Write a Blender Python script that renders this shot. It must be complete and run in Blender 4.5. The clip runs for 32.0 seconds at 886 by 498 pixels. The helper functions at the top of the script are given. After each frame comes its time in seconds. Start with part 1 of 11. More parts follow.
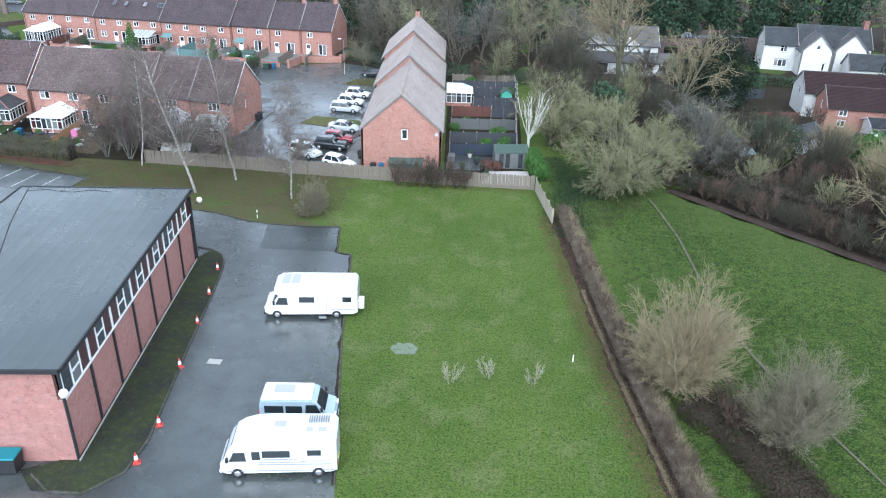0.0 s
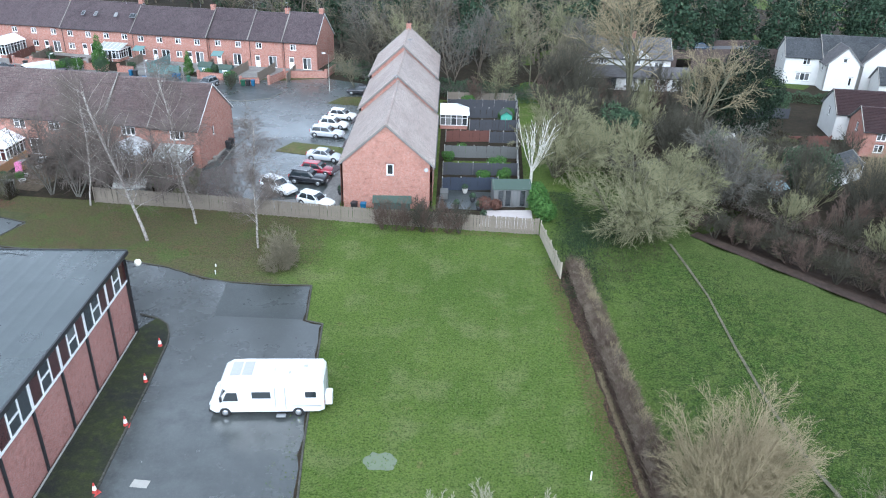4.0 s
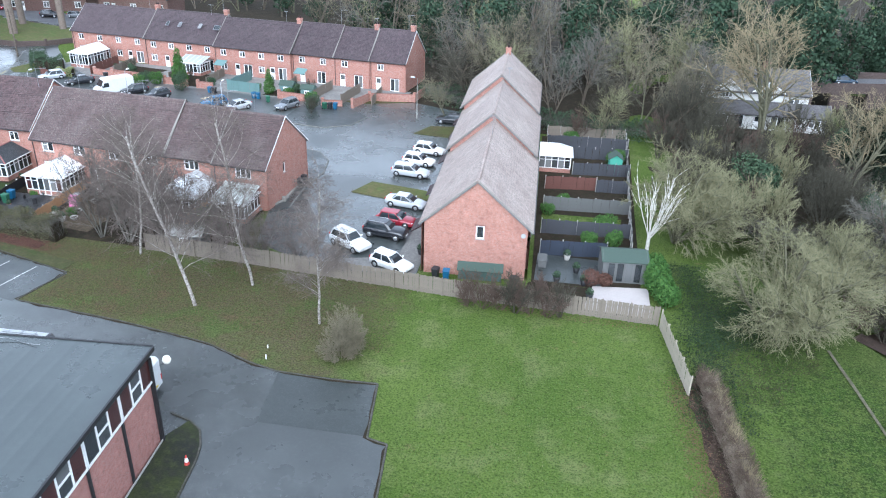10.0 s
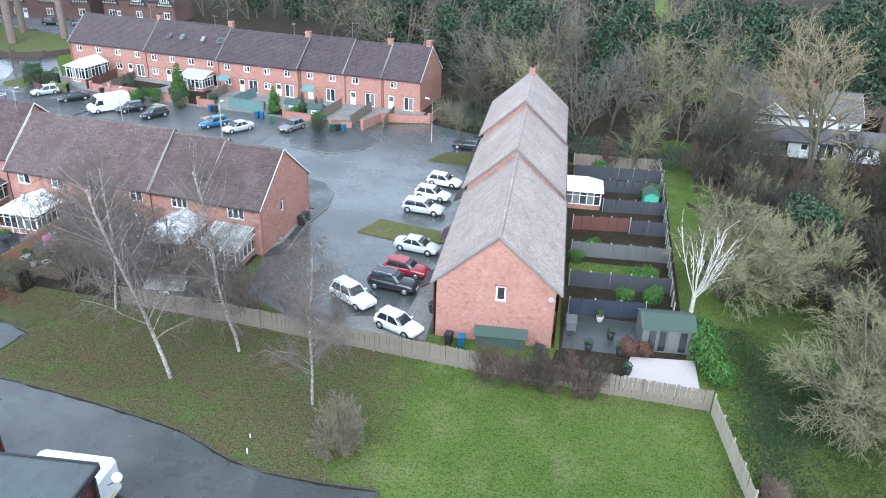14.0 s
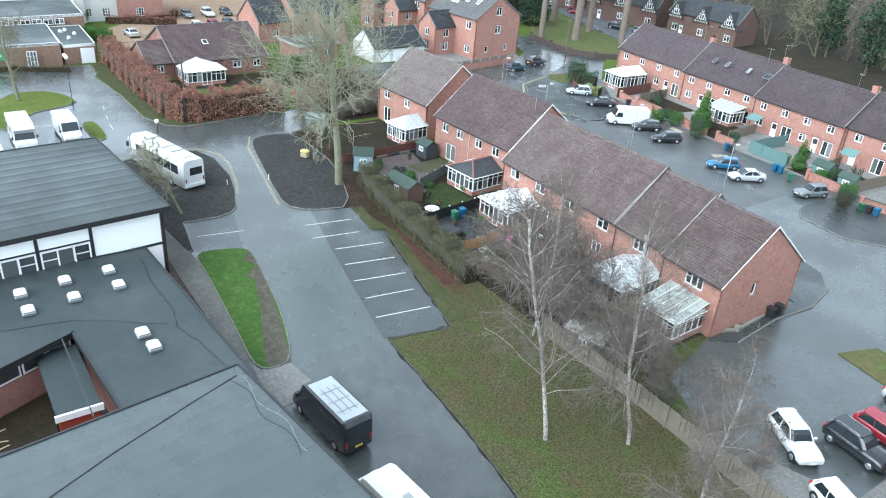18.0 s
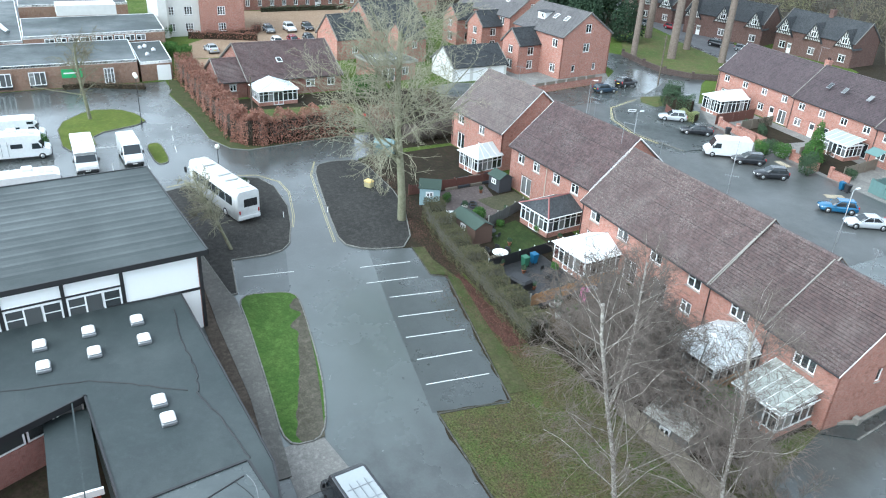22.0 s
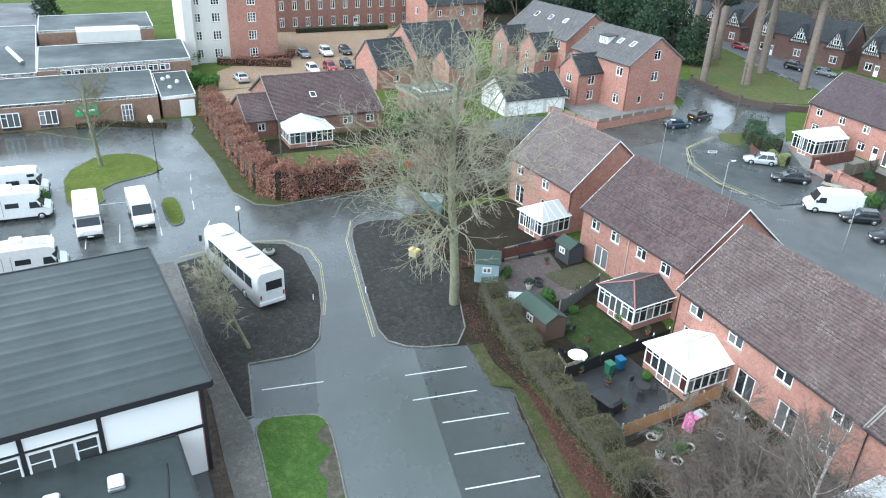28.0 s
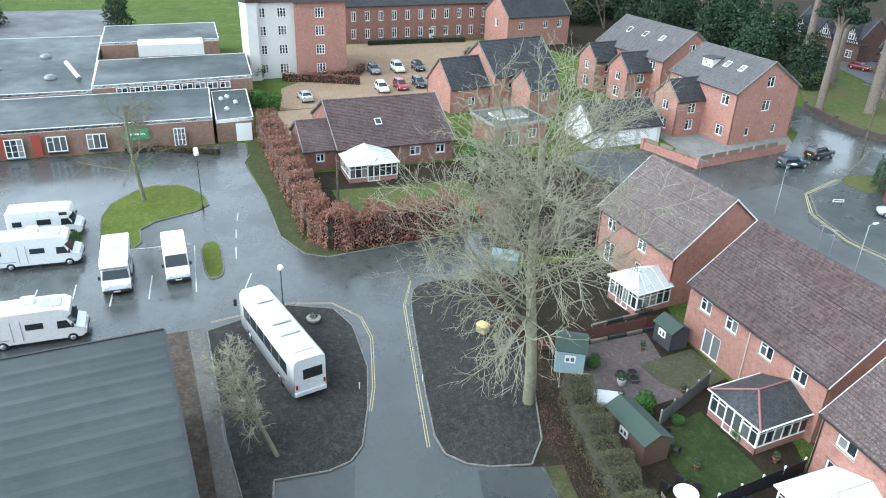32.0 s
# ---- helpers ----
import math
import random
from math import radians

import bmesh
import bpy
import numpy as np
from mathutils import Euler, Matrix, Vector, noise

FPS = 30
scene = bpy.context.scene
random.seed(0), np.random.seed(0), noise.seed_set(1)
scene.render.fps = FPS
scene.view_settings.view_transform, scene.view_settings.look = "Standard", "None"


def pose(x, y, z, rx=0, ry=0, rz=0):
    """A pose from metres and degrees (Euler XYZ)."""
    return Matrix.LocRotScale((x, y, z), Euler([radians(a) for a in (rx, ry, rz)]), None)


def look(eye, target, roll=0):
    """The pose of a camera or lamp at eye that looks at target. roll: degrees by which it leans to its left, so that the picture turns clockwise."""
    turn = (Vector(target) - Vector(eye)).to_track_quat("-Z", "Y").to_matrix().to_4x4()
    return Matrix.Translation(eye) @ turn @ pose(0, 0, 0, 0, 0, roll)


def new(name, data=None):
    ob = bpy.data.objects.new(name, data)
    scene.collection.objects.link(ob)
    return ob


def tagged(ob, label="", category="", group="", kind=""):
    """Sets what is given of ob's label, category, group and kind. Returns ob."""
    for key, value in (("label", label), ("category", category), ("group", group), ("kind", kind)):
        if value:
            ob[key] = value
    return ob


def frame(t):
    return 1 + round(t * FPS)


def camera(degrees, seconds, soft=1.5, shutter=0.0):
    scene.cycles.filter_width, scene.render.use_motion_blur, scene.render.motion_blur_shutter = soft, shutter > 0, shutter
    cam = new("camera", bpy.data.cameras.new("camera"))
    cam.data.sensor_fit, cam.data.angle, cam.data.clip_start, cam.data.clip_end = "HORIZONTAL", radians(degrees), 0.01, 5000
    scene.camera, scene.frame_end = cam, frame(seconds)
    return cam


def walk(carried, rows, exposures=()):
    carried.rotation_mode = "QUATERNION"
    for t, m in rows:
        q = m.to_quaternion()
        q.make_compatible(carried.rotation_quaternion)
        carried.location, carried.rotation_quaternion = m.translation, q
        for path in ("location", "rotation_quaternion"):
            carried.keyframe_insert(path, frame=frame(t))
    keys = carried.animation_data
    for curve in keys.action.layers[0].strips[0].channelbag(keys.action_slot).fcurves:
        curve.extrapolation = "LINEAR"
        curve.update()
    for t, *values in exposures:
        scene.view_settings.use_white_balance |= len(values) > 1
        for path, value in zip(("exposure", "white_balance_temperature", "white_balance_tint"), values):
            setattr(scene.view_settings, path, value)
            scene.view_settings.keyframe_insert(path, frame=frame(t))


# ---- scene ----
cam = camera(61.4, 32.0, 1.1)
PATH = [
    (0, (1.126, -5.921, 31.868), (0.976, -4.137, 30.976), 1.7),
    (0.5, (1.047, -4.54, 31.847), (0.899, -2.756, 30.956), 1.8),
    (1, (1.08, -3.043, 31.809), (0.93, -1.259, 30.917), 1.7),
    (1.5, (1.057, -1.511, 31.74), (0.908, 0.274, 30.848), 1.7),
    (2, (1.071, 0.055, 31.683), (0.921, 1.839, 30.792), 1.7),
    (2.5, (1.046, 1.756, 31.615), (0.897, 3.539, 30.722), 1.7),
    (3, (1.099, 3.316, 31.665), (0.949, 5.1, 30.772), 1.6),
    (3.5, (0.987, 4.906, 31.656), (0.838, 6.69, 30.764), 1.6),
    (5.5, (0.229, 10.531, 31.718), (0.074, 12.318, 30.832), 1.4),
    (6, (-0.121, 11.832, 31.773), (-0.275, 13.618, 30.887), 1.4),
    (6.5, (-0.446, 12.923, 31.802), (-0.6, 14.71, 30.918), 1.4),
    (7, (-0.784, 14.086, 31.823), (-0.946, 15.872, 30.939), 1.4),
    (7.5, (-1.082, 15.118, 31.914), (-1.258, 16.903, 31.03), 1.4),
    (8, (-1.338, 16.2, 31.985), (-1.542, 17.982, 31.1), 1.5),
    (8.5, (-1.648, 17.201, 31.929), (-1.893, 18.978, 31.045), 1.6),
    (9, (-1.79, 18.352, 31.926), (-2.104, 20.117, 31.041), 1.7),
    (9.5, (-1.861, 19.306, 31.963), (-2.227, 21.061, 31.076), 1.8),
    (10, (-2.094, 20.153, 32.028), (-2.458, 21.907, 31.139), 1.8),
    (10.5, (-2.285, 21.076, 32.087), (-2.648, 22.83, 31.196), 1.7),
    (11, (-2.476, 22.073, 32.129), (-2.838, 23.827, 31.239), 1.7),
    (11.5, (-2.724, 23.118, 32.122), (-3.084, 24.873, 31.233), 1.7),
    (12, (-2.962, 24.274, 32.153), (-3.323, 26.03, 31.266), 1.7),
    (12.5, (-3.196, 25.513, 32.256), (-3.558, 27.268, 31.368), 1.5),
    (13, (-3.477, 26.872, 32.345), (-3.841, 28.627, 31.458), 1.5),
    (13.5, (-3.857, 28.329, 32.344), (-4.22, 30.085, 31.458), 1.6),
    (15.5, (-5.323, 33.638, 32.855), (-6.083, 35.256, 31.956), 3.1),
    (16, (-5.708, 34.83, 32.426), (-6.582, 36.391, 31.533), 3.1),
    (16.5, (-6.142, 35.947, 32.527), (-7.15, 37.422, 31.627), 3.4),
    (17, (-6.616, 37.226, 32.367), (-7.778, 38.579, 31.463), 3.8),
    (17.5, (-6.997, 38.355, 32.287), (-8.305, 39.564, 31.376), 4.2),
    (18, (-7.537, 39.449, 32.154), (-8.959, 40.514, 31.236), 4.6),
    (18.5, (-8.026, 40.766, 31.89), (-9.536, 41.699, 30.97), 4.8),
    (19, (-8.569, 41.509, 31.846), (-10.082, 42.442, 30.93), 4.7),
    (19.5, (-9.279, 42.177, 31.907), (-10.794, 43.109, 30.993), 4.5),
    (20, (-10.015, 42.788, 31.94), (-11.531, 43.72, 31.028), 4.4),
    (20.5, (-10.801, 43.387, 31.942), (-12.32, 44.317, 31.033), 4.2),
    (21, (-11.537, 43.936, 31.967), (-13.061, 44.862, 31.061), 4.0),
    (21.5, (-12.437, 44.393, 32.059), (-13.967, 45.306, 31.152), 3.8),
    (22, (-13.367, 45.152, 32.134), (-14.916, 46.03, 31.222), 3.5),
    (22.5, (-14.294, 45.543, 32.201), (-15.859, 46.39, 31.287), 3.6),
    (23, (-15.113, 45.984, 32.364), (-16.687, 46.81, 31.448), 3.4),
    (23.5, (-16.003, 46.374, 32.434), (-17.58, 47.195, 31.518), 3.2),
    (24, (-16.872, 46.675, 32.428), (-18.452, 47.493, 31.514), 3.0),
    (24.5, (-17.755, 46.884, 32.324), (-19.338, 47.701, 31.415), 3.0),
    (25, (-18.699, 47.248, 32.352), (-20.284, 48.06, 31.444), 2.9),
    (25.5, (-19.837, 47.483, 32.338), (-21.424, 48.297, 31.433), 3.0),
    (27.5, (-25.601, 49.521, 32.454), (-27.198, 50.318, 31.552), 2.6),
    (28, (-27.274, 50.067, 32.512), (-28.872, 50.862, 31.609), 2.6),
    (28.5, (-28.98, 50.665, 32.52), (-30.58, 51.457, 31.619), 2.5),
    (29, (-30.547, 51.387, 32.594), (-32.15, 52.173, 31.692), 2.4),
    (29.5, (-32.098, 51.986, 32.682), (-33.703, 52.764, 31.779), 2.3),
    (30, (-33.625, 52.612, 32.614), (-35.247, 53.356, 31.71), 2.3),
    (30.5, (-34.908, 53.26, 32.785), (-36.542, 53.97, 31.876), 2.2),
    (31, (-36.141, 53.85, 32.545), (-37.795, 54.522, 31.643), 2.3),
    (31.5, (-37.415, 54.32, 32.666), (-39.08, 54.957, 31.759), 2.2),
    (32, (-38.741, 54.904, 32.695), (-40.411, 55.525, 31.787), 2.1),
]
EXPOSURES = [(0.0, 1.68, 5350, 6), (9.0, 1.80, 5360, 8), (13.5, 1.86, 5350, 7), (16.5, 1.86, 5500, 0), (32.0, 1.74, 5540, 1)]
walk(cam, [(t, look(eye, target, roll)) for t, eye, target, roll in PATH], EXPOSURES)

# ---------- sky and sun: a dull winter day ----------
world = bpy.data.worlds.new("overcast")
scene.world = world
world.use_nodes = True
wt = world.node_tree
sky = wt.nodes.new("ShaderNodeTexSky")
sky.sky_type = "NISHITA"
sky.sun_disc = False
sky.sun_elevation, sky.sun_rotation = radians(45), radians(200)
sky.dust_density, sky.air_density = 1.0, 1.0
wt.nodes["Background"].inputs["Strength"].default_value = 0.15
cloud = wt.nodes.new("ShaderNodeHueSaturation")
cloud.inputs["Saturation"].default_value = 0.18
wt.links.new(sky.outputs[0], cloud.inputs["Color"])
wt.links.new(cloud.outputs[0], wt.nodes["Background"].inputs["Color"])
sun_data = bpy.data.lights.new("sun", "SUN")
sun_data.energy, sun_data.angle, sun_data.color = 1.0, radians(50), (1.0, 0.96, 0.9)
sun = new("sun", sun_data)
sun.matrix_world = look((20, -60, 60), (0, 0, 0))


# ---------- materials ----------
class Nodes:
    """A node material with a Principled shader, and short ways to add nodes to it."""

    def __init__(self, name, rough=0.7, metal=0.0, spec=0.4):
        self.mat = bpy.data.materials.new(name)
        self.mat.use_nodes = True
        self.t = self.mat.node_tree
        self.b = self.t.nodes["Principled BSDF"]
        self.b.inputs["Roughness"].default_value = rough
        self.b.inputs["Metallic"].default_value = metal
        self.b.inputs["Specular IOR Level"].default_value = spec

    def n(self, kind, **ins):
        node = self.t.nodes.new("ShaderNode" + kind)
        for k, v in ins.items():
            self.put(node, k.replace("_", " "), v)
        return node

    def put(self, node, key, v):
        s = node.inputs[key]
        if hasattr(v, "is_linked"):
            self.t.links.new(v, s)
        else:
            s.default_value = v

    def obj(self):
        return self.n("TexCoord").outputs["Object"]

    def pos(self):
        return self.n("NewGeometry").outputs["Position"]

    def noise(self, vec, scale, detail=4.0, rough=0.55):
        return self.n("TexNoise", Vector=vec, Scale=scale, Detail=detail, Roughness=rough).outputs["Fac"]

    def ramp(self, fac, *stops):
        r = self.n("ValToRGB", Fac=fac)
        e = r.color_ramp.elements
        while len(e) < len(stops):
            e.new(0.5)
        for el, (p, c) in zip(e, stops):
            el.position, el.color = p, (*c, 1) if len(c) == 3 else c
        return r.outputs["Color"]

    def val(self, fac, a, b, lo=0.0, hi=1.0):
        m = self.n("MapRange", Value=fac)
        m.inputs["From Min"].default_value, m.inputs["From Max"].default_value = a, b
        m.inputs["To Min"].default_value, m.inputs["To Max"].default_value = lo, hi
        return m.outputs[0]

    def mix(self, fac, a, b, blend="MIX"):
        m = self.n("Mix")
        m.data_type, m.blend_type = "RGBA", blend
        for key, v in ((0, fac), (6, a), (7, b)):
            s = m.inputs[key]
            if hasattr(v, "is_linked"):
                self.t.links.new(v, s)
            else:
                s.default_value = (*v, 1) if isinstance(v, tuple) and len(v) == 3 else v
        return m.outputs[2]

    def math(self, op, a, b=0.0):
        m = self.n("Math")
        m.operation = op
        for k, v in ((0, a), (1, b)):
            if hasattr(v, "is_linked"):
                self.t.links.new(v, m.inputs[k])
            else:
                m.inputs[k].default_value = v
        return m.outputs[0]

    def wallcoord(self):
        """Along the wall, and up: for walls that follow their object's x or y axis."""
        s = self.n("SeparateXYZ", Vector=self.obj())
        c = self.n("CombineXYZ", X=self.math("ADD", s.outputs[0], s.outputs[1]), Y=s.outputs[2])
        return c.outputs[0]

    def color(self, c):
        self.put(self.b, "Base Color", c if hasattr(c, "is_linked") else (*c, 1))
        return self

    def rough(self, r):
        self.put(self.b, "Roughness", r)
        return self

    def bump(self, h, strength=0.4, dist=0.02):
        self.put(self.b, "Normal", self.n("Bump", Height=h, Strength=strength, Distance=dist).outputs[0])
        return self


def plain(name, c, rough=0.5, metal=0.0, dirt=0.25, scale=6.0, spec=0.4):
    """Paint, plastic or metal of one colour with faint dirt at two scales."""
    m = Nodes(name, rough, metal, spec)
    v = m.obj()
    f = m.math("ADD", m.math("MULTIPLY", m.noise(v, scale), 0.6), m.math("MULTIPLY", m.noise(v, scale * 9), 0.4))
    m.color(m.mix(m.val(f, 0.35, 0.75, 0.0, dirt), c, tuple(x * 0.55 + 0.01 for x in c)))
    return m.mat


def brickwork(name, a, b, mortar, stain=0.5):
    m = Nodes(name, 0.85, spec=0.25)
    w = m.wallcoord()
    br = m.n("TexBrick", Vector=w, Scale=1.0, Mortar_Size=0.006, Brick_Width=0.225, Row_Height=0.075)
    br.inputs["Color1"].default_value, br.inputs["Color2"].default_value, br.inputs["Mortar"].default_value = (*a, 1), (*b, 1), (*mortar, 1)
    big = m.noise(m.pos(), 0.55, 5)
    fine = m.noise(m.pos(), 14.0, 4)
    c = m.mix(m.val(big, 0.3, 0.75, 0.0, stain), br.outputs["Color"], tuple(x * 0.62 for x in a))
    mott = m.noise(m.pos(), 2.6, 6, 0.75)
    c = m.mix(m.val(mott, 0.46, 0.36, 0.0, 0.5), c, tuple(x * 0.5 for x in b))
    c = m.mix(m.val(mott, 0.55, 0.66, 0.0, 0.45), c, tuple(min(1, x * 1.45 + 0.03) for x in a))
    c = m.mix(m.val(fine, 0.45, 0.7, 0.0, 0.45), c, tuple(min(1, x * 1.35 + 0.02) for x in b))
    m.color(c)
    m.bump(m.math("SUBTRACT", m.math("MULTIPLY", fine, 0.3), br.outputs["Fac"]), 0.5, 0.012)
    return m.mat


def rooftile(name, dark, light, lichen, amount=0.5, tile=0.22, spec=0.2):
    """Clay or concrete tiles: the courses are geometry; the colour goes tile by tile, with lichen in patches and streaks."""
    m = Nodes(name, 0.5, spec=spec)
    o = m.obj()
    s = m.n("SeparateXYZ", Vector=o)
    ti = m.n("TexBrick", Vector=m.n("CombineXYZ", X=s.outputs[0], Y=s.outputs[1]).outputs[0], Scale=1.0, Mortar_Size=0.008, Brick_Width=tile, Row_Height=tile)
    ti.inputs["Color1"].default_value, ti.inputs["Color2"].default_value, ti.inputs["Mortar"].default_value = (*dark, 1), (*light, 1), (*[x * 0.5 for x in dark], 1)
    st = m.n("Mapping", Vector=o)
    st.inputs["Scale"].default_value = (1.6, 0.35, 0.35)
    streak = m.noise(st.outputs[0], 1.0, 6, 0.65)
    spot = m.noise(m.pos(), 5.0, 6, 0.7)
    f = m.val(m.math("ADD", m.math("MULTIPLY", streak, 0.6), m.math("MULTIPLY", spot, 0.4)), 0.64 - 0.2 * amount, 0.74, 0.0, 0.3 + 0.5 * amount)
    f = m.math("MULTIPLY", f, m.val(m.noise(m.pos(), 0.16, 3), 0.42, 0.62, 0.25, 1.15))
    c = m.mix(f, ti.outputs["Color"], lichen)
    c = m.mix(m.val(m.noise(m.pos(), 0.8), 0.4, 0.7, 0, 0.4), c, tuple(x * 0.7 for x in dark))
    mott = m.noise(m.pos(), 2.2, 7, 0.8)
    c = m.mix(m.val(mott, 0.48, 0.38, 0.0, 0.6), c, tuple(x * 0.5 for x in dark))
    c = m.mix(m.val(mott, 0.55, 0.66, 0.0, 0.12 + 0.28 * amount), c, tuple(0.6 * x + 0.4 * y for x, y in zip(lichen, light)))
    broad = m.noise(m.pos(), 0.21, 4, 0.6)
    c = m.mix(m.math("MULTIPLY", m.val(broad, 0.56, 0.7, 0.0, 0.55 * amount), m.val(spot, 0.4, 0.6, 0.3, 1.0)), c, lichen)
    speck = m.noise(m.pos(), 7.5, 4, 0.85)
    crust = m.math("MULTIPLY", m.val(speck, 0.5, 0.62), m.val(m.noise(m.pos(), 0.33, 5, 0.65), 0.40, 0.62, 0.12, 1.0))
    c = m.mix(m.math("MULTIPLY", crust, min(0.85, 0.15 + amount)), c, lichen)
    c = m.mix(m.val(speck, 0.46, 0.36, 0.0, 0.3), c, tuple(x * 0.5 for x in dark))
    own = m.n("ObjectInfo").outputs["Random"]
    m.color(m.n("HueSaturation", Color=c, Value=m.val(own, 0, 1, 0.86, 1.1)).outputs[0])
    m.bump(m.math("SUBTRACT", spot, ti.outputs["Fac"]), 0.5, 0.02)
    return m.mat


def ground_mat(name, cols, scale=0.25, fine=9.0, rough=0.9, wet=0.0, bump=0.5, spec=0.1, speck=1.0, worn=None):
    """Soil, grass or tarmac from three colours, mixed at three scales; wet: how far puddled damp lowers the roughness."""
    m = Nodes(name, rough, spec=spec)
    p = m.pos()
    big, mid, small = m.noise(p, scale, 6, 0.6), m.noise(p, scale * 7, 5, 0.6), m.noise(p, fine, 5, 0.7)
    c = m.mix(m.val(big, 0.38, 0.66), cols[0], cols[1])
    c = m.mix(m.val(mid, 0.45, 0.72, 0.0, 0.75), c, cols[2])
    c = m.mix(m.val(small, 0.35, 0.7, 0.0, 0.6 * speck), c, tuple(x * 0.45 for x in cols[0]))
    c = m.mix(m.val(m.noise(p, fine * 0.23, 5, 0.75), 0.5, 0.68, 0.0, 0.45 * speck), c, tuple(min(1.0, x * 1.5) for x in cols[1]))
    # lane and court mixed paler: wear, and the wet sky sheen painted as colour
    if worn:
        q = m.n("SeparateXYZ", Vector=p)
        wx = m.math("ADD", q.outputs[0], m.math("MULTIPLY", m.math("SUBTRACT", mid, 0.5), 16.0))
        lane = m.math("MULTIPLY", m.val(wx, -41.0, -50.0), m.val(wx, -74.0, -60.0))
        court = m.math("MULTIPLY", m.val(q.outputs[1], 75.0, 80.0), m.val(wx, -62.0, -40.0, 0.0, 0.3))
        c = m.mix(m.math("MULTIPLY", m.math("MAXIMUM", lane, court), m.val(big, 0.3, 0.6, 0.45, 0.9)), c, worn)
    m.color(c)
    if wet:
        m.rough(m.val(m.math("ADD", m.math("MULTIPLY", big, 0.75), m.math("MULTIPLY", mid, 0.25)), 0.4, 0.62, rough, rough - wet))
    m.bump(small, bump, 0.03)
    return m.mat


BRICK = brickwork("orange_red_brick", (0.40, 0.195, 0.148), (0.29, 0.128, 0.098), (0.42, 0.36, 0.31))
BRICK_HALL = brickwork("pink_brown_brick", (0.36, 0.17, 0.14), (0.29, 0.125, 0.105), (0.38, 0.31, 0.28), 0.3)
BRICK_OLD = brickwork("old_red_brick", (0.25, 0.115, 0.088), (0.185, 0.085, 0.066), (0.33, 0.28, 0.24), 0.5)
BRICK_SOOT = brickwork("sooty_dark_brick", (0.085, 0.06, 0.052), (0.06, 0.043, 0.038), (0.11, 0.095, 0.085), 0.5)
BRICK_DIM = brickwork("weathered_dark_brick", (0.15, 0.085, 0.07), (0.11, 0.062, 0.052), (0.18, 0.15, 0.13), 0.5)
BRICK_BROWN = brickwork("brown_brick", (0.27, 0.16, 0.11), (0.20, 0.115, 0.08), (0.33, 0.29, 0.25), 0.4)
TILE_PURPLE = rooftile("purple_brown_tile", (0.074, 0.049, 0.050), (0.138, 0.090, 0.087), (0.25, 0.235, 0.21), 0.35)
TILE_BROWN = rooftile("brown_tile", (0.062, 0.039, 0.037), (0.102, 0.064, 0.059), (0.29, 0.265, 0.235), 0.36, spec=0.45)
TILE_MAUVE = rooftile("mauve_grey_tile", (0.120, 0.092, 0.086), (0.165, 0.128, 0.118), (0.27, 0.255, 0.23), 0.4)
TILE_PLUM = rooftile("plum_grey_tile", (0.060, 0.046, 0.050), (0.092, 0.068, 0.072), (0.17, 0.15, 0.14), 0.2)
TILE_BEIGE = rooftile("weathered_beige_tile", (0.235, 0.180, 0.155), (0.325, 0.252, 0.216), (0.48, 0.42, 0.36), 0.75, spec=0.35)
TILE_SLATE = rooftile("dark_slate", (0.038, 0.041, 0.045), (0.060, 0.063, 0.068), (0.16, 0.16, 0.15), 0.2)
TILE_GREY = rooftile("grey_brown_tile", (0.095, 0.09, 0.092), (0.125, 0.118, 0.118), (0.21, 0.205, 0.19), 0.3)
TILE_RED = rooftile("old_red_tile", (0.030, 0.016, 0.017), (0.045, 0.024, 0.023), (0.10, 0.085, 0.08), 0.15)


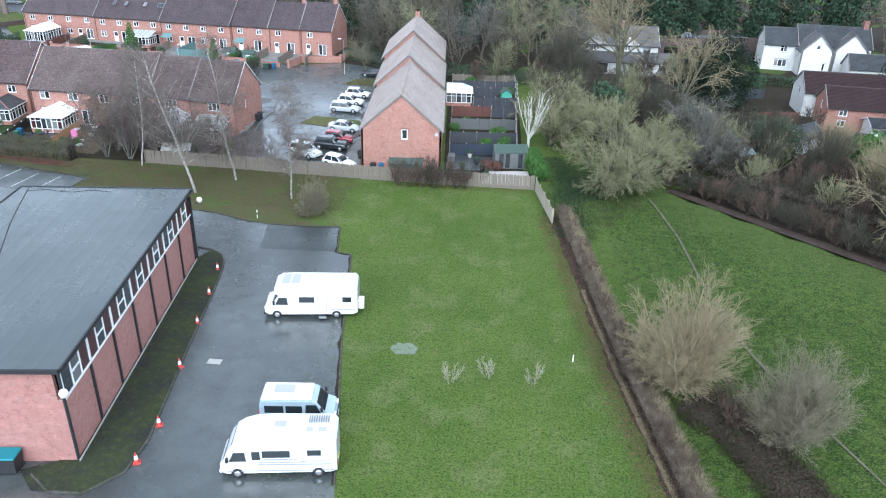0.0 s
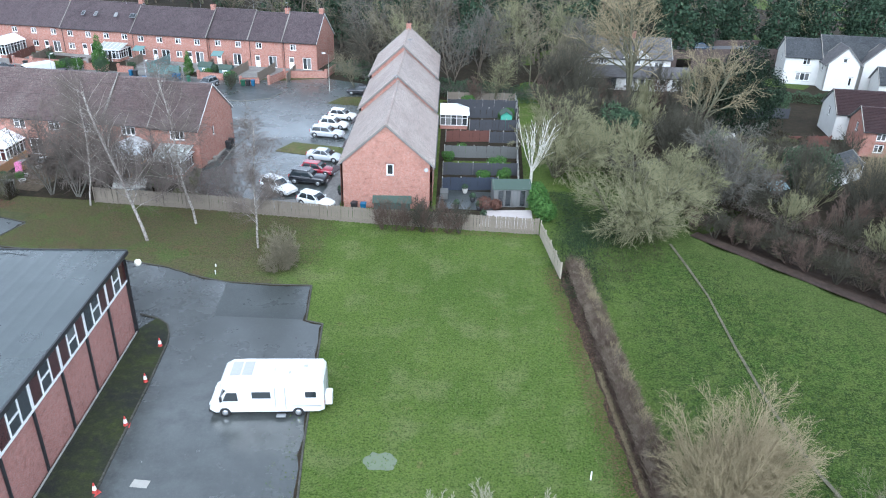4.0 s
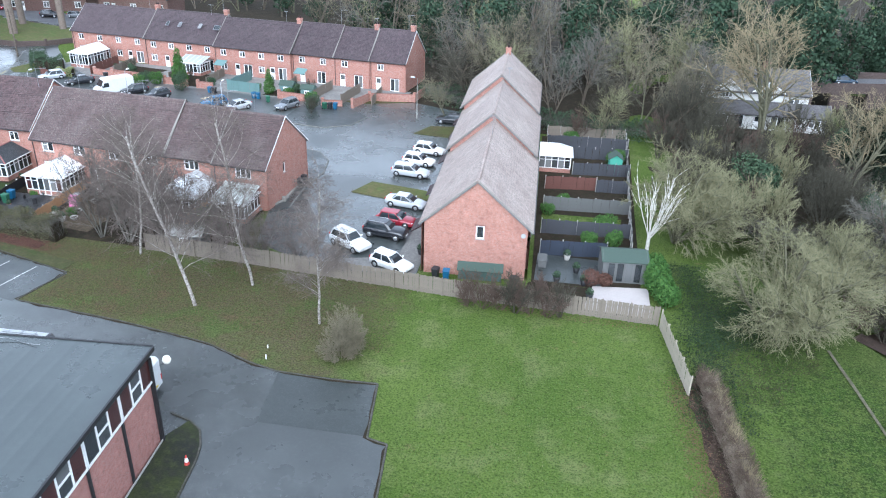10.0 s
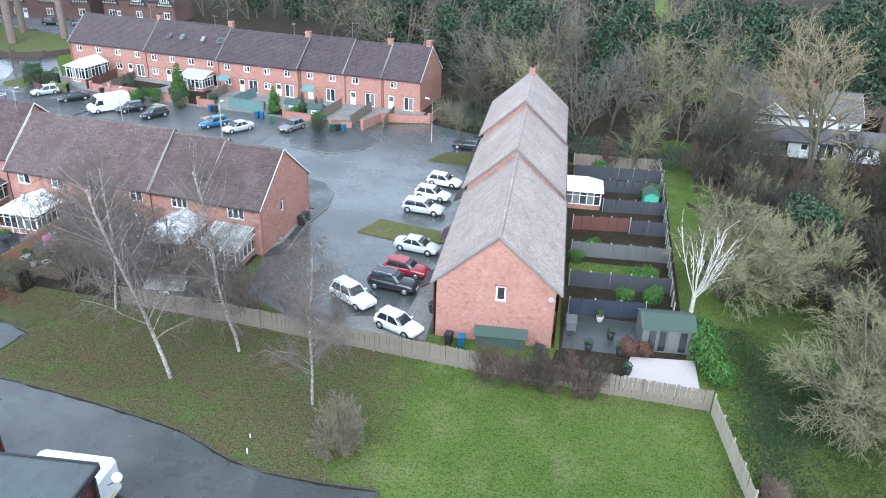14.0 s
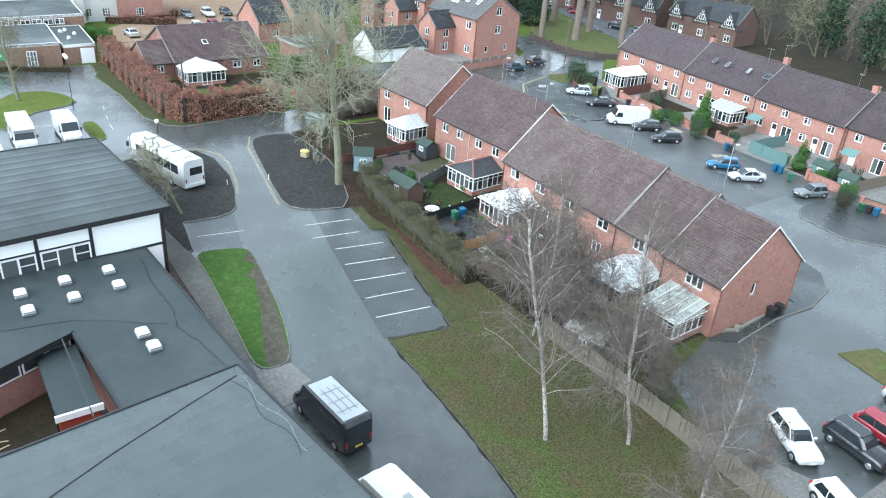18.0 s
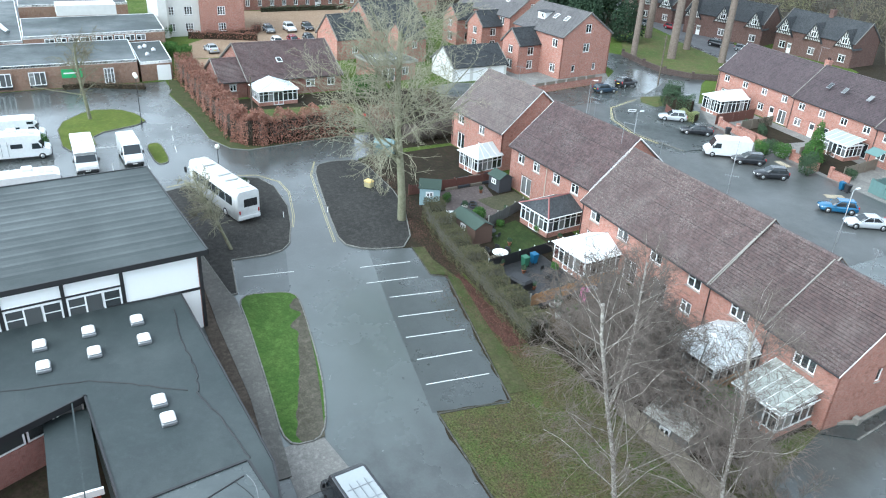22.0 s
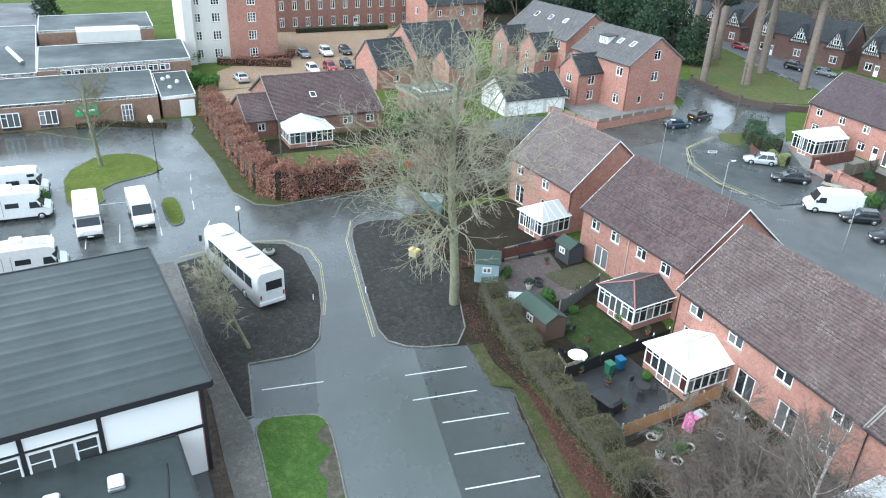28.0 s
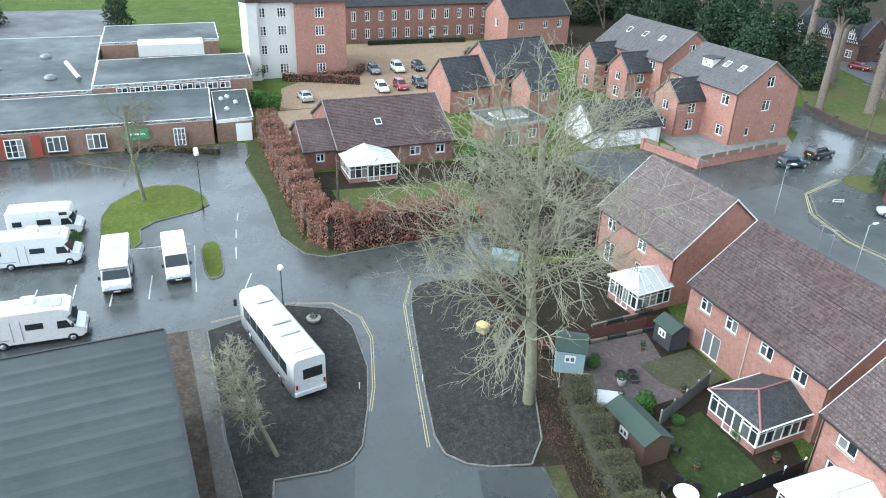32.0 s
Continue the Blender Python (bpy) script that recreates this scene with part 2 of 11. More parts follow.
def lawn_material():
    """Winter lawn: bright and dull patches, mown grain, yellowed spots; mossy and leaf-brown on the verge by the drive."""
    m = Nodes("lawn_grass", 0.95, spec=0.06)
    p = m.pos()
    big, mid, small = m.noise(p, 0.09, 6, 0.62), m.noise(p, 0.55, 7, 0.7), m.noise(p, 2.6, 6, 0.75)
    c = m.mix(m.val(big, 0.36, 0.64), (0.060, 0.097, 0.018), (0.096, 0.134, 0.030))
    c = m.mix(m.val(mid, 0.48, 0.66, 0.0, 0.7), c, (0.100, 0.130, 0.037))
    c = m.mix(m.val(m.noise(p, 0.28, 5, 0.6), 0.52, 0.66, 0.0, 0.75), c, (0.132, 0.150, 0.058))
    c = m.mix(m.val(m.noise(p, 0.75, 4, 0.65), 0.62, 0.72, 0.0, 0.6), c, (0.150, 0.120, 0.060))
    sep = m.n("SeparateXYZ", Vector=p)
    edge = m.math("ADD", sep.outputs[0], m.math("MULTIPLY", m.math("SUBTRACT", mid, 0.5), 14.0))
    rough = m.mix(m.val(mid, 0.4, 0.6), (0.086, 0.070, 0.044), (0.072, 0.080, 0.032))
    rough = m.mix(m.val(small, 0.48, 0.6, 0.0, 0.8), rough, (0.098, 0.060, 0.040))
    rough = m.mix(m.val(m.noise(p, 0.22, 5, 0.65), 0.53, 0.64, 0.0, 0.75), rough, (0.074, 0.104, 0.032))
    rough = m.mix(m.val(m.noise(p, 0.34, 4, 0.6), 0.55, 0.66, 0.0, 0.7), rough, (0.105, 0.066, 0.045))
    inside = m.math("MULTIPLY", m.val(edge, -15.0, -20.0), m.val(sep.outputs[0], -66.0, -52.0))
    c = m.mix(inside, c, rough)
    tuft = m.noise(p, 1.5, 6, 0.72)
    field = m.mix(m.val(mid, 0.42, 0.6), (0.040, 0.072, 0.014), (0.075, 0.102, 0.024))
    field = m.mix(m.val(tuft, 0.47, 0.58, 0.0, 0.85), field, (0.016, 0.030, 0.009))
    slope = m.math("ADD", m.math("MULTIPLY", sep.outputs[0], 0.70), m.math("MULTIPLY", sep.outputs[1], 0.71))
    field = m.mix(m.val(m.math("ADD", slope, m.math("MULTIPLY", mid, 10.0)), 64.0, 73.0, 0.0, 0.7), field, (0.066, 0.086, 0.026))
    c = m.mix(m.val(edge, 8.0, 14.0, 0.0, 0.9), c, field)
    c = m.mix(m.val(small, 0.50, 0.62, 0.0, 0.6), c, (0.028, 0.050, 0.012))
    blade = m.noise(p, 7.0, 3, 0.6)
    c = m.mix(m.val(blade, 0.47, 0.39, 0.0, 0.62), c, (0.020, 0.034, 0.008))
    c = m.mix(m.val(blade, 0.53, 0.62, 0.0, 0.6), c, (0.112, 0.144, 0.044))
    c = m.mix(m.val(m.noise(p, 3.3, 4, 0.8), 0.58, 0.68, 0.0, 0.45), c, (0.14, 0.145, 0.058))
    m.color(c)
    m.bump(m.math("ADD", small, m.math("MULTIPLY", blade, 0.8)), 1.0, 0.10)
    return m.mat


GRASS = lawn_material()
GRASS_BRIGHT = ground_mat("bright_grass", ((0.050, 0.098, 0.022), (0.078, 0.128, 0.032), (0.045, 0.078, 0.02)), 0.5, 7.0, 0.95, bump=0.9)
GRASS_MOSS = ground_mat("mossy_grass", ((0.085, 0.115, 0.022), (0.12, 0.145, 0.032), (0.10, 0.105, 0.03)), 0.4, 7.0, 0.95, bump=0.9)
GRASS_LEAFY = ground_mat("leafy_dull_grass", ((0.048, 0.066, 0.022), (0.078, 0.074, 0.038), (0.055, 0.042, 0.028)), 0.4, 5.0, 0.95, bump=0.9)
GRASS_DANK = ground_mat("dank_garden_grass", ((0.030, 0.048, 0.016), (0.048, 0.066, 0.022), (0.040, 0.042, 0.022)), 0.5, 6.0, 0.95, bump=0.9)
GRASS_ROUGH = ground_mat("rough_leafy_grass", ((0.075, 0.10, 0.033), (0.12, 0.10, 0.05), (0.075, 0.125, 0.03)), 0.12, 5.0, 0.95, bump=0.9)
TARMAC = ground_mat("wet_tarmac", ((0.041, 0.046, 0.045), (0.080, 0.087, 0.084), (0.032, 0.036, 0.035)), 0.085, 18.0, 0.36, wet=0.22, bump=0.12, spec=0.95, speck=0.45, worn=(0.080, 0.095, 0.092))
TARMAC_DARK = ground_mat("dark_new_tarmac", ((0.041, 0.047, 0.046), (0.058, 0.065, 0.063), (0.032, 0.037, 0.036)), 0.15, 20.0, 0.5, wet=0.3, bump=0.3, spec=0.5)
TARMAC_MID = ground_mat("worn_damp_tarmac", ((0.064, 0.068, 0.067), (0.088, 0.092, 0.09), (0.05, 0.054, 0.053)), 0.12, 18.0, 0.5, wet=0.2, bump=0.2, spec=0.5, speck=0.5)
TARMAC_BAY = ground_mat("damp_bay_tarmac", ((0.031, 0.037, 0.036), (0.047, 0.054, 0.052), (0.024, 0.028, 0.027)), 0.2, 18.0, 0.45, wet=0.25, bump=0.15, spec=0.8, speck=0.45)
TARMAC_PALE = ground_mat("pale_tarmac", ((0.12, 0.12, 0.125), (0.155, 0.155, 0.16), (0.10, 0.10, 0.105)), 0.12, 18.0, 0.75, wet=0.3, bump=0.3)
GRAVEL = ground_mat("dark_gravel", ((0.034, 0.033, 0.031), (0.050, 0.048, 0.045), (0.066, 0.063, 0.058)), 0.3, 9.0, 0.85, bump=1.0, speck=1.5)
SOIL = ground_mat("leaf_litter_soil", ((0.026, 0.020, 0.015), (0.042, 0.031, 0.022), (0.026, 0.034, 0.013)), 0.35, 5.0, 0.95, bump=1.0)
PATHEARTH = ground_mat("trodden_earth", ((0.075, 0.068, 0.052), (0.11, 0.10, 0.08), (0.05, 0.055, 0.03)), 0.6, 8.0, 0.9, bump=0.6)
FOOTWAY = ground_mat("worn_footway", ((0.125, 0.122, 0.112), (0.155, 0.148, 0.135), (0.10, 0.097, 0.088)), 0.5, 12.0, 0.8, wet=0.25, bump=0.4)
PAVING = ground_mat("grey_paving", ((0.19, 0.185, 0.175), (0.25, 0.24, 0.225), (0.15, 0.145, 0.135)), 0.5, 14.0, 0.8, wet=0.3, bump=0.4)
RUSSET = ground_mat("russet_leaf_litter", ((0.062, 0.030, 0.025), (0.095, 0.046, 0.036), (0.038, 0.026, 0.018)), 0.5, 4.0, 0.95, bump=1.0)
MUD = ground_mat("red_brown_mud", ((0.040, 0.028, 0.021), (0.062, 0.043, 0.033), (0.024, 0.018, 0.013)), 0.5, 6.0, 0.7, wet=0.2, bump=0.8, spec=0.2)
LEAFBANK = ground_mat("leafy_bank", ((0.048, 0.033, 0.026), (0.08, 0.056, 0.042), (0.028, 0.026, 0.014)), 0.7, 4.0, 0.95, bump=1.0, speck=1.5)
SHINGLE = ground_mat("tan_gravel", ((0.27, 0.19, 0.13), (0.32, 0.24, 0.17), (0.22, 0.15, 0.10)), 0.3, 12.0, 0.95, bump=0.7)
MOSSY = ground_mat("mossy_tarmac", ((0.028, 0.030, 0.026), (0.045, 0.055, 0.02), (0.035, 0.033, 0.03)), 0.3, 9.0, 0.85, bump=0.6)
FELT = ground_mat("roof_felt", ((0.034, 0.044, 0.045), (0.050, 0.060, 0.060), (0.028, 0.035, 0.037)), 0.13, 10.0, 0.6, wet=0.2, bump=0.2, spec=0.28, speck=0.4)
FELT_PALE = ground_mat("weathered_roof_felt", ((0.029, 0.037, 0.037), (0.041, 0.050, 0.049), (0.025, 0.031, 0.031)), 0.12, 8.0, 0.55, wet=0.2, bump=0.25, spec=0.3, speck=0.3)
FELT_HALL = ground_mat("damp_roof_felt", ((0.038, 0.049, 0.049), (0.053, 0.065, 0.064), (0.032, 0.041, 0.042)), 0.12, 8.0, 0.4, wet=0.2, bump=0.15, spec=0.95, speck=0.35)
KERB_DARK = ground_mat("mossy_kerb_stone", ((0.06, 0.058, 0.05), (0.10, 0.095, 0.085), (0.035, 0.04, 0.02)), 0.8, 12.0, 0.9, bump=0.5)
KERB = ground_mat("kerb_stone", ((0.17, 0.165, 0.155), (0.22, 0.215, 0.20), (0.10, 0.11, 0.08)), 0.8, 16.0, 0.85, bump=0.4)
WHITE = plain("white_upvc", (0.80, 0.80, 0.79), 0.4, dirt=0.15)
WHITE_WALL = plain("white_render", (0.60, 0.59, 0.56), 0.8, dirt=0.3, scale=1.2)
BOARD_WHITE = plain("white_boarding", (0.86, 0.86, 0.85), 0.5, dirt=0.06)
MORTAR = plain("weathered_mortar", (0.24, 0.225, 0.20), 0.9, dirt=0.6, scale=4)
CREAM = plain("cream_paint", (0.72, 0.66, 0.50), 0.7, dirt=0.2)
BLACK = plain("black_paint", (0.022, 0.022, 0.024), 0.5)
DARK = plain("dark_rubber", (0.02, 0.02, 0.021), 0.8)
GREY = plain("grey_metal", (0.30, 0.31, 0.32), 0.45, 0.6)
STEEL = plain("bright_metal", (0.6, 0.61, 0.62), 0.3, 0.9)
LEAD = plain("lead_flashing", (0.16, 0.165, 0.17), 0.6)
REDPANEL = plain("red_brown_panel", (0.30, 0.055, 0.035), 0.5)
WOOD = plain("weathered_fence_wood", (0.20, 0.17, 0.135), 0.85, dirt=0.8, scale=2.5)
WOOD_TAN = plain("tan_fence_wood", (0.40, 0.235, 0.12), 0.8, dirt=0.5, scale=2.5)
WOOD_BROWN = plain("red_brown_fence_wood", (0.12, 0.05, 0.038), 0.8, dirt=0.5, scale=3)
WOOD_GREY = plain("grey_painted_wood", (0.12, 0.122, 0.118), 0.8, dirt=0.5, scale=3)
WOOD_DARK = plain("dark_fence_wood", (0.05, 0.052, 0.06), 0.7, dirt=0.4, scale=3)
CONCRETE = plain("concrete", (0.36, 0.35, 0.32), 0.85, dirt=0.5, scale=3)
ROADPAINT = plain("worn_road_paint", (0.55, 0.56, 0.545), 0.7, dirt=0.8, scale=5)
YELLOWPAINT = plain("yellow_road_paint", (0.42, 0.37, 0.20), 0.7, dirt=0.6, scale=5)

g = Nodes("window_glass", 0.03, spec=0.6)
g.b.inputs["Transmission Weight"].default_value = 0.75
own = g.n("ObjectInfo").outputs["Random"]
g.b.inputs["Transmission Weight"].default_value = 0.35
g.color(g.ramp(own, (0.0, (0.035, 0.042, 0.046)), (0.45, (0.06, 0.068, 0.072)), (0.7, (0.16, 0.165, 0.165)), (1.0, (0.34, 0.34, 0.33))))
GLASS = g.mat
g = Nodes("polycarbonate_roof", 0.25, spec=0.5)
g.b.inputs["Transmission Weight"].default_value = 0.35
g.color(g.mix(g.val(g.noise(g.obj(), 3.0), 0.35, 0.7), (0.30, 0.32, 0.32), (0.21, 0.23, 0.22)))
POLY = g.mat
PALEPOLY = plain("pale_glazed_roof", (0.52, 0.56, 0.58), 0.25, dirt=0.25, scale=2.0)
MILKPOLY = plain("milky_glazed_roof", (0.50, 0.52, 0.52), 0.3, dirt=0.45, scale=2.0)
MOSSPOLY = plain("mossy_glazed_roof", (0.36, 0.38, 0.345), 0.35, dirt=0.6, scale=1.5)
WHITEPOLY = plain("white_roof_panel", (0.78, 0.79, 0.79), 0.35, dirt=0.2, scale=2.0)


# ---------- building blocks ----------
class MB:
    """Collects the faces of one mesh. m: the matrix under which the next pieces are added."""

    def __init__(self):
        self.v, self.f, self.s, self.m = [], [], [], Matrix()

    def add(self, vs, fs, smooth=False):
        k = len(self.v)
        self.v += [tuple(self.m @ Vector(p)) for p in vs]
        self.f += [tuple(k + i for i in q) for q in fs]
        self.s += [smooth] * len(fs)
        return self

    def box(self, x0, y0, z0, x1, y1, z1):
        return self.add([(x0, y0, z0), (x1, y0, z0), (x1, y1, z0), (x0, y1, z0), (x0, y0, z1), (x1, y0, z1), (x1, y1, z1), (x0, y1, z1)],
                        [(3, 2, 1, 0), (4, 5, 6, 7), (0, 1, 5, 4), (1, 2, 6, 5), (2, 3, 7, 6), (3, 0, 4, 7)])

    def bbox(self, x0, y0, z0, x1, y1, z1, r=0.03):
        """A box whose edges are chamfered by r."""
        r = min(r, (x1 - x0) / 2.1, (y1 - y0) / 2.1, (z1 - z0) / 2.1)
        rings = []
        for z, i in ((z0, r), (z0 + r, 0), (z1 - r, 0), (z1, r)):
            a, b, c, d = x0 + i, y0 + i, x1 - i, y1 - i
            rings.append([(a + r, b, z), (c - r, b, z), (c, b + r, z), (c, d - r, z), (c - r, d, z), (a + r, d, z), (a, d - r, z), (a, b + r, z)])
        return self.loft(rings)

    def loft(self, rings, caps=True, smooth=False, closed=True):
        n = len(rings[0])
        vs = [p for r in rings for p in r]
        fs = []
        for i in range(len(rings) - 1):
            for j in range(n if closed else n - 1):
                k = (j + 1) % n
                fs.append((i * n + j, i * n + k, (i + 1) * n + k, (i + 1) * n + j))
        self.add(vs, fs, smooth)
        if caps:
            self.add(rings[0], [tuple(range(n - 1, -1, -1))])
            self.add(rings[-1], [tuple(range(n))])
        return self

    def prism(self, poly, z0, z1):
        """An upright prism over a plan polygon (counter-clockwise)."""
        return self.loft([[(x, y, z0) for x, y in poly], [(x, y, z1) for x, y in poly]])

    def side(self, poly, y0, y1):
        """A prism across y over a polygon in x, z."""
        return self.loft([[(x, y0, z) for x, z in poly], [(x, y1, z) for x, z in poly]])

    def tube(self, pts, radii, n=6, caps=True):
        rings = []
        for i, p in enumerate(pts):
            d = (Vector(pts[min(i + 1, len(pts) - 1)]) - Vector(pts[max(i - 1, 0)])).normalized()
            a = d.cross(Vector((0, 0, 1)) if abs(d.z) < 0.9 else Vector((1, 0, 0))).normalized()
            b = d.cross(a)
            r = radii[i] if isinstance(radii, (list, tuple)) else radii
            rings.append([tuple(Vector(p) + r * (math.cos(k * 2 * math.pi / n) * a + math.sin(k * 2 * math.pi / n) * b)) for k in range(n)])
        return self.loft(rings, caps, True)

    def lathe(self, profile, n=12, x=0.0, y=0.0):
        """Turned about the upright through x, y: profile of (radius, z)."""
        return self.loft([[(x + r * math.cos(k * 2 * math.pi / n), y + r * math.sin(k * 2 * math.pi / n), z) for k in range(n)] for r, z in profile], True, True)

    def mesh(self, name, mats):
        me = bpy.data.meshes.new(name)
        me.from_pydata(self.v, [], self.f)
        me.polygons.foreach_set("use_smooth", self.s)
        for m in mats if isinstance(mats, (list, tuple)) else [mats]:
            me.materials.append(m)
        me.update()
        return me


def part(name, mb, mat, parent=None, label="", at=None):
    """Links a builder, or a mesh that is shared, as one mesh object under a thing or a part."""
    ob = new(name, mb.mesh(name, mat) if isinstance(mb, MB) else mb)
    if parent is not None:
        ob.parent = parent
    if at is not None:
        ob.matrix_basis = at
    return tagged(ob, label)


def thing(name, label, category, m=None, group="", kind=""):
    ob = tagged(new(name), label, category, group, kind)
    if m is not None:
        ob.matrix_basis = m
    return ob


SHARED = {}


def shared(key, name, mat, build):
    """A mesh that alike parts share: built once under its key."""
    if key not in SHARED:
        mb = MB()
        build(mb)
        SHARED[key] = mb.mesh(name, mat)
    return SHARED[key]


def at(x, y=0.0, z=0.0, a=0.0):
    return pose(x, y, z, 0, 0, a)


# ---------- ground, roads, kerbs ----------
def sheet(name, poly, z, mat, label, category, thick=0.0):
    mb = MB()
    if thick:
        mb.prism(poly, z - thick, z)
    else:
        mb.add([(x, y, z) for x, y in poly], [tuple(range(len(poly)))])
    return tagged(part(name, mb, mat), label, category, kind="structure")


def ground_sheet():
    """One sheet to the horizon: fine near the lawns, with a dip at the brook."""
    def ticks(lo, hi, step):
        a = list(np.arange(lo, hi + 0.1, step))
        return [-3000, -1200, -600, -350] + a + [350, 600, 1200, 3000] if lo < -200 else [-2500, -800, -200] + a + [350, 600, 1200, 3000]
    xs, ys = ticks(-240, 120, 4), ticks(-40, 240, 4)
    vs = []
    for y in ys:
        for x in xs:
            z = 0.0
            e = brook(x, y)
            if e > 0:
                z = -2.6 * min(1, e / 6) + 2.2 * max(0.0, min(1, (e - 9) / 14))
            vs.append((x, y, z + 0.05 * noise.noise((x * 0.1, y * 0.1, 0)) * (x > 0)))
    n = len(xs)
    mb = MB().add(vs, [(j * n + i, j * n + i + 1, (j + 1) * n + i + 1, (j + 1) * n + i) for j in range(len(ys) - 1) for i in range(n - 1)], True)
    return tagged(part("ground", mb, GRASS), "green winter grass, worn and damp", "ground", kind="structure")


def brook(x, y):
    """How far a place lies beyond the top of the brook's bank."""
    if x < 10 or y > 100:
        return -1.0
    return ((x - 17.6) * 0.70 + (y - 78.75) * 0.71) - 1.0


ground_sheet()
def brook_bed():
    """The muddy bed of the brook, a hand above the ground's dip."""
    rows = []
    for k in range(40):
        x0, y0 = 20.5 + 1.1 * k, 77.3 - 1.085 * k
        w = 0.6 * noise.noise((k * 0.4, 1, 2))
        rows.append([(x0 + 0.70 * e, y0 + 0.71 * e, z) for e, z in ((-0.9, -0.06), (0.5 + 0.4 * w, -0.06), (1.4 + w, -0.6), (3.2, -0.95), (5.6, -0.95), (7.6 + w, -0.4), (9.2, 0.04))])
    mb = MB().loft(rows, False, True, False)
    return tagged(part("brook_bed", mb, MUD), "red-brown muddy bed of the brook", "brook", kind="structure")


brook_bed()
MAIN = [(4, -30), (-1, -2), (-7.5, 26.1), (-10.4, 41.2), (-12.6, 55.3), (-14, 55.6), (-15, 61.2), (-18.4, 60.9), (-22.5, 60.8), (-25, 61.4), (-28.9, 62.8), (-31.5, 63.2), (-37, 63.9),
        (-47, 64.6), (-46.2, 69.8), (-63, 73.9), (-63.9, 72.7), (-69.4, 73.4), (-93, 77.7), (-94.5, 83), (-101.8, 83), (-101.4, 77.9), (-100.2, 66.3), (-101.4, 64.4), (-105.6, 62.8), (-115.9, 62.6), (-127, 61.6),
        (-130, 62.5), (-134.6, 62.5), (-134.6, 5), (-60, 5), (-60, -30)]
sheet("road", MAIN[::-1], 0.02, TARMAC, "damp grey tarmac drive and car park", "road")
COURT = [(-25.6, 76.4), (-16.4, 77.2), (-19, 122), (-22, 130), (-31, 133), (-38, 130), (-60, 131), (-80, 134), (-97, 138), (-108, 150), (-120, 170), (-150, 205), (-162, 200), (-136, 168), (-127, 152), (-140, 146), (-140, 140), (-124, 141),
         (-112, 137), (-105, 124), (-113, 117.5), (-118, 108), (-112, 101), (-90, 108), (-84, 105), (-60, 101), (-36.5, 98.5), (-35.2, 88), (-33, 80)]
sheet("road", COURT[::-1], 0.02, TARMAC, "grey tarmac cul-de-sac with parking courts", "road")


def kerb(pts, w=0.13, h=0.10, mat=None, step=0.92):
    """Kerb stones laid end to end along a line, each a stone of its own."""
    run = thing("kerb", "row of worn concrete kerb stones", "kerb", kind="structure")
    for (x0, y0), (x1, y1) in zip(pts, pts[1:]):
        d = math.hypot(x1 - x0, y1 - y0)
        k = max(1, round(d / 2.7))
        for i in range(k):
            me = shared(("kerb", round(d / k, 1), w, h, mat is None), "kerb_stone", mat or KERB, lambda mb: mb.bbox(0.01, -w / 2, -0.1, d / k - 0.01, w / 2, h, 0.02))
            part("kerb_stone", me, None, run, at=at(x0 + (x1 - x0) * i / k, y0 + (y1 - y0) * i / k, 0, math.degrees(math.atan2(y1 - y0, x1 - x0))))
    return run


# ---------- houses ----------
def panel(mb, length, height, holes, thick=0.25, roof=None):
    """A wall in the plane y = 0 with its outside at y = 0 and its inside at y = thick; holes (x, z, w, h) go through. roof: (eaves, ridge) cuts it to a gable."""
    xs = sorted({0.0, length, *(v for x, z, w, h in holes for v in (x, x + w))})
    zs = sorted({0.0, height, *(v for x, z, w, h in holes for v in (z, z + h))})
    bm = bmesh.new()

    def quad(*ps):
        bm.faces.new([bm.verts.new(p) for p in ps])

    def hole(cx, cz):
        return any(x < cx < x + w and z < cz < z + h for x, z, w, h in holes)

    for x0, x1 in zip(xs, xs[1:]):
        for z0, z1 in zip(zs, zs[1:]):
            if not hole((x0 + x1) / 2, (z0 + z1) / 2):
                quad((x0, 0, z0), (x1, 0, z0), (x1, 0, z1), (x0, 0, z1))
                quad((x1, thick, z0), (x0, thick, z0), (x0, thick, z1), (x1, thick, z1))
    for x, z, w, h in holes:
        quad((x, 0, z), (x, thick, z), (x, thick, z + h), (x, 0, z + h))
        quad((x + w, thick, z), (x + w, 0, z), (x + w, 0, z + h), (x + w, thick, z + h))
        quad((x, 0, z + h), (x, thick, z + h), (x + w, thick, z + h), (x + w, 0, z + h))
        quad((x, thick, z), (x, 0, z), (x + w, 0, z), (x + w, thick, z))
    if roof:
        he, hr = roof
        s = (hr - he) / (length / 2)
        for co, no in (((0, 0, he), (-s, 0, 1)), ((length, 0, he), (s, 0, 1))):
            bmesh.ops.bisect_plane(bm, geom=bm.verts[:] + bm.edges[:] + bm.faces[:], plane_co=co, plane_no=no, clear_outer=True)
    bmesh.ops.remove_doubles(bm, verts=bm.verts[:], dist=0.0005)
    bm.verts.index_update()
    mb.add([v.co[:] for v in bm.verts], [[v.index for v in f.verts] for f in bm.faces])
    bm.free()


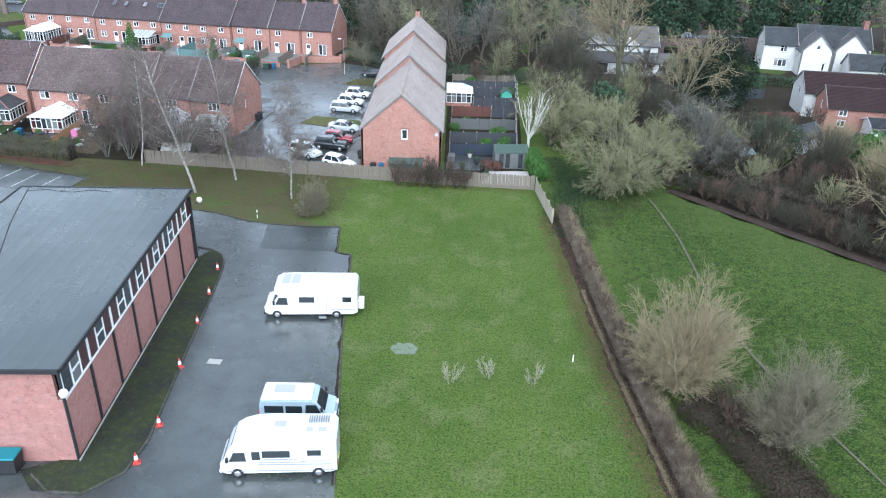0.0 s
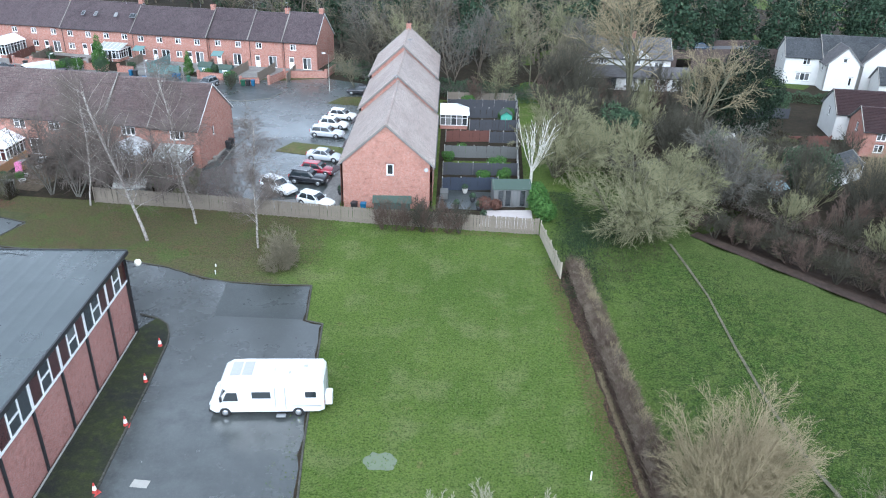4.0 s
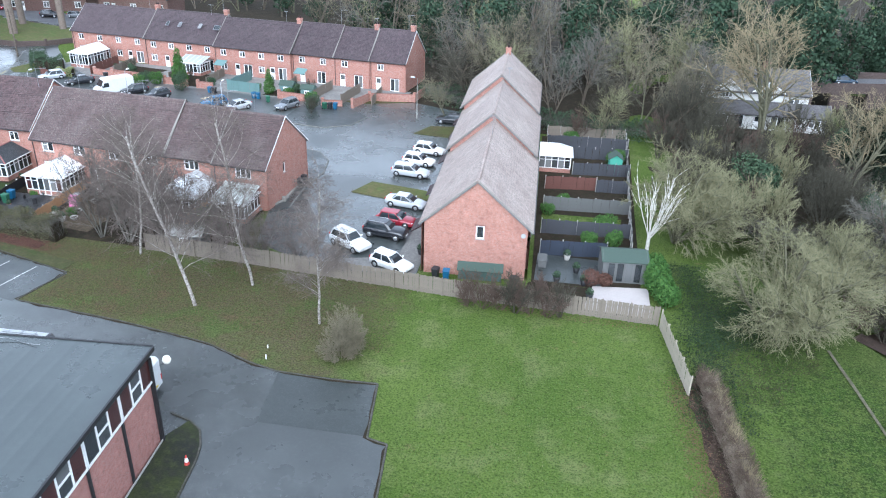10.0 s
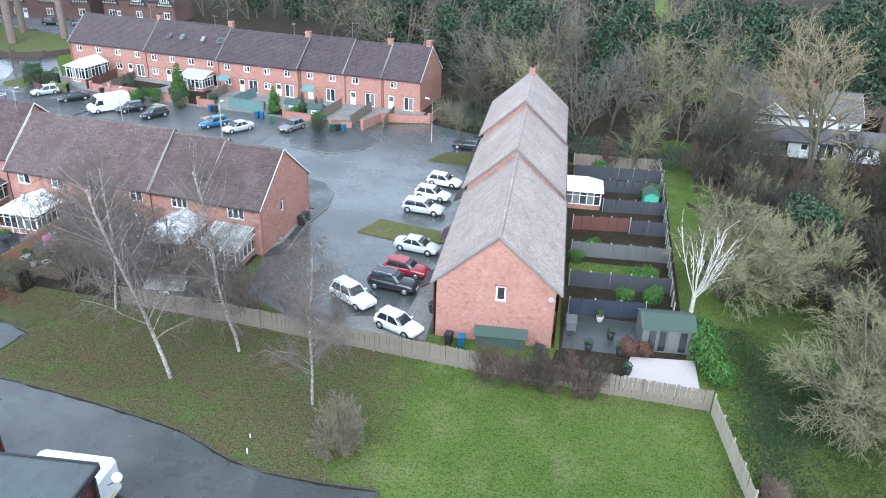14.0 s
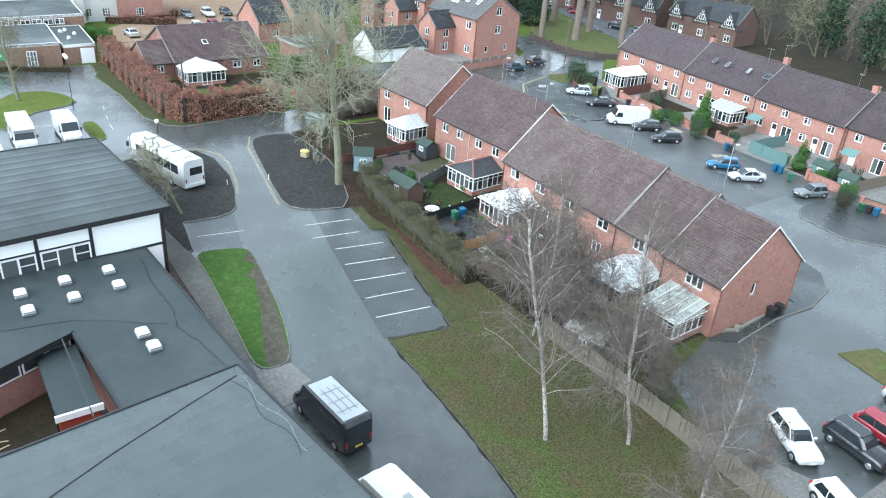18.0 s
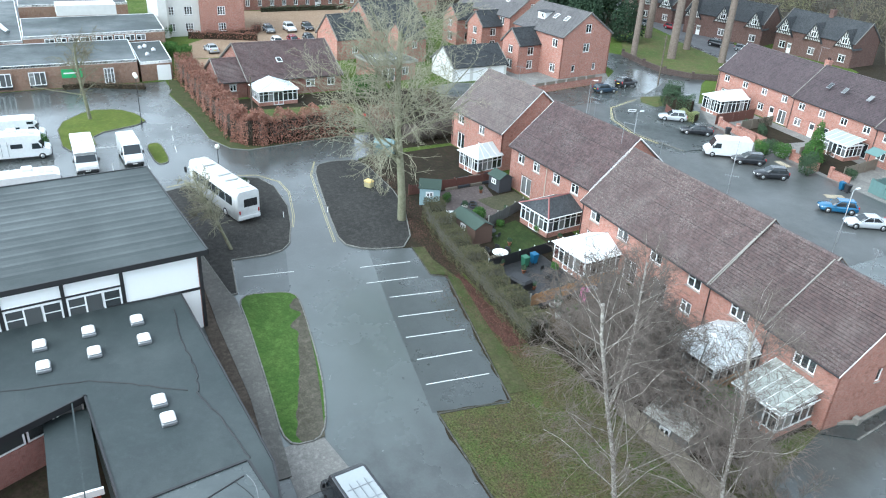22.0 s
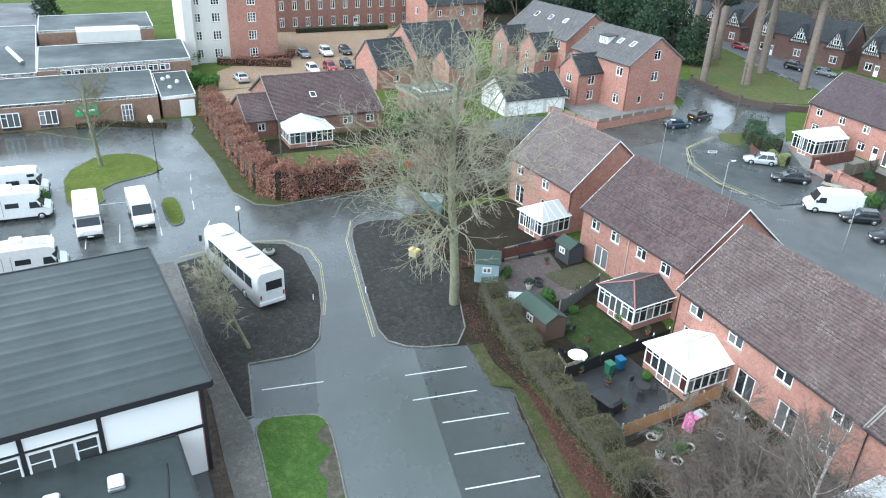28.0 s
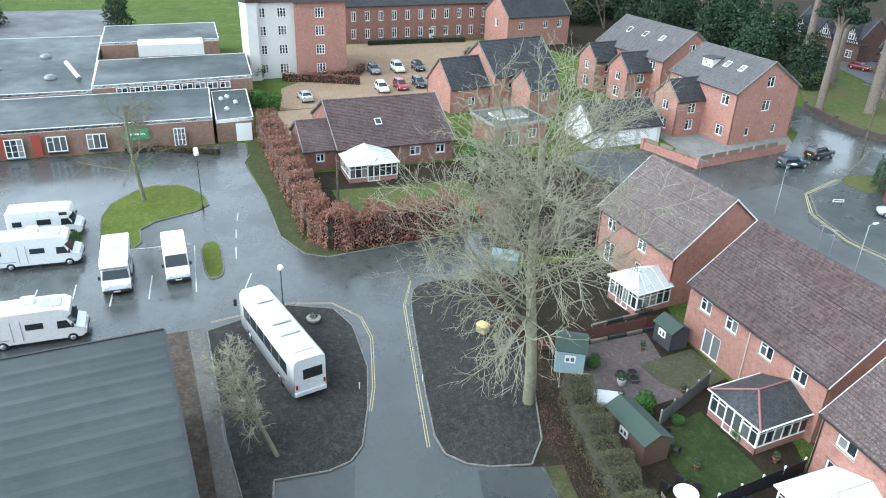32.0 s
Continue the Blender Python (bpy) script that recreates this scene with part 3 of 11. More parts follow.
def window(kind, w, h, parent, m, label="", frame_mat=None, sill=True):
    """A window or glazed door in a hole of that size: frame with mullions, panes, sill. Set in the plane y = 0, out towards -y."""
    fm = frame_mat or WHITE
    b = 0.11
    n = {"w1": 1, "w2": 2, "w3": 3, "french": 2, "door": 1, "w4": 4, "grid": 3, "garage": 1, "h3": 3}[kind]

    def frames(mb):
        mb.m = Matrix.Translation((0, 0.07, 0))
        if kind == "garage":
            n6 = 6
            pts = [(0.07, 0.0)]
            for k in range(n6):
                z0, z1 = h * k / n6, h * (k + 1) / n6
                pts += [(0.0, z0 + 0.02), (0.0, z1 - 0.02), (0.02, z1)]
            mb.loft([[(x, y, z) for y, z in pts] + [(x, 0.07, h)] for x in (0.0, w)])
            return
        holes = []
        for i in range(n):
            x0, x1 = w * i / n + (b if i == 0 else b / 2), w * (i + 1) / n - (b if i == n - 1 else b / 2)
            zs = [b, h - b]
            if kind in ("w2", "w3", "w4") and i == 0:
                zs = [b, h * 0.66, h * 0.66 + 0.05, h - b]
            if kind == "h3" and i != 1:
                zs = [b, h * 0.5 - 0.03, h * 0.5 + 0.03, h - b]
            if kind == "grid":
                zs = [b, h / 3 - 0.02, h / 3 + 0.02, 2 * h / 3 - 0.02, 2 * h / 3 + 0.02, h - b]
            if kind == "door":
                zs = [h * 0.55, h * 0.9]
            holes += [(x0, zs[k], x1 - x0, zs[k + 1] - zs[k]) for k in range(0, len(zs), 2)]
        panel(mb, w, h, holes, 0.07)

    name = "door" if kind in ("door", "french", "garage") else "window"
    f = part(name, shared((kind, w, h, fm.name), name, fm, frames), None, parent, label, m)
    if kind != "garage":
        for i in range(n):
            z0 = h * 0.55 if kind == "door" else b
            z1 = h * 0.9 if kind == "door" else h - b
            part("pane", shared(("pane", kind, w, h), "pane", GLASS, lambda mb: mb.box(0, 0.10, z0, w / n - b / 2 - b, 0.108, z1)), None, f, at=at(w * i / n + (b if i == 0 else b / 2)))
    if sill and name == "window":
        part("sill", shared(("sill", w), "sill", CONCRETE if fm is WHITE else fm, lambda mb: mb.box(-0.06, -0.05, -0.07, w + 0.06, 0.10, -0.002)), None, f)
    return f


def roof_slope(mb, length, run, rise, over=0.3, eave=0.25, course=0.25):
    """Tile courses from the eaves (y = 0) up to the ridge (y = run), each lapping the one below."""
    s = math.hypot(run, rise) * (1 + eave / run)
    n = max(4, int(s / course))
    k = rise / run
    for i in range(n):
        y0 = -eave + (run + eave) * i / n
        y1 = -eave + (run + eave) * (i + 1) / n + 0.02
        j = 0.012 * noise.noise((i * 0.7, length, run))
        mb.add([(-over, y0, y0 * k + 0.09 + j), (length + over, y0, y0 * k + 0.09 - j), (length + over, y1, y1 * k + 0.035), (-over, y1, y1 * k + 0.035),
                (-over, y0, y0 * k + 0.02), (length + over, y0, y0 * k + 0.02)], [(0, 1, 2, 3), (4, 5, 1, 0), (4, 0, 3), (5, 2, 1)])


def roof(parent, length, width, he, hr, mat, over=0.3, white_verge=True, hip=False, gutter=True, z0=0.0, label="", ends=(1, 1)):
    """A pitched roof along x over a house width deep: deck, courses on both slopes, ridge tiles, bargeboards, gutters."""
    run, rise = width / 2, hr - he
    k = rise / run
    deck = MB()
    for sgn in (1, -1):
        y = (lambda v: v) if sgn > 0 else (lambda v: width - v)
        deck.add([(-over + 0.05, y(-0.2), he - 0.2 * k + 0.02), (length + over - 0.05, y(-0.2), he - 0.2 * k + 0.02), (length + over - 0.05, y(run), hr + 0.02), (-over + 0.05, y(run), hr + 0.02),
                  (-over + 0.05, y(-0.2), he - 0.2 * k - 0.12), (length + over - 0.05, y(-0.2), he - 0.2 * k - 0.12), (length + over - 0.05, y(run), hr - 0.12), (-over + 0.05, y(run), hr - 0.12)],
                 [(0, 1, 2, 3), (7, 6, 5, 4), (0, 4, 5, 1), (1, 5, 6, 2), (2, 6, 7, 3), (3, 7, 4, 0)])
    r = part("roof", deck, LEAD, parent, label)
    for sgn in (0, 1):
        mb = MB()
        mb.m = Matrix.Translation((0, 0, he)) if sgn == 0 else Matrix.Translation((length, width, he)) @ pose(0, 0, 0, 0, 0, 180)
        roof_slope(mb, length, run, rise, over)
        tagged(part("tiling", mb, mat, r), kind="stuff")
    n = max(2, int(length / 0.45))
    cap = MB()
    for i in range(n):
        x0, x1 = -over + (length + 2 * over) * i / n, -over + (length + 2 * over) * (i + 1) / n
        dz = 0.012 * (i % 2)
        cap.loft([[(x, run + dy, hr + z + dz) for dy, z in ((-0.17, -0.06), (-0.09, 0.09), (0.09, 0.09), (0.17, -0.06))] for x in (x0 + 0.008, x1 - 0.008)])
    tagged(part("ridge", cap, mat, r), kind="stuff")
    if white_verge:
        for x, on in ((-over - 0.03, ends[0]), (length + over, ends[1])):
            if not on:
                continue
            mb = MB()
            for a, b in ((-0.28, run), (width + 0.28, run)):
                s = [(a, he - 0.28 * k + 0.09), (b, hr + 0.09), (b, hr - 0.05), (a, he - 0.28 * k - 0.04)]
                mb.loft([[(x, y, z) for y, z in s], [(x + 0.03, y, z) for y, z in s]])
            part("bargeboard", mb, WHITE, r)
    for x, on in ((-over + 0.02, ends[0]), (length + over - 0.12, ends[1])):
        if on and white_verge:
            continue
        mb = MB()
        for a, b in ((-0.26, run), (width + 0.26, run)):
            s = [(a, he - 0.26 * k + 0.17), (b, hr + 0.17), (b, hr + 0.03), (a, he - 0.26 * k + 0.03)]
            mb.loft([[(x, y, z) for y, z in s], [(x + 0.10, y, z) for y, z in s]])
        part("verge", mb, MORTAR, r, "pale mortar verge")
    if gutter:
        for y in (-0.28, width + 0.28):
            mb = MB().tube([(-over, y, he - 0.28 * k + 0.0), (length + over, y, he - 0.28 * k + 0.0)], 0.055, 6)
            part("gutter", mb, BLACK if mat is TILE_SLATE else BLACK, r)
    return r


def house(label, x, y, a, length, width, he, hr, mat, tile, front=(), back=(), west=(), east=(), group="", verge=True, over=0.25, chimney=None, pipes=(), category="house", ends=(1, 1), z=0.0, name="house"):
    """A gabled house: front-left corner at x, y; the front runs along a. Openings: (kind, x, z, w, h) on each face."""
    h = thing(name, label, category, at(x, y, z, a), group)
    t = 0.25
    faces = {"front": (front, Matrix(), length, None), "back": (back, at(length, width, 0, 180), length, None),
             "west": (west, at(0, width - t, 0, 270), width - 2 * t, 1), "east": (east, at(length, t, 0, 90), width - 2 * t, 1)}
    for key, (ops, m, ln, gable) in faces.items():
        mb = MB()
        sh = t if gable else 0
        k = (hr - he) / (width / 2)
        panel(mb, ln, hr if gable else he, [(o[1] - sh, o[2], o[3], o[4]) for o in ops], t, (he + t * k, hr) if gable else None)
        w = part("wall", MB(), mat, h)
        for i, p in enumerate(mb.v):
            mb.v[i] = tuple(m @ Vector(p))
        w.data = mb.mesh("wall", mat)
        for o in ops:
            window(o[0], o[3], o[4], w, m @ Matrix.Translation((o[1] - sh, 0, o[2])))
            if o[0] != "garage":
                lin = MB().box(-0.12, -0.012, o[4] + 0.002, o[3] + 0.12, 0.05, o[4] + 0.15)
                part("lintel", lin, BRICK_OLD if mat is BRICK else CONCRETE, w, at=m @ Matrix.Translation((o[1] - sh, 0, o[2])))
    roof(h, length, width, he, hr, tile, over, verge, ends=ends)
    for px, py in pipes:
        part("downpipe", MB().tube([(px, py - 0.07 if py < width / 2 else py + 0.07, he - 0.3), (px, py - 0.07 if py < width / 2 else py + 0.07, 0.05)], 0.045, 6), DRAINPIPE if tile is TILE_PURPLE else BLACK, h)
    if chimney:
        cx, cy, s, top = chimney
        c = part("chimney", MB().box(cx - s / 2, cy - s / 2, he, cx + s / 2, cy + s / 2, hr + top).box(cx - s / 2 - 0.06, cy - s / 2 - 0.06, hr + top - 0.25, cx + s / 2 + 0.06, cy + s / 2 + 0.06, hr + top - 0.1), BRICK_OLD if mat is WHITE_WALL else mat, h)
        for d in (-0.15, 0.15):
            part("chimney_pot", MB().lathe([(0.11, hr + top), (0.12, hr + top + 0.1), (0.09, hr + top + 0.35)], 8, cx + d, cy), TILE_RED, c)
    return h


DRAINPIPE = plain("cream_drainpipe", (0.55, 0.50, 0.42), 0.6)


# ---------- the brick terraces ----------


def row(ops):
    """Openings from (kind, centre, sill height, width, height)."""
    return [(k, c - w / 2, z, w, h) for k, c, z, w, h in ops]


def terrace_a():
    """The far terrace: six stepped houses with white windows and patio doors."""
    xs = [0.0, 16.4, 31.2, 46.0, 53.8, 60.2, 66.6]
    off = [0.6, 0.0, -0.7, -0.2, -0.2, 0.0]
    for i in range(6):
        ln = xs[i + 1] - xs[i]
        m = at(-100.2, 144.2, 0, -4.9)
        p = m @ Vector((xs[i], off[i], 0))
        ups = [("w2", ln * (k + 0.5) / (4 if ln > 10 else (2 if ln > 7 else 1.6)), 3.3, 1.15, 1.05) for k in range(4 if ln > 10 else (2 if ln > 7 else 1))]
        downs = [("w2", ln * 0.12, 0.9, 1.3, 1.15), ("door", ln * 0.30, 0.02, 0.95, 2.1), ("french", ln * 0.44, 0.02, 1.7, 2.1), ("w2", ln * 0.62, 0.9, 1.2, 1.1), ("door", ln * 0.76, 0.02, 0.95, 2.1), ("french", ln * 0.89, 0.02, 1.6, 2.1)] if ln > 10 else [("door", ln * 0.25, 0.02, 0.95, 2.1), ("french", ln * 0.7, 0.02, 1.6, 2.1)]
        house("red brick terraced house with a dark tiled roof", p.x, p.y, -4.9, ln - 0.01, 10.0, 4.9, 8.9 + 0.25 * (i % 2), BRICK, TILE_PLUM, row(ups + downs),
              group="far terrace", verge=i in (0, 5), over=0.12, ends=(i == 0, i == 5), chimney=(ln - 0.5, 5.2, 0.75, 0.9) if i in (0, 1, 2, 4, 5) else None, pipes=[(0.3, 0)])


def terrace_b():
    m = at(-63.9, 88.8, 0, -2.3)
    xs = [0.0, 16.9, 23.0, 29.0]
    fronts = [[("w2", 2.0, 3.35, 1.5, 1.1), ("french", 1.9, 0.05, 1.6, 2.1), ("w2", 6.1, 3.35, 1.5, 1.1), ("french", 7.8, 0.05, 1.7, 2.1), ("w2", 10.6, 3.35, 1.5, 1.1), ("french", 11.6, 0.05, 1.7, 2.1), ("w2", 15.2, 3.35, 1.5, 1.1), ("w2", 14.9, 0.9, 1.2, 1.1)],
              [("w3", 3.2, 3.35, 1.8, 1.1), ("french", 3.2, 0.05, 2.2, 2.1)], [("w3", 3.4, 3.35, 1.8, 1.1), ("french", 3.1, 0.05, 2.2, 2.1)]]
    for i in range(3):
        p = m @ Vector((xs[i], (0.0, -0.1, -0.55)[i], 0))
        house("red brick terraced house with a lichened brown tiled roof", p.x, p.y, -2.3, xs[i + 1] - xs[i] - 0.01, 10.2, 4.8, (9.3, 9.05, 8.9)[i], BRICK, TILE_BROWN, row(fronts[i]),
              east=row([("w1", 4.3, 2.9, 0.55, 1.1)]) if i == 2 else (), group="near terrace", over=0.15, ends=(i == 0, i == 2), pipes=[(0.15, 0)])


def terrace_cd():
    house("red brick semi-detached house with a purple-brown tiled roof", -79.3, 90.6, 2.0, 13.4, 11.0, 4.9, 9.3, BRICK, TILE_PURPLE,
          row([("w2", 1.9, 3.3, 1.25, 1.1), ("w2", 4.7, 3.3, 1.25, 1.1), ("w2", 8.2, 3.3, 1.25, 1.1), ("w2", 11.2, 3.3, 1.25, 1.1), ("french", 3.2, 0.05, 1.9, 2.1), ("french", 9.5, 0.05, 1.9, 2.1)]),
          east=row([("w1", 5.3, 3.2, 0.6, 1.0)]), group="near terrace", pipes=[(6.6, 0)])
    house("red brick house with a mauve-grey tiled roof", -94.2, 91.2, 3.5, 10.8, 10.6, 4.9, 9.3, BRICK, TILE_MAUVE,
          row([("w2", 2.0, 3.3, 1.25, 1.1), ("w2", 6.6, 3.3, 1.25, 1.1), ("french", 2.2, 0.05, 1.6, 2.1), ("french", 7.0, 0.05, 1.9, 2.1)]),
          east=row([("w1", 7.3, 3.2, 0.6, 1.0)]), group="near terrace", pipes=[(0.3, 0)])


def terrace_g():
    """Three houses in line, gable end towards the lawn."""
    m = at(-6.6, 79.1, 0, 94.6)
    xs = [0.0, 18.6, 33.8, 48.6]
    for i in range(3):
        p = m @ Vector((xs[i], (0, 0.15, 0.35)[i], 0))
        h = house("red brick house with a pale weathered tiled roof", p.x, p.y, 94.6, xs[i + 1] - xs[i] - 0.01, 9.6, 4.95 + 0.55 * i, 9.15 + 0.6 * i, BRICK, TILE_BEIGE,
                  row([("w2", 3.0, 3.3, 1.2, 1.1), ("french", 3.0, 0.05, 1.7, 2.1), ("w2", 9.0, 3.3, 1.2, 1.1)]), back=row([("w2", 4, 3.3, 1.2, 1.1), ("door", 6, 0.05, 0.95, 2.1), ("w2", 10, 3.3, 1.2, 1.1)]),
                  west=row([("w1", 5.2, 3.75, 0.75, 1.25)]) if i == 0 else (), group="gable row", verge=False, ends=(1, i == 2), over=0.2, chimney=(13.5, 4.8, 0.7, 0.8) if i == 2 else None)
        # the little lean-to roofs over the front doors
        for px in (3.0, 12.0):
            mb = MB()
            mb.m = Matrix.Translation((px, 9.6, 2.5))
            mb.side([(0, 0), (2.6, 0), (2.6, 0.12), (0, 0.12)], 0, 0.02)
            mb.add([(0, 0, 1.0), (2.6, 0, 1.0), (2.6, 1.5, 0.05), (0, 1.5, 0.05), (0, 0, 0.9), (2.6, 0, 0.9), (2.6, 1.5, -0.07), (0, 1.5, -0.07)],
                   [(0, 1, 2, 3), (7, 6, 5, 4), (0, 3, 7, 4), (1, 5, 6, 2), (3, 2, 6, 7)])
            part("porch_roof", mb, TILE_RED, h)


terrace_a()
terrace_b()
terrace_cd()
terrace_g()


# ---------- the hall and the low school buildings ----------
def flat_roof(parent, poly, z, mat, thick=0.3, fascia=None, rim=0.12):
    r = part("roof", MB().prism(poly, z - thick, z), mat, parent)
    n = len(poly)
    for i in range(n):
        (x0, y0), (x1, y1) = poly[i], poly[(i + 1) % n]
        d = math.hypot(x1 - x0, y1 - y0)
        part("fascia", MB().box(0, -rim, -thick - 0.05, d, 0, 0.06), fascia or BLACK, r, at=at(x0, y0, z, math.degrees(math.atan2(y1 - y0, x1 - x0))))
    return r


REDGLASS = plain("dark_red_curtained_glass", (0.062, 0.022, 0.020), 0.2, dirt=0.7, scale=1.5)


def hall():
    """The sports hall: brick piers, a band of white-framed windows with red panels under the roof."""
    a = 97.2
    h = thing("sports_hall", "brick sports hall with flat felt roof and high windows", "hall", at(-23.1, 26.2, 0, a))
    ln, wd, z0, z1 = 26.2, 13.9, 4.5, 6.4
    part("wall", MB().box(0, 0, 0, ln, 0.3, z0), BRICK_HALL, h)
    part("wall", MB().box(0, wd - 0.3, 0, ln, wd, 6.66), BRICK_HALL, h)
    part("wall", MB().box(0, 0.3, 0, 0.3, wd - 0.3, 6.66), BRICK_HALL, h)
    part("wall", MB().box(ln - 0.3, 0.3, 0, ln, wd - 0.3, 6.66), BRICK_HALL, h)
    bays = 7
    for i in range(bays):
        x0 = ln * i / bays
        w = ln / bays
        part("pier", MB().bbox(x0 - 0.09, -0.14, 0, x0 + 0.09, 0.0, z0 if i else 6.5, 0.02), BLACK, h)
        cuts = [x0 + 0.05, x0 + w * 0.34, x0 + w * 0.66, x0 + w - 0.05]
        holes = []
        for j in range(3):
            l, r = cuts[j] + (0.06 if j == 0 else 0.055) - x0, cuts[j + 1] - (0.06 if j == 2 else 0.055) - x0
            holes += [(l, 0.14, r - l, 0.84), (l, 1.09, r - l, 0.93)] if j == 1 else [(l, 0.14, r - l, 1.88)]
        f = MB()
        panel(f, w - 0.02, 2.1, holes, 0.12)
        win = part("window", f, WHITE, h, at=Matrix.Translation((x0 + 0.01, -0.16, z0 + 0.02)))
        for j, (l, b, ww, hh) in enumerate(holes):
            part("pane", MB().box(l, 0.05, b, l + ww, 0.065, b + hh), GLASS if j in (1, 2) else (REDGLASS if (i + j) % 5 else GLASS), win)
    part("pier", MB().bbox(ln - 0.11, -0.18, 0, ln + 0.11, 0.0, 6.62, 0.02), BLACK, h)
    part("plinth", MB().box(-0.1, -0.2, 0, ln + 0.1, -0.142, 0.22), CONCRETE, h)
    flat_roof(h, [(-0.3, -0.3), (ln + 0.3, -0.3), (ln + 0.3, wd + 0.3), (-0.3, wd + 0.3)], 6.85, FELT_HALL, 0.18)
    for i in range(1, 13):
        part("felt_seam", MB().add([(x, wd * i / 13 + d, z) for x in (-0.2, ln + 0.2) for d, z in ((-0.28, 6.852), (0, 6.859), (0.28, 6.852))], [(0, 3, 4, 1), (1, 4, 5, 2)]), FELT_HALL, h)
    for off, mat in ((0.25, GREY), (0.6, BLACK)):
        pts = [(ln + 0.05 - off - 0.22 * math.sin(k * 0.55 + 4 * off), 6.2 + k * 0.36, 6.87) for k in range(21)]
        part("loose_cable", MB().tube(pts, 0.016, 4), mat, h, "thin cable lying loose along the roof edge")
    part("felt_seam", MB().tube([(ln - 0.2, 13.4, 6.856), (ln - 3.4, 12.6, 6.856), (ln - 7.4, 11.5, 6.856), (ln - 13, 9.6, 6.856)], 0.05, 4), BLACK, h)
    part("downpipe", MB().tube([(ln - 0.05, -0.25, 6.3), (ln - 0.05, -0.25, 0.1)], 0.06, 8), BLACK, h)


def school():
    """Low felt roofs with roof lights, and the taller white-boarded block behind them."""
    s = thing("low_school_wing", "low flat-roofed school wing with black felt and white roof lights", "school building")
    poly = [(-62.7, 51.5), (-62.7, 24), (-46.5, 24), (-50.3, 38.1), (-53.2, 44.4), (-43.0, 45.2), (-43.6, 30), (-39.9, 30), (-38.8, 51.9), (-43.4, 52.6)]
    flat_roof(s, poly, 3.6, FELT, 0.35)
    for (x0, y0), (x1, y1) in ((poly[9], poly[0]), (poly[4], poly[5]), (poly[5], poly[6]), (poly[2], poly[3]), (poly[3], poly[4])):
        d = math.hypot(x1 - x0, y1 - y0)
        m = at(x0, y0, 0, math.degrees(math.atan2(y1 - y0, x1 - x0)))
        inner = (x0, y0) in poly[2:5]
        w = part("wall", MB().box(0.1, 0.3, 0, d - 0.1, 0.55, 2.0 if inner else 3.24), BRICK_HALL, s, at=m)
        if inner:
            k = max(2, int(d / 1.4))
            for i in range(k):
                window("w1", d / k - 0.12, 1.1, w, Matrix.Translation((d * i / k + 0.06, 0.3, 2.05)), sill=False)
    canopy = thing("covered_walkway", "narrow felt-roofed covered walkway in the courtyard", "canopy")
    part("roof", MB().box(-53.0, 42.0, 2.55, -46.1, 44.4, 2.75), FELT, canopy)
    part("fascia", MB().box(-46.1, 41.9, 2.4, -45.95, 44.5, 2.82), WHITE, canopy)
    part("wall", MB().box(-46.4, 42.1, 0, -46.15, 44.3, 2.54), REDPANEL, canopy)
    for x in (-52.8, -48):
        part("post", MB().box(x - 0.05, 42.05, 0, x + 0.05, 42.15, 2.54), BLACK, canopy)
    sheet("courtyard", [(-53, 24), (-43.6, 24), (-43.2, 45), (-53, 44.4)], 0.03, SOIL, "dark damp courtyard with faded yellow markings", "courtyard", 0.01)
    for i in range(4):
        road_line((-50 + i * 1.6, 35), (-48.8 + i * 1.6, 39.5), 0.1, YELLOWPAINT, "yellow_line", "faded yellow courtyard line")
        road_line((-48.8 + i * 1.6, 35), (-50 + i * 1.6, 39.5), 0.1, YELLOWPAINT, "yellow_line", "faded yellow courtyard line")
    for x, y in ((-60, 48.2), (-57.5, 48.3), (-59.8, 45.2), (-57.2, 45.3), (-59.3, 42.3), (-56.8, 42.4), (-50.7, 48.1), (-48.9, 48.3)):
        k = part("roof_light", MB().bbox(x - 0.5, y - 0.42, 3.6, x + 0.5, y + 0.42, 3.85, 0.05), GREY, s)
        part("dome", MB().bbox(x - 0.46, y - 0.38, 3.852, x + 0.46, y + 0.38, 4.02, 0.12), WHITE, k)
    rnd = random.Random(3)
    for pts in (((-55.6, 38.5), (-55.1, 41.8), (-54.5, 44.8), (-52.9, 47.4), (-50.9, 50.3)), ((-50.9, 50.3), (-53.2, 50.7), (-55.9, 50.5), (-61.6, 50.7)), ((-50.9, 50.3), (-47.4, 51.1), (-43.5, 51.7))):
        fine = [(a[0] + (b[0] - a[0]) * k / 6 + rnd.uniform(-0.07, 0.07), a[1] + (b[1] - a[1]) * k / 6 + rnd.uniform(-0.07, 0.07), 3.605) for a, b in zip(pts, pts[1:]) for k in range(6)]
        part("felt_seam", MB().tube(fine, 0.05, 4), BLACK, s)
    for k in range(9):
        part("felt_seam", MB().box(-62.5, 46.0 - 2.4 * k, 3.601, -53.4 + 0.5 * k if k > 1 else -44.0, 46.08 - 2.4 * k, 3.608), FELT, s)
    w = thing("white_boarded_hall", "school block with white boards between black posts", "school building", at(-63.3, 53.3, 0, 184.5))
    # local x runs away from the drive's foot, y towards the low wing's far side
    ln, wd, top = 17.4, 30.0, 6.3
    part("wall", MB().box(0, 0, 0, ln, 0.3, top).box(0, wd - 0.3, 0, ln, wd, top).box(ln - 0.3, 0.3, 0, ln, wd - 0.3, top), BRICK_HALL, w)
    part("wall", MB().box(0, 0.3, 0, 0.25, wd - 0.3, top), BOARD_WHITE, w)
    posts = [0.12, 5.5, 9.25, 13.0, 16.75, 20.5, 24.25, 28.0, 29.88]
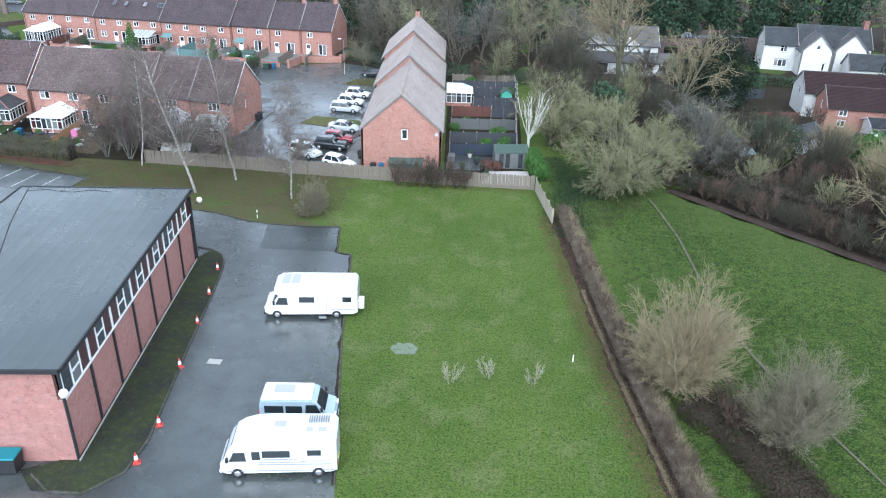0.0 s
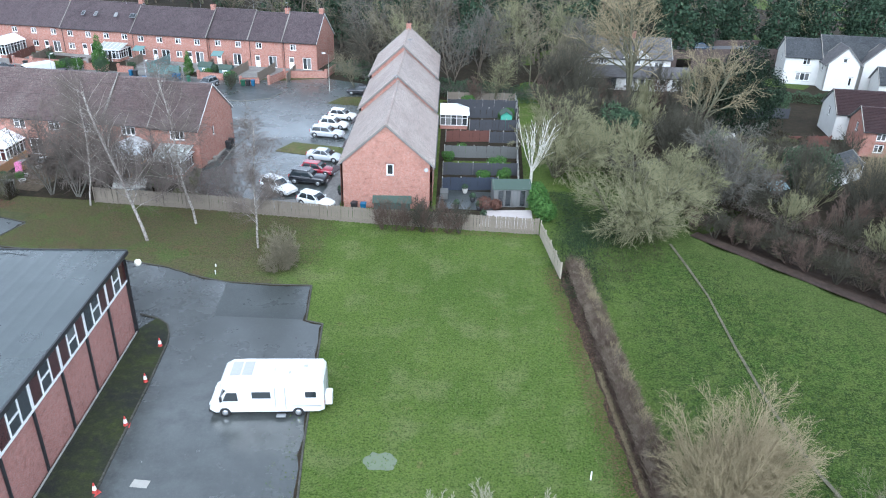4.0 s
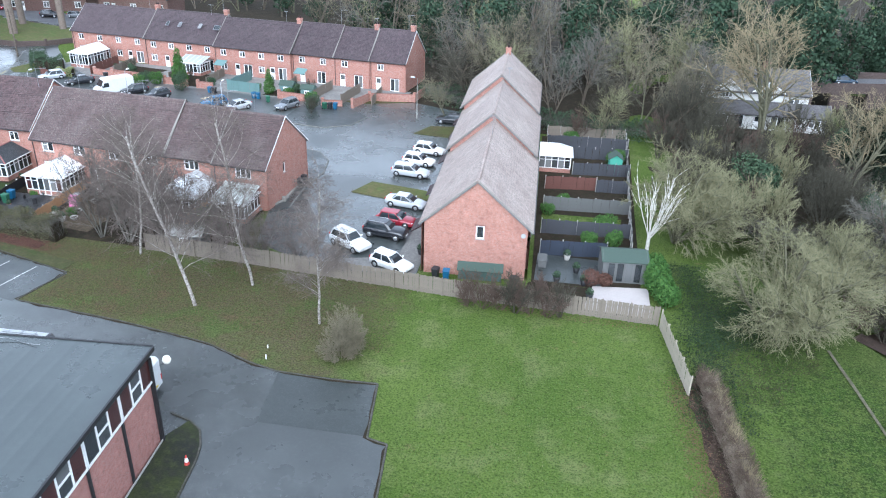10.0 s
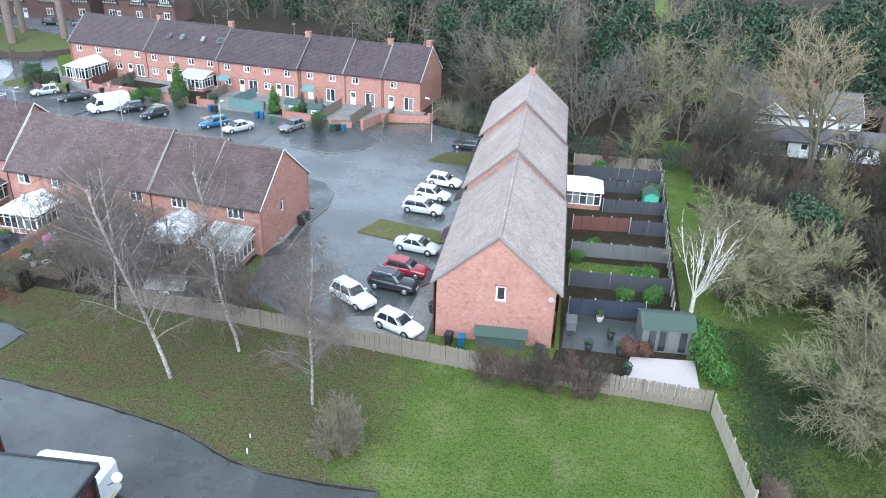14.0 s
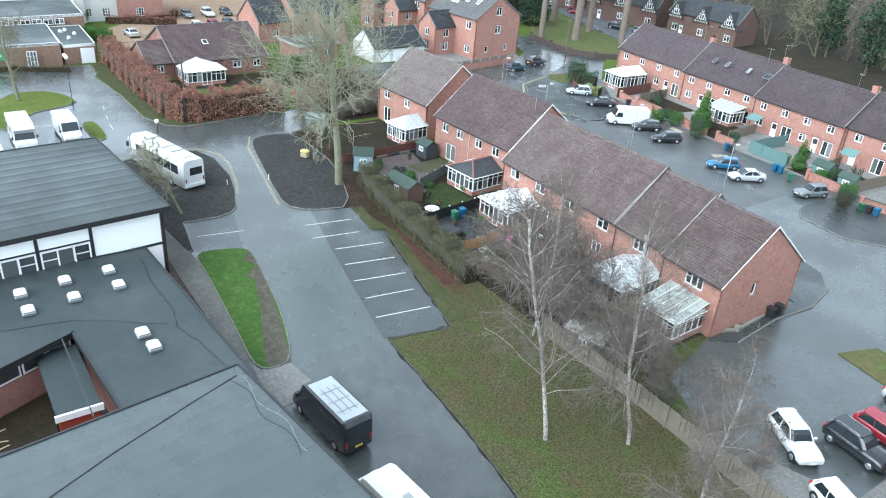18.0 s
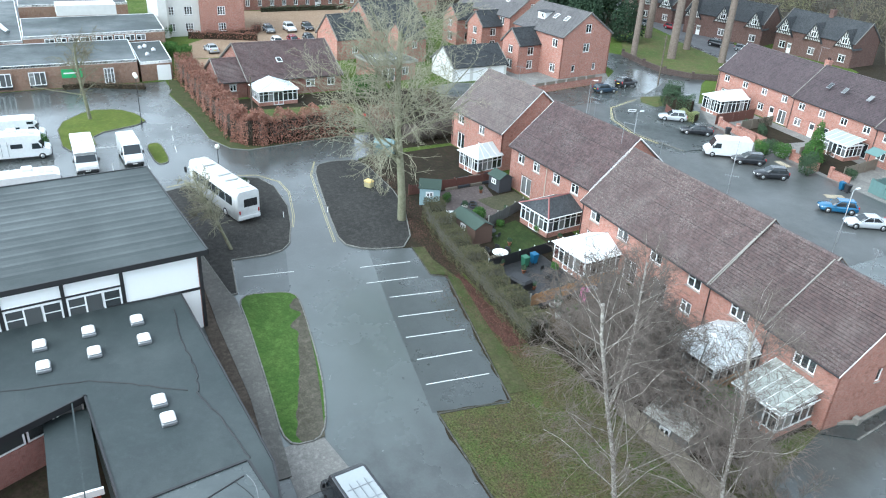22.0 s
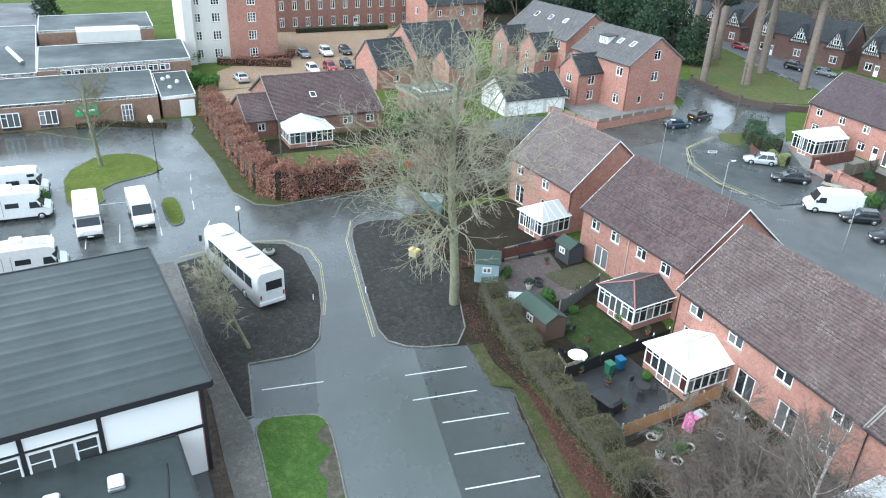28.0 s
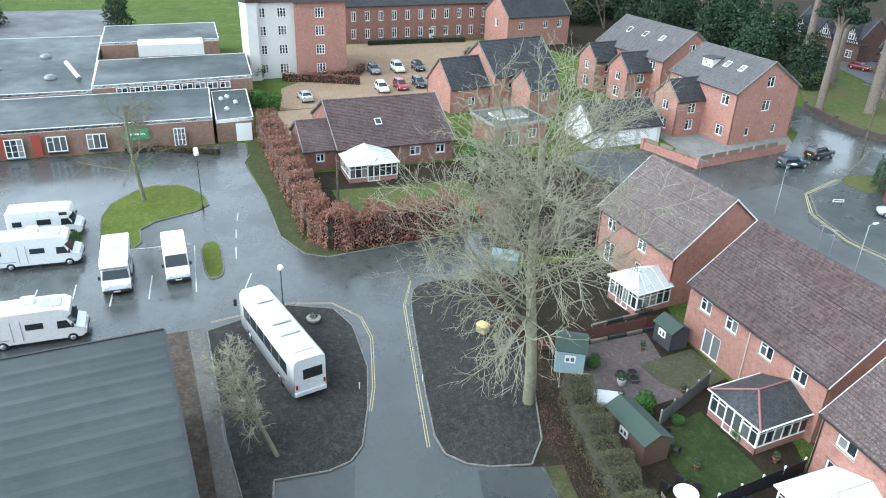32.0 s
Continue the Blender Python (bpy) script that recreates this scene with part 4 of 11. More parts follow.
    for y in posts:
        part("post", MB().box(-0.08, y - 0.12, 0, 0.0, y + 0.12, top), BLACK, w)
    part("rail", MB().box(-0.06, 0.24, 3.35, -0.004, 5.38, 3.55), BLACK, w)
    part("rail", MB().box(-0.06, 5.62, 5.0, -0.004, wd - 0.3, 5.12), BLACK, w)
    for y0 in posts[1:7]:
        window("h3", 3.45, 1.5, w, Matrix.Translation((-0.15, y0 + 3.6, 3.45)) @ pose(0, 0, 0, 0, 0, -90))
    flat_roof(w, [(-0.4, -0.4), (ln + 0.3, -0.4), (ln + 0.3, wd + 0.3), (-0.4, wd + 0.3)], 6.65, FELT_PALE, 0.3)
    for i in range(1, 12):
        part("felt_seam", MB().add([(ln * i / 12 + d, y, z) for y in (wd, -0.3) for d, z in ((-0.4, 6.652), (0, 6.68), (0.4, 6.652))], [(0, 3, 4, 1), (1, 4, 5, 2)]), FELT_PALE, w)



# ---------- kerbs, islands, bays and paths ----------
def rounded(poly, times=2):
    """A closed line with its corners cut off."""
    for _ in range(times):
        poly = [(a[0] + (b[0] - a[0]) * f, a[1] + (b[1] - a[1]) * f) for a, b in zip(poly, poly[1:] + poly[:1]) for f in (0.2, 0.8)]
    return poly


def island(name, poly, mat, label, h=0.10, soft=2):
    """A raised bed on the tarmac with a kerb all round."""
    poly = rounded(poly, soft)
    sheet(name, poly, h - 0.01, mat, label, "traffic island", 0.2)
    kerb(poly + poly[:1], 0.12, h + 0.02)


LEFT_ISLE = [(-73.0, 57.5), (-72.8, 60.7), (-73.2, 62.2), (-74.3, 63.2), (-78, 64.5), (-82.4, 65.6), (-88, 65.8), (-91, 64.9), (-92.6, 61.4), (-91.6, 58), (-90.5, 54.85), (-77.3, 55.15), (-67.1, 55.95), (-67.1, 56.5)]
RIGHT_ISLE = [(-69.4, 73.6), (-70.4, 69.4), (-72.5, 67.6), (-79.4, 68.9), (-89.9, 71.2), (-92.6, 72.3), (-93.2, 74.5), (-92.4, 77.8), (-80, 77.5)]
island("traffic_island", LEFT_ISLE[::-1], GRAVEL, "dark gravel bed with a kerb, a coach parked on it", soft=0)
island("traffic_island", RIGHT_ISLE[::-1], GRAVEL, "dark gravel bed round the foot of the big bare tree", soft=1)
island("traffic_island", [(-106.3, 46.3), (-106.9, 50.0), (-111.8, 49.8), (-114.6, 56.8), (-118.6, 56.2), (-121.8, 54.1), (-122.3, 50.2), (-117.0, 46.1)], GRASS_MOSS, "mossy grass island with a small tree", soft=1)
island("traffic_island", [(-98.7, 55.4), (-106.0, 55.2), (-106.4, 57.0), (-99.2, 57.0)], GRASS_MOSS, "small grass island beside the parking bays")
island("grass_verge", [(-47.8, 57.2), (-53.8, 59.1), (-64.6, 61.0), (-65.9, 60.3), (-66.8, 56.4), (-62.0, 56.1), (-54, 55.3), (-48, 54.6)], GRASS_BRIGHT, "bright grass strip with a muddy edge")
outer = [(-47.9 - 16.6 * f, 57.1 + 3.75 * f + 0.35 * math.sin(3.1 * f)) for f in (k / 40 for k in range(41))]
inner = [(x, y - 1.3 - 0.08 * (x + 55) + 1.0 * noise.noise((x * 0.7, 2, 5))) for x, y in outer]
sheet("muddy_edge", outer + inner[::-1], 0.108, PATHEARTH, "muddy trodden edge of the grass strip", "verge")
sheet("footpath", [(-45.5, 53.2), (-45.5, 54.2), (-48, 54.5), (-54, 55.2), (-62, 56.0), (-66.4, 56.2), (-69.2, 55.75), (-77.3, 55.0), (-91.0, 54.7), (-91.0, 53.4), (-77.8, 54.0), (-69.6, 54.3), (-63.4, 54.0), (-53.4, 53.9)][::-1], 0.10, FOOTWAY, "narrow tarmac footpath beside the hall", "path", 0.1)
sheet("border", [(-45.5, 52.6), (-45.5, 53.3), (-53.4, 53.95), (-63.4, 54.05), (-69.6, 54.35), (-77.8, 54.05), (-91, 53.45), (-91, 51.0), (-80.6, 51.7), (-63.0, 53.0)], 0.06, ground_mat("bare_brown_border", ((0.075, 0.062, 0.05), (0.11, 0.092, 0.075), (0.05, 0.042, 0.033)), 0.6, 8.0, 0.95, bump=0.8), "bare leafy border along the wall", "flower bed", 0.1)
sheet("paving", [(-43.6, 54.0), (-44.0, 57.6), (-48.2, 57.0), (-48.0, 54.2)], 0.045, PAVING, "square of pale paving slabs by the corner", "path", 0.1)
sheet("tarmac_patch", [(-22.3, 60.7), (-15.1, 61.0), (-14.1, 55.7), (-21.4, 55.3)], 0.028, TARMAC_DARK, "square of darker new tarmac", "road")
sheet("tarmac_patch", [(-47.2, 64.3), (-46.0, 69.6), (-63, 73.7), (-69.3, 73.2), (-70.2, 69.4), (-58, 66.6)], 0.024, TARMAC_BAY, "parking bays of darker tarmac", "road")
sheet("tarmac_patch", [(-66.9, 56.6), (-66.0, 60.6), (-72.9, 62.4), (-72.75, 60.6), (-72.9, 57.6)], 0.024, TARMAC_BAY, "parking bay of darker tarmac", "road")
sheet("mossy_strip", [(-23.2, 26.6), (-26.3, 52.6), (-25.6, 54.3), (-24.5, 53.6), (-23.8, 52.4), (-23.4, 51), (-22.5, 46), (-21.4, 38.5), (-19.8, 28.5), (-19.9, 25.6), (-21.5, 23.6), (-24.5, 23.6), (-26, 25)], 0.10, MOSSY, "mossy dark strip along the hall wall", "verge", 0.2)
kerb([(-27.2, 54.7), (-25.6, 54.3), (-24.5, 53.6), (-23.8, 52.4), (-23.4, 51.2), (-22.5, 46), (-21.4, 38.5), (-19.8, 28.5), (-19.9, 25.6), (-21.5, 23.7), (-23.5, 23.6), (-25.2, 24.8)], 0.13, 0.13, KERB_DARK)
kerb([(-7.5, 26.1), (-10.4, 41.2), (-12.6, 55.3), (-14, 55.6), (-15, 61.2), (-18.4, 60.9), (-22.5, 60.8), (-25, 61.4), (-28.9, 62.8), (-31.5, 63.2), (-37, 63.9), (-47, 64.6), (-46.2, 69.8), (-63, 73.9), (-63.9, 72.7), (-69.4, 73.5)], 0.14, 0.07, KERB_DARK)
kerb([(-93, 78), (-94.5, 83)], 0.12, 0.1)
kerb([(-101.8, 83), (-101.4, 77.9), (-100.2, 66.3), (-101.4, 64.4), (-105.6, 62.8), (-115.9, 62.6), (-127, 61.6), (-130, 62.6)], 0.12, 0.1)
BAYS = [((-49.4, 70.0), (-50.1, 65.3)), ((-52.4, 70.3), (-53.0, 66.0)), ((-55.1, 71.2), (-55.9, 66.5)), ((-58, 71.8), (-58.8, 67.2)), ((-61, 72.4), (-61.8, 67.8)), ((-64, 71.5), (-64.7, 66.9)), ((-66.8, 72.1), (-67.5, 67.5)),
        ((-69.7, 57.7), (-69.0, 61.9)), ((-96, 41.5), (-101, 41.8)), ((-96.2, 44.6), (-101, 44.8)), ((-96.5, 47.6), (-101, 47.9)), ((-96.8, 50.6), (-101, 50.9)), ((-97, 54.4), (-106, 54.7)), ((-106.8, 47.2), (-106.4, 54.4)),
        ((-102.2, 58.2), (-104.6, 58.4)), ((-106.5, 58.6), (-108.5, 58.8)), ((-110.5, 59.1), (-112.5, 59.4)), ((-96.5, 58.4), (-99.0, 59.2))]


def litter_strip(pts, w, side, mat, name, label, rag=0.9, z=0.034):
    """A ragged strip of dirt or leaves along a line, on one side of it."""
    fine = []
    for (x0, y0), (x1, y1) in zip(pts, pts[1:]):
        k = max(1, int(math.hypot(x1 - x0, y1 - y0) / 0.6))
        nx, ny = (y0 - y1), (x1 - x0)
        d = math.hypot(nx, ny)
        fine += [(x0 + (x1 - x0) * i / k, y0 + (y1 - y0) * i / k, side * nx / d, side * ny / d) for i in range(k)]
    edge = [(x + nx * w * (0.7 + rag * noise.noise((x * 0.8, y * 0.8, 3))), y + ny * w * (0.7 + rag * noise.noise((x * 0.8, y * 0.8, 3)))) for x, y, nx, ny in fine]
    vs = [(x, y, z) for x, y, _, _ in fine] + [(x, y, z) for x, y in edge]
    n = len(fine)
    tagged(part(name, MB().add(vs, [(i, i + 1, n + i + 1, n + i) for i in range(n - 1)]), mat), label, "verge", kind="structure")


DRIVE = [(-7.5, 26.1), (-10.4, 41.2), (-12.6, 55.3), (-14, 55.6), (-15, 61.2), (-18.4, 60.9), (-22.5, 60.8), (-25, 61.4), (-28.9, 62.8), (-31.5, 63.2), (-37, 63.9), (-47, 64.6), (-46.2, 69.8), (-63, 73.9)]
litter_strip(DRIVE, 0.28, 1, SOIL, "gutter_dirt", "dark wet leaves and dirt along the kerb")
litter_strip([(-24.5, 53.6), (-23.8, 52.4), (-23.4, 51.2), (-22.5, 46), (-21.4, 38.5), (-19.8, 28.5)], 0.35, -1, SOIL, "gutter_dirt", "dark dirt along the curved kerb")
FOOT = [(-71.6, 75.5), (-66.2, 74.6), (-60.8, 74.4), (-56.0, 74.2), (-51.0, 74.0)]
litter_strip(FOOT, 1.3, 1, RUSSET, "leaf_litter", "strip of red-brown fallen leaves under the hedge", 0.5, 0.045)
litter_strip(FOOT, 1.2, -1, RUSSET, "leaf_litter", "strip of red-brown fallen leaves under the hedge", 0.5, 0.045)
sheet("leaf_litter", [(-69.2, 73.6), (-69.9, 71.2), (-75, 75.2), (-80, 76.8), (-92.4, 77.2), (-93.6, 80), (-84, 80.5), (-71, 79), (-63, 76.6), (-63, 74.1), (-63.9, 72.9)], 0.05, SOIL, "dark leaf litter round the foot of the tree", "verge")
sheet("mossy_verge", [(-69.2, 73.6), (-64.1, 72.65), (-63.3, 74.05), (-46.8, 70.1), (-46.6, 71.6), (-56, 73.4), (-62, 74.7), (-66.4, 74.2), (-69.0, 74.6)][::-1], 0.056, GRASS_LEAFY, "mossy grass strip between kerb and leaf litter", "verge")
sheet("hedge_verge", [(-101.5, 79), (-100.35, 66.4), (-101.6, 64.6), (-105.7, 63.0), (-115.9, 62.8), (-127, 61.9), (-135, 63), (-135, 65.4), (-115, 65.6), (-104.3, 66), (-102.2, 68), (-102.6, 80.6)], 0.036, GRASS_LEAFY, "dull grass and dead leaves along the hedge foot", "verge")


def road_line(a, b, w=0.10, mat=None, name="bay_line", label="worn white painted bay line"):
    d = math.hypot(b[0] - a[0], b[1] - a[1])
    tagged(part(name, MB().box(0, -w / 2, 0.025, d, w / 2, 0.033), mat or ROADPAINT, at=at(a[0], a[1], 0, math.degrees(math.atan2(b[1] - a[1], b[0] - a[0])))), label, "road marking", "road markings", "structure")


for a, b in BAYS:
    road_line(a, b)
for d in (0.25, 0.42):
    pts = [(-77.5, 64.2 + d), (-80, 65.1 + d), (-86, 66.5 + d), (-89.2, 66.4 + d), (-91.6 - d, 65), (-92.6 - d, 61.4), (-91.4 - d, 55.2)]
    for a, b in zip(pts, pts[1:]):
        road_line(a, b, 0.055, YELLOWPAINT, "yellow_line", "faded double yellow line")
    pts = [(-73, 67.5 - d), (-79.4, 68.8 - d), (-89.9, 71 - d), (-93.4 - d, 72.4)]
    for a, b in zip(pts, pts[1:]):
        road_line(a, b, 0.055, YELLOWPAINT, "yellow_line", "faded double yellow line")
sg = thing("street_name_sign", "low white street name sign on the pavement", "sign", at(-96.8, 124.0, 0.1, 70))
for x in (-0.5, 0.5):
    part("post", MB().box(x - 0.04, -0.03, 0, x + 0.04, 0.03, 0.75), BLACK, sg)
plate = part("plate", MB().bbox(-0.65, -0.06, 0.4, 0.65, -0.032, 0.75, 0.005), WHITE, sg)
part("bar", MB().box(-0.5, -0.068, 0.52, 0.5, -0.062, 0.64), BLACK, plate)
# the cul-de-sac
sheet("grass_patch", [(-28.3, 94.6), (-27, 98.3), (-20.2, 97.2), (-19.0, 94.6), (-24, 93.8)], 0.10, GRASS_ROUGH, "oval of worn grass between the parked cars", "verge", 0.15)
sheet("grass_patch", [(-27, 117.5), (-25.5, 121.5), (-20.5, 122.5), (-20.5, 117)], 0.10, GRASS, "patch of grass beside the parking court", "verge", 0.15)
sheet("pavement", [(-34.7, 86.8), (-33.3, 88.6), (-33.9, 94.6), (-33.5, 99.5), (-34.4, 103.6), (-36.5, 106.2), (-39.9, 107.2), (-46, 107), (-46, 99.2), (-34.7, 98.8)], 0.10, TARMAC_DARK, "dark tarmac pavement round the end house", "pavement", 0.15)
sheet("pavement", [(-47, 119.5), (-45.5, 117), (-40, 116.2), (-36.5, 118.6), (-35.5, 123), (-40, 127), (-47, 126)], 0.10, TARMAC_DARK, "dark tarmac pavement before the far terrace", "pavement", 0.15)
kerb([(-46, 107.05), (-39.9, 107.25), (-36.5, 106.25), (-34.4, 103.65), (-33.45, 99.5), (-33.85, 94.6), (-33.25, 88.6)], 0.15, 0.12)
kerb([(-47, 119.5), (-45.5, 117), (-40, 116.2), (-36.5, 118.6), (-35.5, 123)], 0.13, 0.12)
sheet("pavement", [(-112, 146), (-102, 129), (-101.6, 127.2), (-100.1, 123.3), (-95.4, 119.9), (-89.1, 118.3), (-84.8, 118.9), (-81, 119.6), (-80, 125), (-90, 133), (-97, 138)], 0.10, TARMAC_DARK, "raised dark tarmac corner of the pavement", "pavement", 0.15)
kerb([(-112, 146), (-102, 129), (-101.6, 127.2), (-100.1, 123.3), (-95.4, 119.9), (-89.1, 118.3), (-84.8, 118.9), (-81, 119.6)], 0.15, 0.12)
for d in (0.3, 0.55):
    pts = [(-103 - d, 130.6), (-101.7 - d, 127.2), (-100.2 - d, 123.1), (-95.5 - d * 0.5, 119.8 - d), (-89.1, 118.2 - d), (-84.8, 118.8 - d)]
    for a, b in zip(pts, pts[1:]):
        road_line(a, b, 0.1, YELLOWPAINT, "yellow_line", "faded double yellow line")
sheet("grass_patch", [(-104, 132), (-101.5, 130), (-98.5, 130.5), (-99, 133), (-103, 137)][::-1], 0.11, GRASS_ROUGH, "small dull grass patch on the pavement corner", "verge")
sheet("road", [(-50, 100.3), (-60, 101.3), (-84, 105.3), (-90, 108.3), (-102, 106), (-104, 122.8), (-101.6, 123.8), (-94, 117.4), (-86, 116.9), (-79.9, 117.9), (-79.9, 133.6), (-60, 130.8), (-50, 130.4)], 0.026, TARMAC_MID, "dark tarmac before the far terrace", "road")
sheet("green", [(-116, 150), (-111, 160), (-118, 168), (-134, 172), (-150, 176), (-142, 160), (-130, 150.5)], 0.12, GRASS_ROUGH, "grass green under tall pines", "grass", 0.15)
sheet("main_road", [(-98, 148), (-105, 160), (-118, 169.5), (-134, 173.5), (-175, 186), (-220, 200), (-220, 210), (-170, 196), (-128, 183), (-108, 172), (-95, 158)], 0.03, TARMAC_PALE, "grey main road beyond the green", "road")
sheet("road", [(-110.9, 115.8), (-104, 123), (-106, 136), (-112, 146), (-124, 147), (-121, 141), (-113.4, 131.8)], 0.026, TARMAC, "damp tarmac road beside the garden wall", "road")
sheet("woodland_floor", [(-139, 138), (-137, 147), (-145, 158), (-152, 176), (-178, 184), (-215, 194), (-240, 190), (-240, 120), (-200, 118), (-160, 138)], 0.02, SOIL, "dark needle-strewn ground under the conifers", "ground")
sheet("gravel_court", [(-148, 69), (-150, 99), (-158, 101), (-168, 112), (-190, 118), (-191, 89), (-172, 83), (-160, 71)], 0.03, SHINGLE, "tan gravel parking court", "road")
sheet("garden_ground", [(-71.5, 76), (-43, 76), (-35.3, 76), (-35.5, 87.6), (-63, 88.5), (-66, 90), (-79, 90.5), (-83, 92), (-93.5, 91), (-93, 79), (-80, 78)], 0.03, SOIL, "brown winter garden soil behind the terrace", "ground")
sheet("garden_ground", [(-6.2, 79.0), (3.4, 79.5), (2.4, 122), (-9.5, 122)], 0.03, SOIL, "dark garden soil behind the gable row", "ground")
sheet("garden_ground", [(-33, 133), (-33, 139), (-98, 144), (-98, 134), (-80, 131), (-50, 129)], 0.03, PAVING, "paved front gardens of the far terrace", "ground")
sheet("woodland_floor", [(-34, 134), (-17, 124), (-9.5, 123), (3, 122), (5, 112), (10, 106), (17, 95), (19, 88), (26.6, 83.6), (70.6, 40.2), (74, 38), (320, 38), (320, 460), (-240, 460), (-240, 215), (-150, 212), (-105, 190), (-95, 158), (-36, 152)], 0.01, SOIL, "leafy woodland floor", "ground")
track = [(17.5, 74), (18.2, 69.5), (18.95, 64), (19.3, 56), (19.85, 49), (20.8, 43), (22.15, 38.5), (23.6, 34), (25.05, 30), (27.4, 24), (30.1, 18)]
halves = [0.12 + 0.09 * noise.noise((i * 1.7, 4, 2)) for i in range(len(track))]
sheet("trodden_path", [(x - w, y) for (x, y), w in zip(track, halves)] + [(x + w, y + 0.1) for (x, y), w in zip(track, halves)][::-1], 0.075, ground_mat("pale_trodden_earth", ((0.105, 0.098, 0.066), (0.14, 0.128, 0.092), (0.07, 0.085, 0.04)), 0.6, 8.0, 0.95, bump=0.6), "narrow trodden path through the grass", "path")
g = Nodes("puddle_water", 0.05, spec=0.6)
g.rough(0.18)
g.color((0.12, 0.145, 0.09))
part_puddle = MB().add([(-5.5 + r * math.cos(a) * 1.05, 40.6 + 0.8 * r * math.sin(a), 0.012) for a, r in ((k * math.pi / 9, 1.0 + 0.35 * noise.noise((k * 0.9, 3, 1))) for k in range(18))], [tuple(range(18))])
tagged(part("puddle", part_puddle, g.mat), "shallow grey puddle on the lawn", "puddle", kind="structure")
tagged(part("manhole_cover", MB().bbox(-19.35, 36.8, 0.0, -18.35, 37.4, 0.035, 0.01), CONCRETE), "pale square manhole cover in the tarmac", "manhole cover")


hall()
school()


# ---------- plants ----------
def bark(name, a, b, scale=3.0):
    m = Nodes(name, 0.9, spec=0.05)
    p = m.pos()
    m.color(m.mix(m.val(m.noise(p, scale, 5, 0.7), 0.35, 0.65), a, b))
    m.bump(m.noise(p, scale * 6), 0.6, 0.03)
    return m.mat


def leafage(name, a, b, c):
    m = Nodes(name, 0.7, spec=0.12)
    r = m.n("NewGeometry").outputs["Random Per Island"]
    m.color(m.ramp(r, (0.0, a), (0.5, b), (1.0, c)))
    return m.mat


BARK = bark("grey_brown_bark", (0.085, 0.07, 0.055), (0.14, 0.12, 0.095))
BARK_OLIVE = bark("mossy_bark", (0.09, 0.088, 0.055), (0.145, 0.138, 0.095))
BARK_LIME = bark("grey_green_bark", (0.15, 0.15, 0.095), (0.235, 0.23, 0.165))
BARK_TAN = bark("tan_twigs", (0.20, 0.165, 0.10), (0.30, 0.25, 0.16))
BARK_GREEN = bark("yellow_green_twigs", (0.17, 0.165, 0.09), (0.25, 0.24, 0.145))
BARK_GREY = bark("grey_twigs", (0.104, 0.100, 0.084), (0.160, 0.152, 0.132))
BARK_PALE = bark("pale_grey_twigs", (0.24, 0.23, 0.165), (0.34, 0.325, 0.24))
BARK_DIM = bark("dim_grey_twigs", (0.046, 0.044, 0.033), (0.088, 0.082, 0.062))
BARK_RUSTY = bark("rusty_brown_twigs", (0.075, 0.054, 0.043), (0.13, 0.096, 0.078))
BARK_PURPLE = bark("purple_brown_twigs", (0.12, 0.098, 0.086), (0.19, 0.16, 0.14))
BARK_MAUVE = bark("brown_grey_twigs", (0.070, 0.052, 0.040), (0.24, 0.195, 0.15), 1.6)
BARK_WHITE = bark("birch_bark", (0.12, 0.10, 0.085), (0.46, 0.43, 0.39), 5.0)
BARK_OLIVETAN = bark("olive_tan_twigs", (0.14, 0.125, 0.085), (0.21, 0.185, 0.13))
BARK_BLEACHED = bark("bleached_wood", (0.40, 0.38, 0.33), (0.58, 0.56, 0.50))
BARK_PINE = bark("pine_bark", (0.15, 0.12, 0.10), (0.23, 0.19, 0.16))
LEAF_LAUREL = leafage("laurel_leaves", (0.032, 0.075, 0.020), (0.056, 0.125, 0.028), (0.10, 0.18, 0.045))
LEAF_DARK = leafage("dark_evergreen", (0.018, 0.035, 0.02), (0.03, 0.052, 0.03), (0.045, 0.07, 0.04))
LEAF_YEW = leafage("yew_needles", (0.007, 0.014, 0.008), (0.013, 0.023, 0.013), (0.024, 0.036, 0.02))
LEAF_IVY = leafage("ivy", (0.03, 0.055, 0.03), (0.05, 0.08, 0.045), (0.075, 0.11, 0.06))
LEAF_NETTLE = leafage("dark_ground_ivy", (0.014, 0.026, 0.012), (0.024, 0.042, 0.017), (0.042, 0.062, 0.026))
LEAF_BEECH = leafage("brown_beech_leaves", (0.15, 0.068, 0.048), (0.22, 0.105, 0.076), (0.31, 0.175, 0.13))
LEAF_HEDGE = leafage("winter_hedge", (0.048, 0.055, 0.026), (0.085, 0.085, 0.042), (0.13, 0.108, 0.068))
LEAF_FALLEN = leafage("fallen_leaves", (0.10, 0.06, 0.036), (0.14, 0.085, 0.05), (0.065, 0.045, 0.03))
LEAF_VARIEGATED = leafage("variegated_leaves", (0.10, 0.14, 0.05), (0.2, 0.22, 0.10), (0.32, 0.32, 0.16))
LEAF_RUSSET = leafage("dark_russet_litter", (0.085, 0.042, 0.032), (0.15, 0.078, 0.058), (0.05, 0.032, 0.024))
LEAF_LAWN = leafage("lawn_tufts", (0.045, 0.085, 0.016), (0.075, 0.125, 0.03), (0.12, 0.135, 0.05))
LEAF_TUSSOCK = leafage("field_tussocks", (0.018, 0.034, 0.010), (0.035, 0.062, 0.016), (0.075, 0.10, 0.03))
LEAF_VERGE = leafage("verge_tufts", (0.05, 0.07, 0.02), (0.085, 0.065, 0.04), (0.06, 0.05, 0.03))
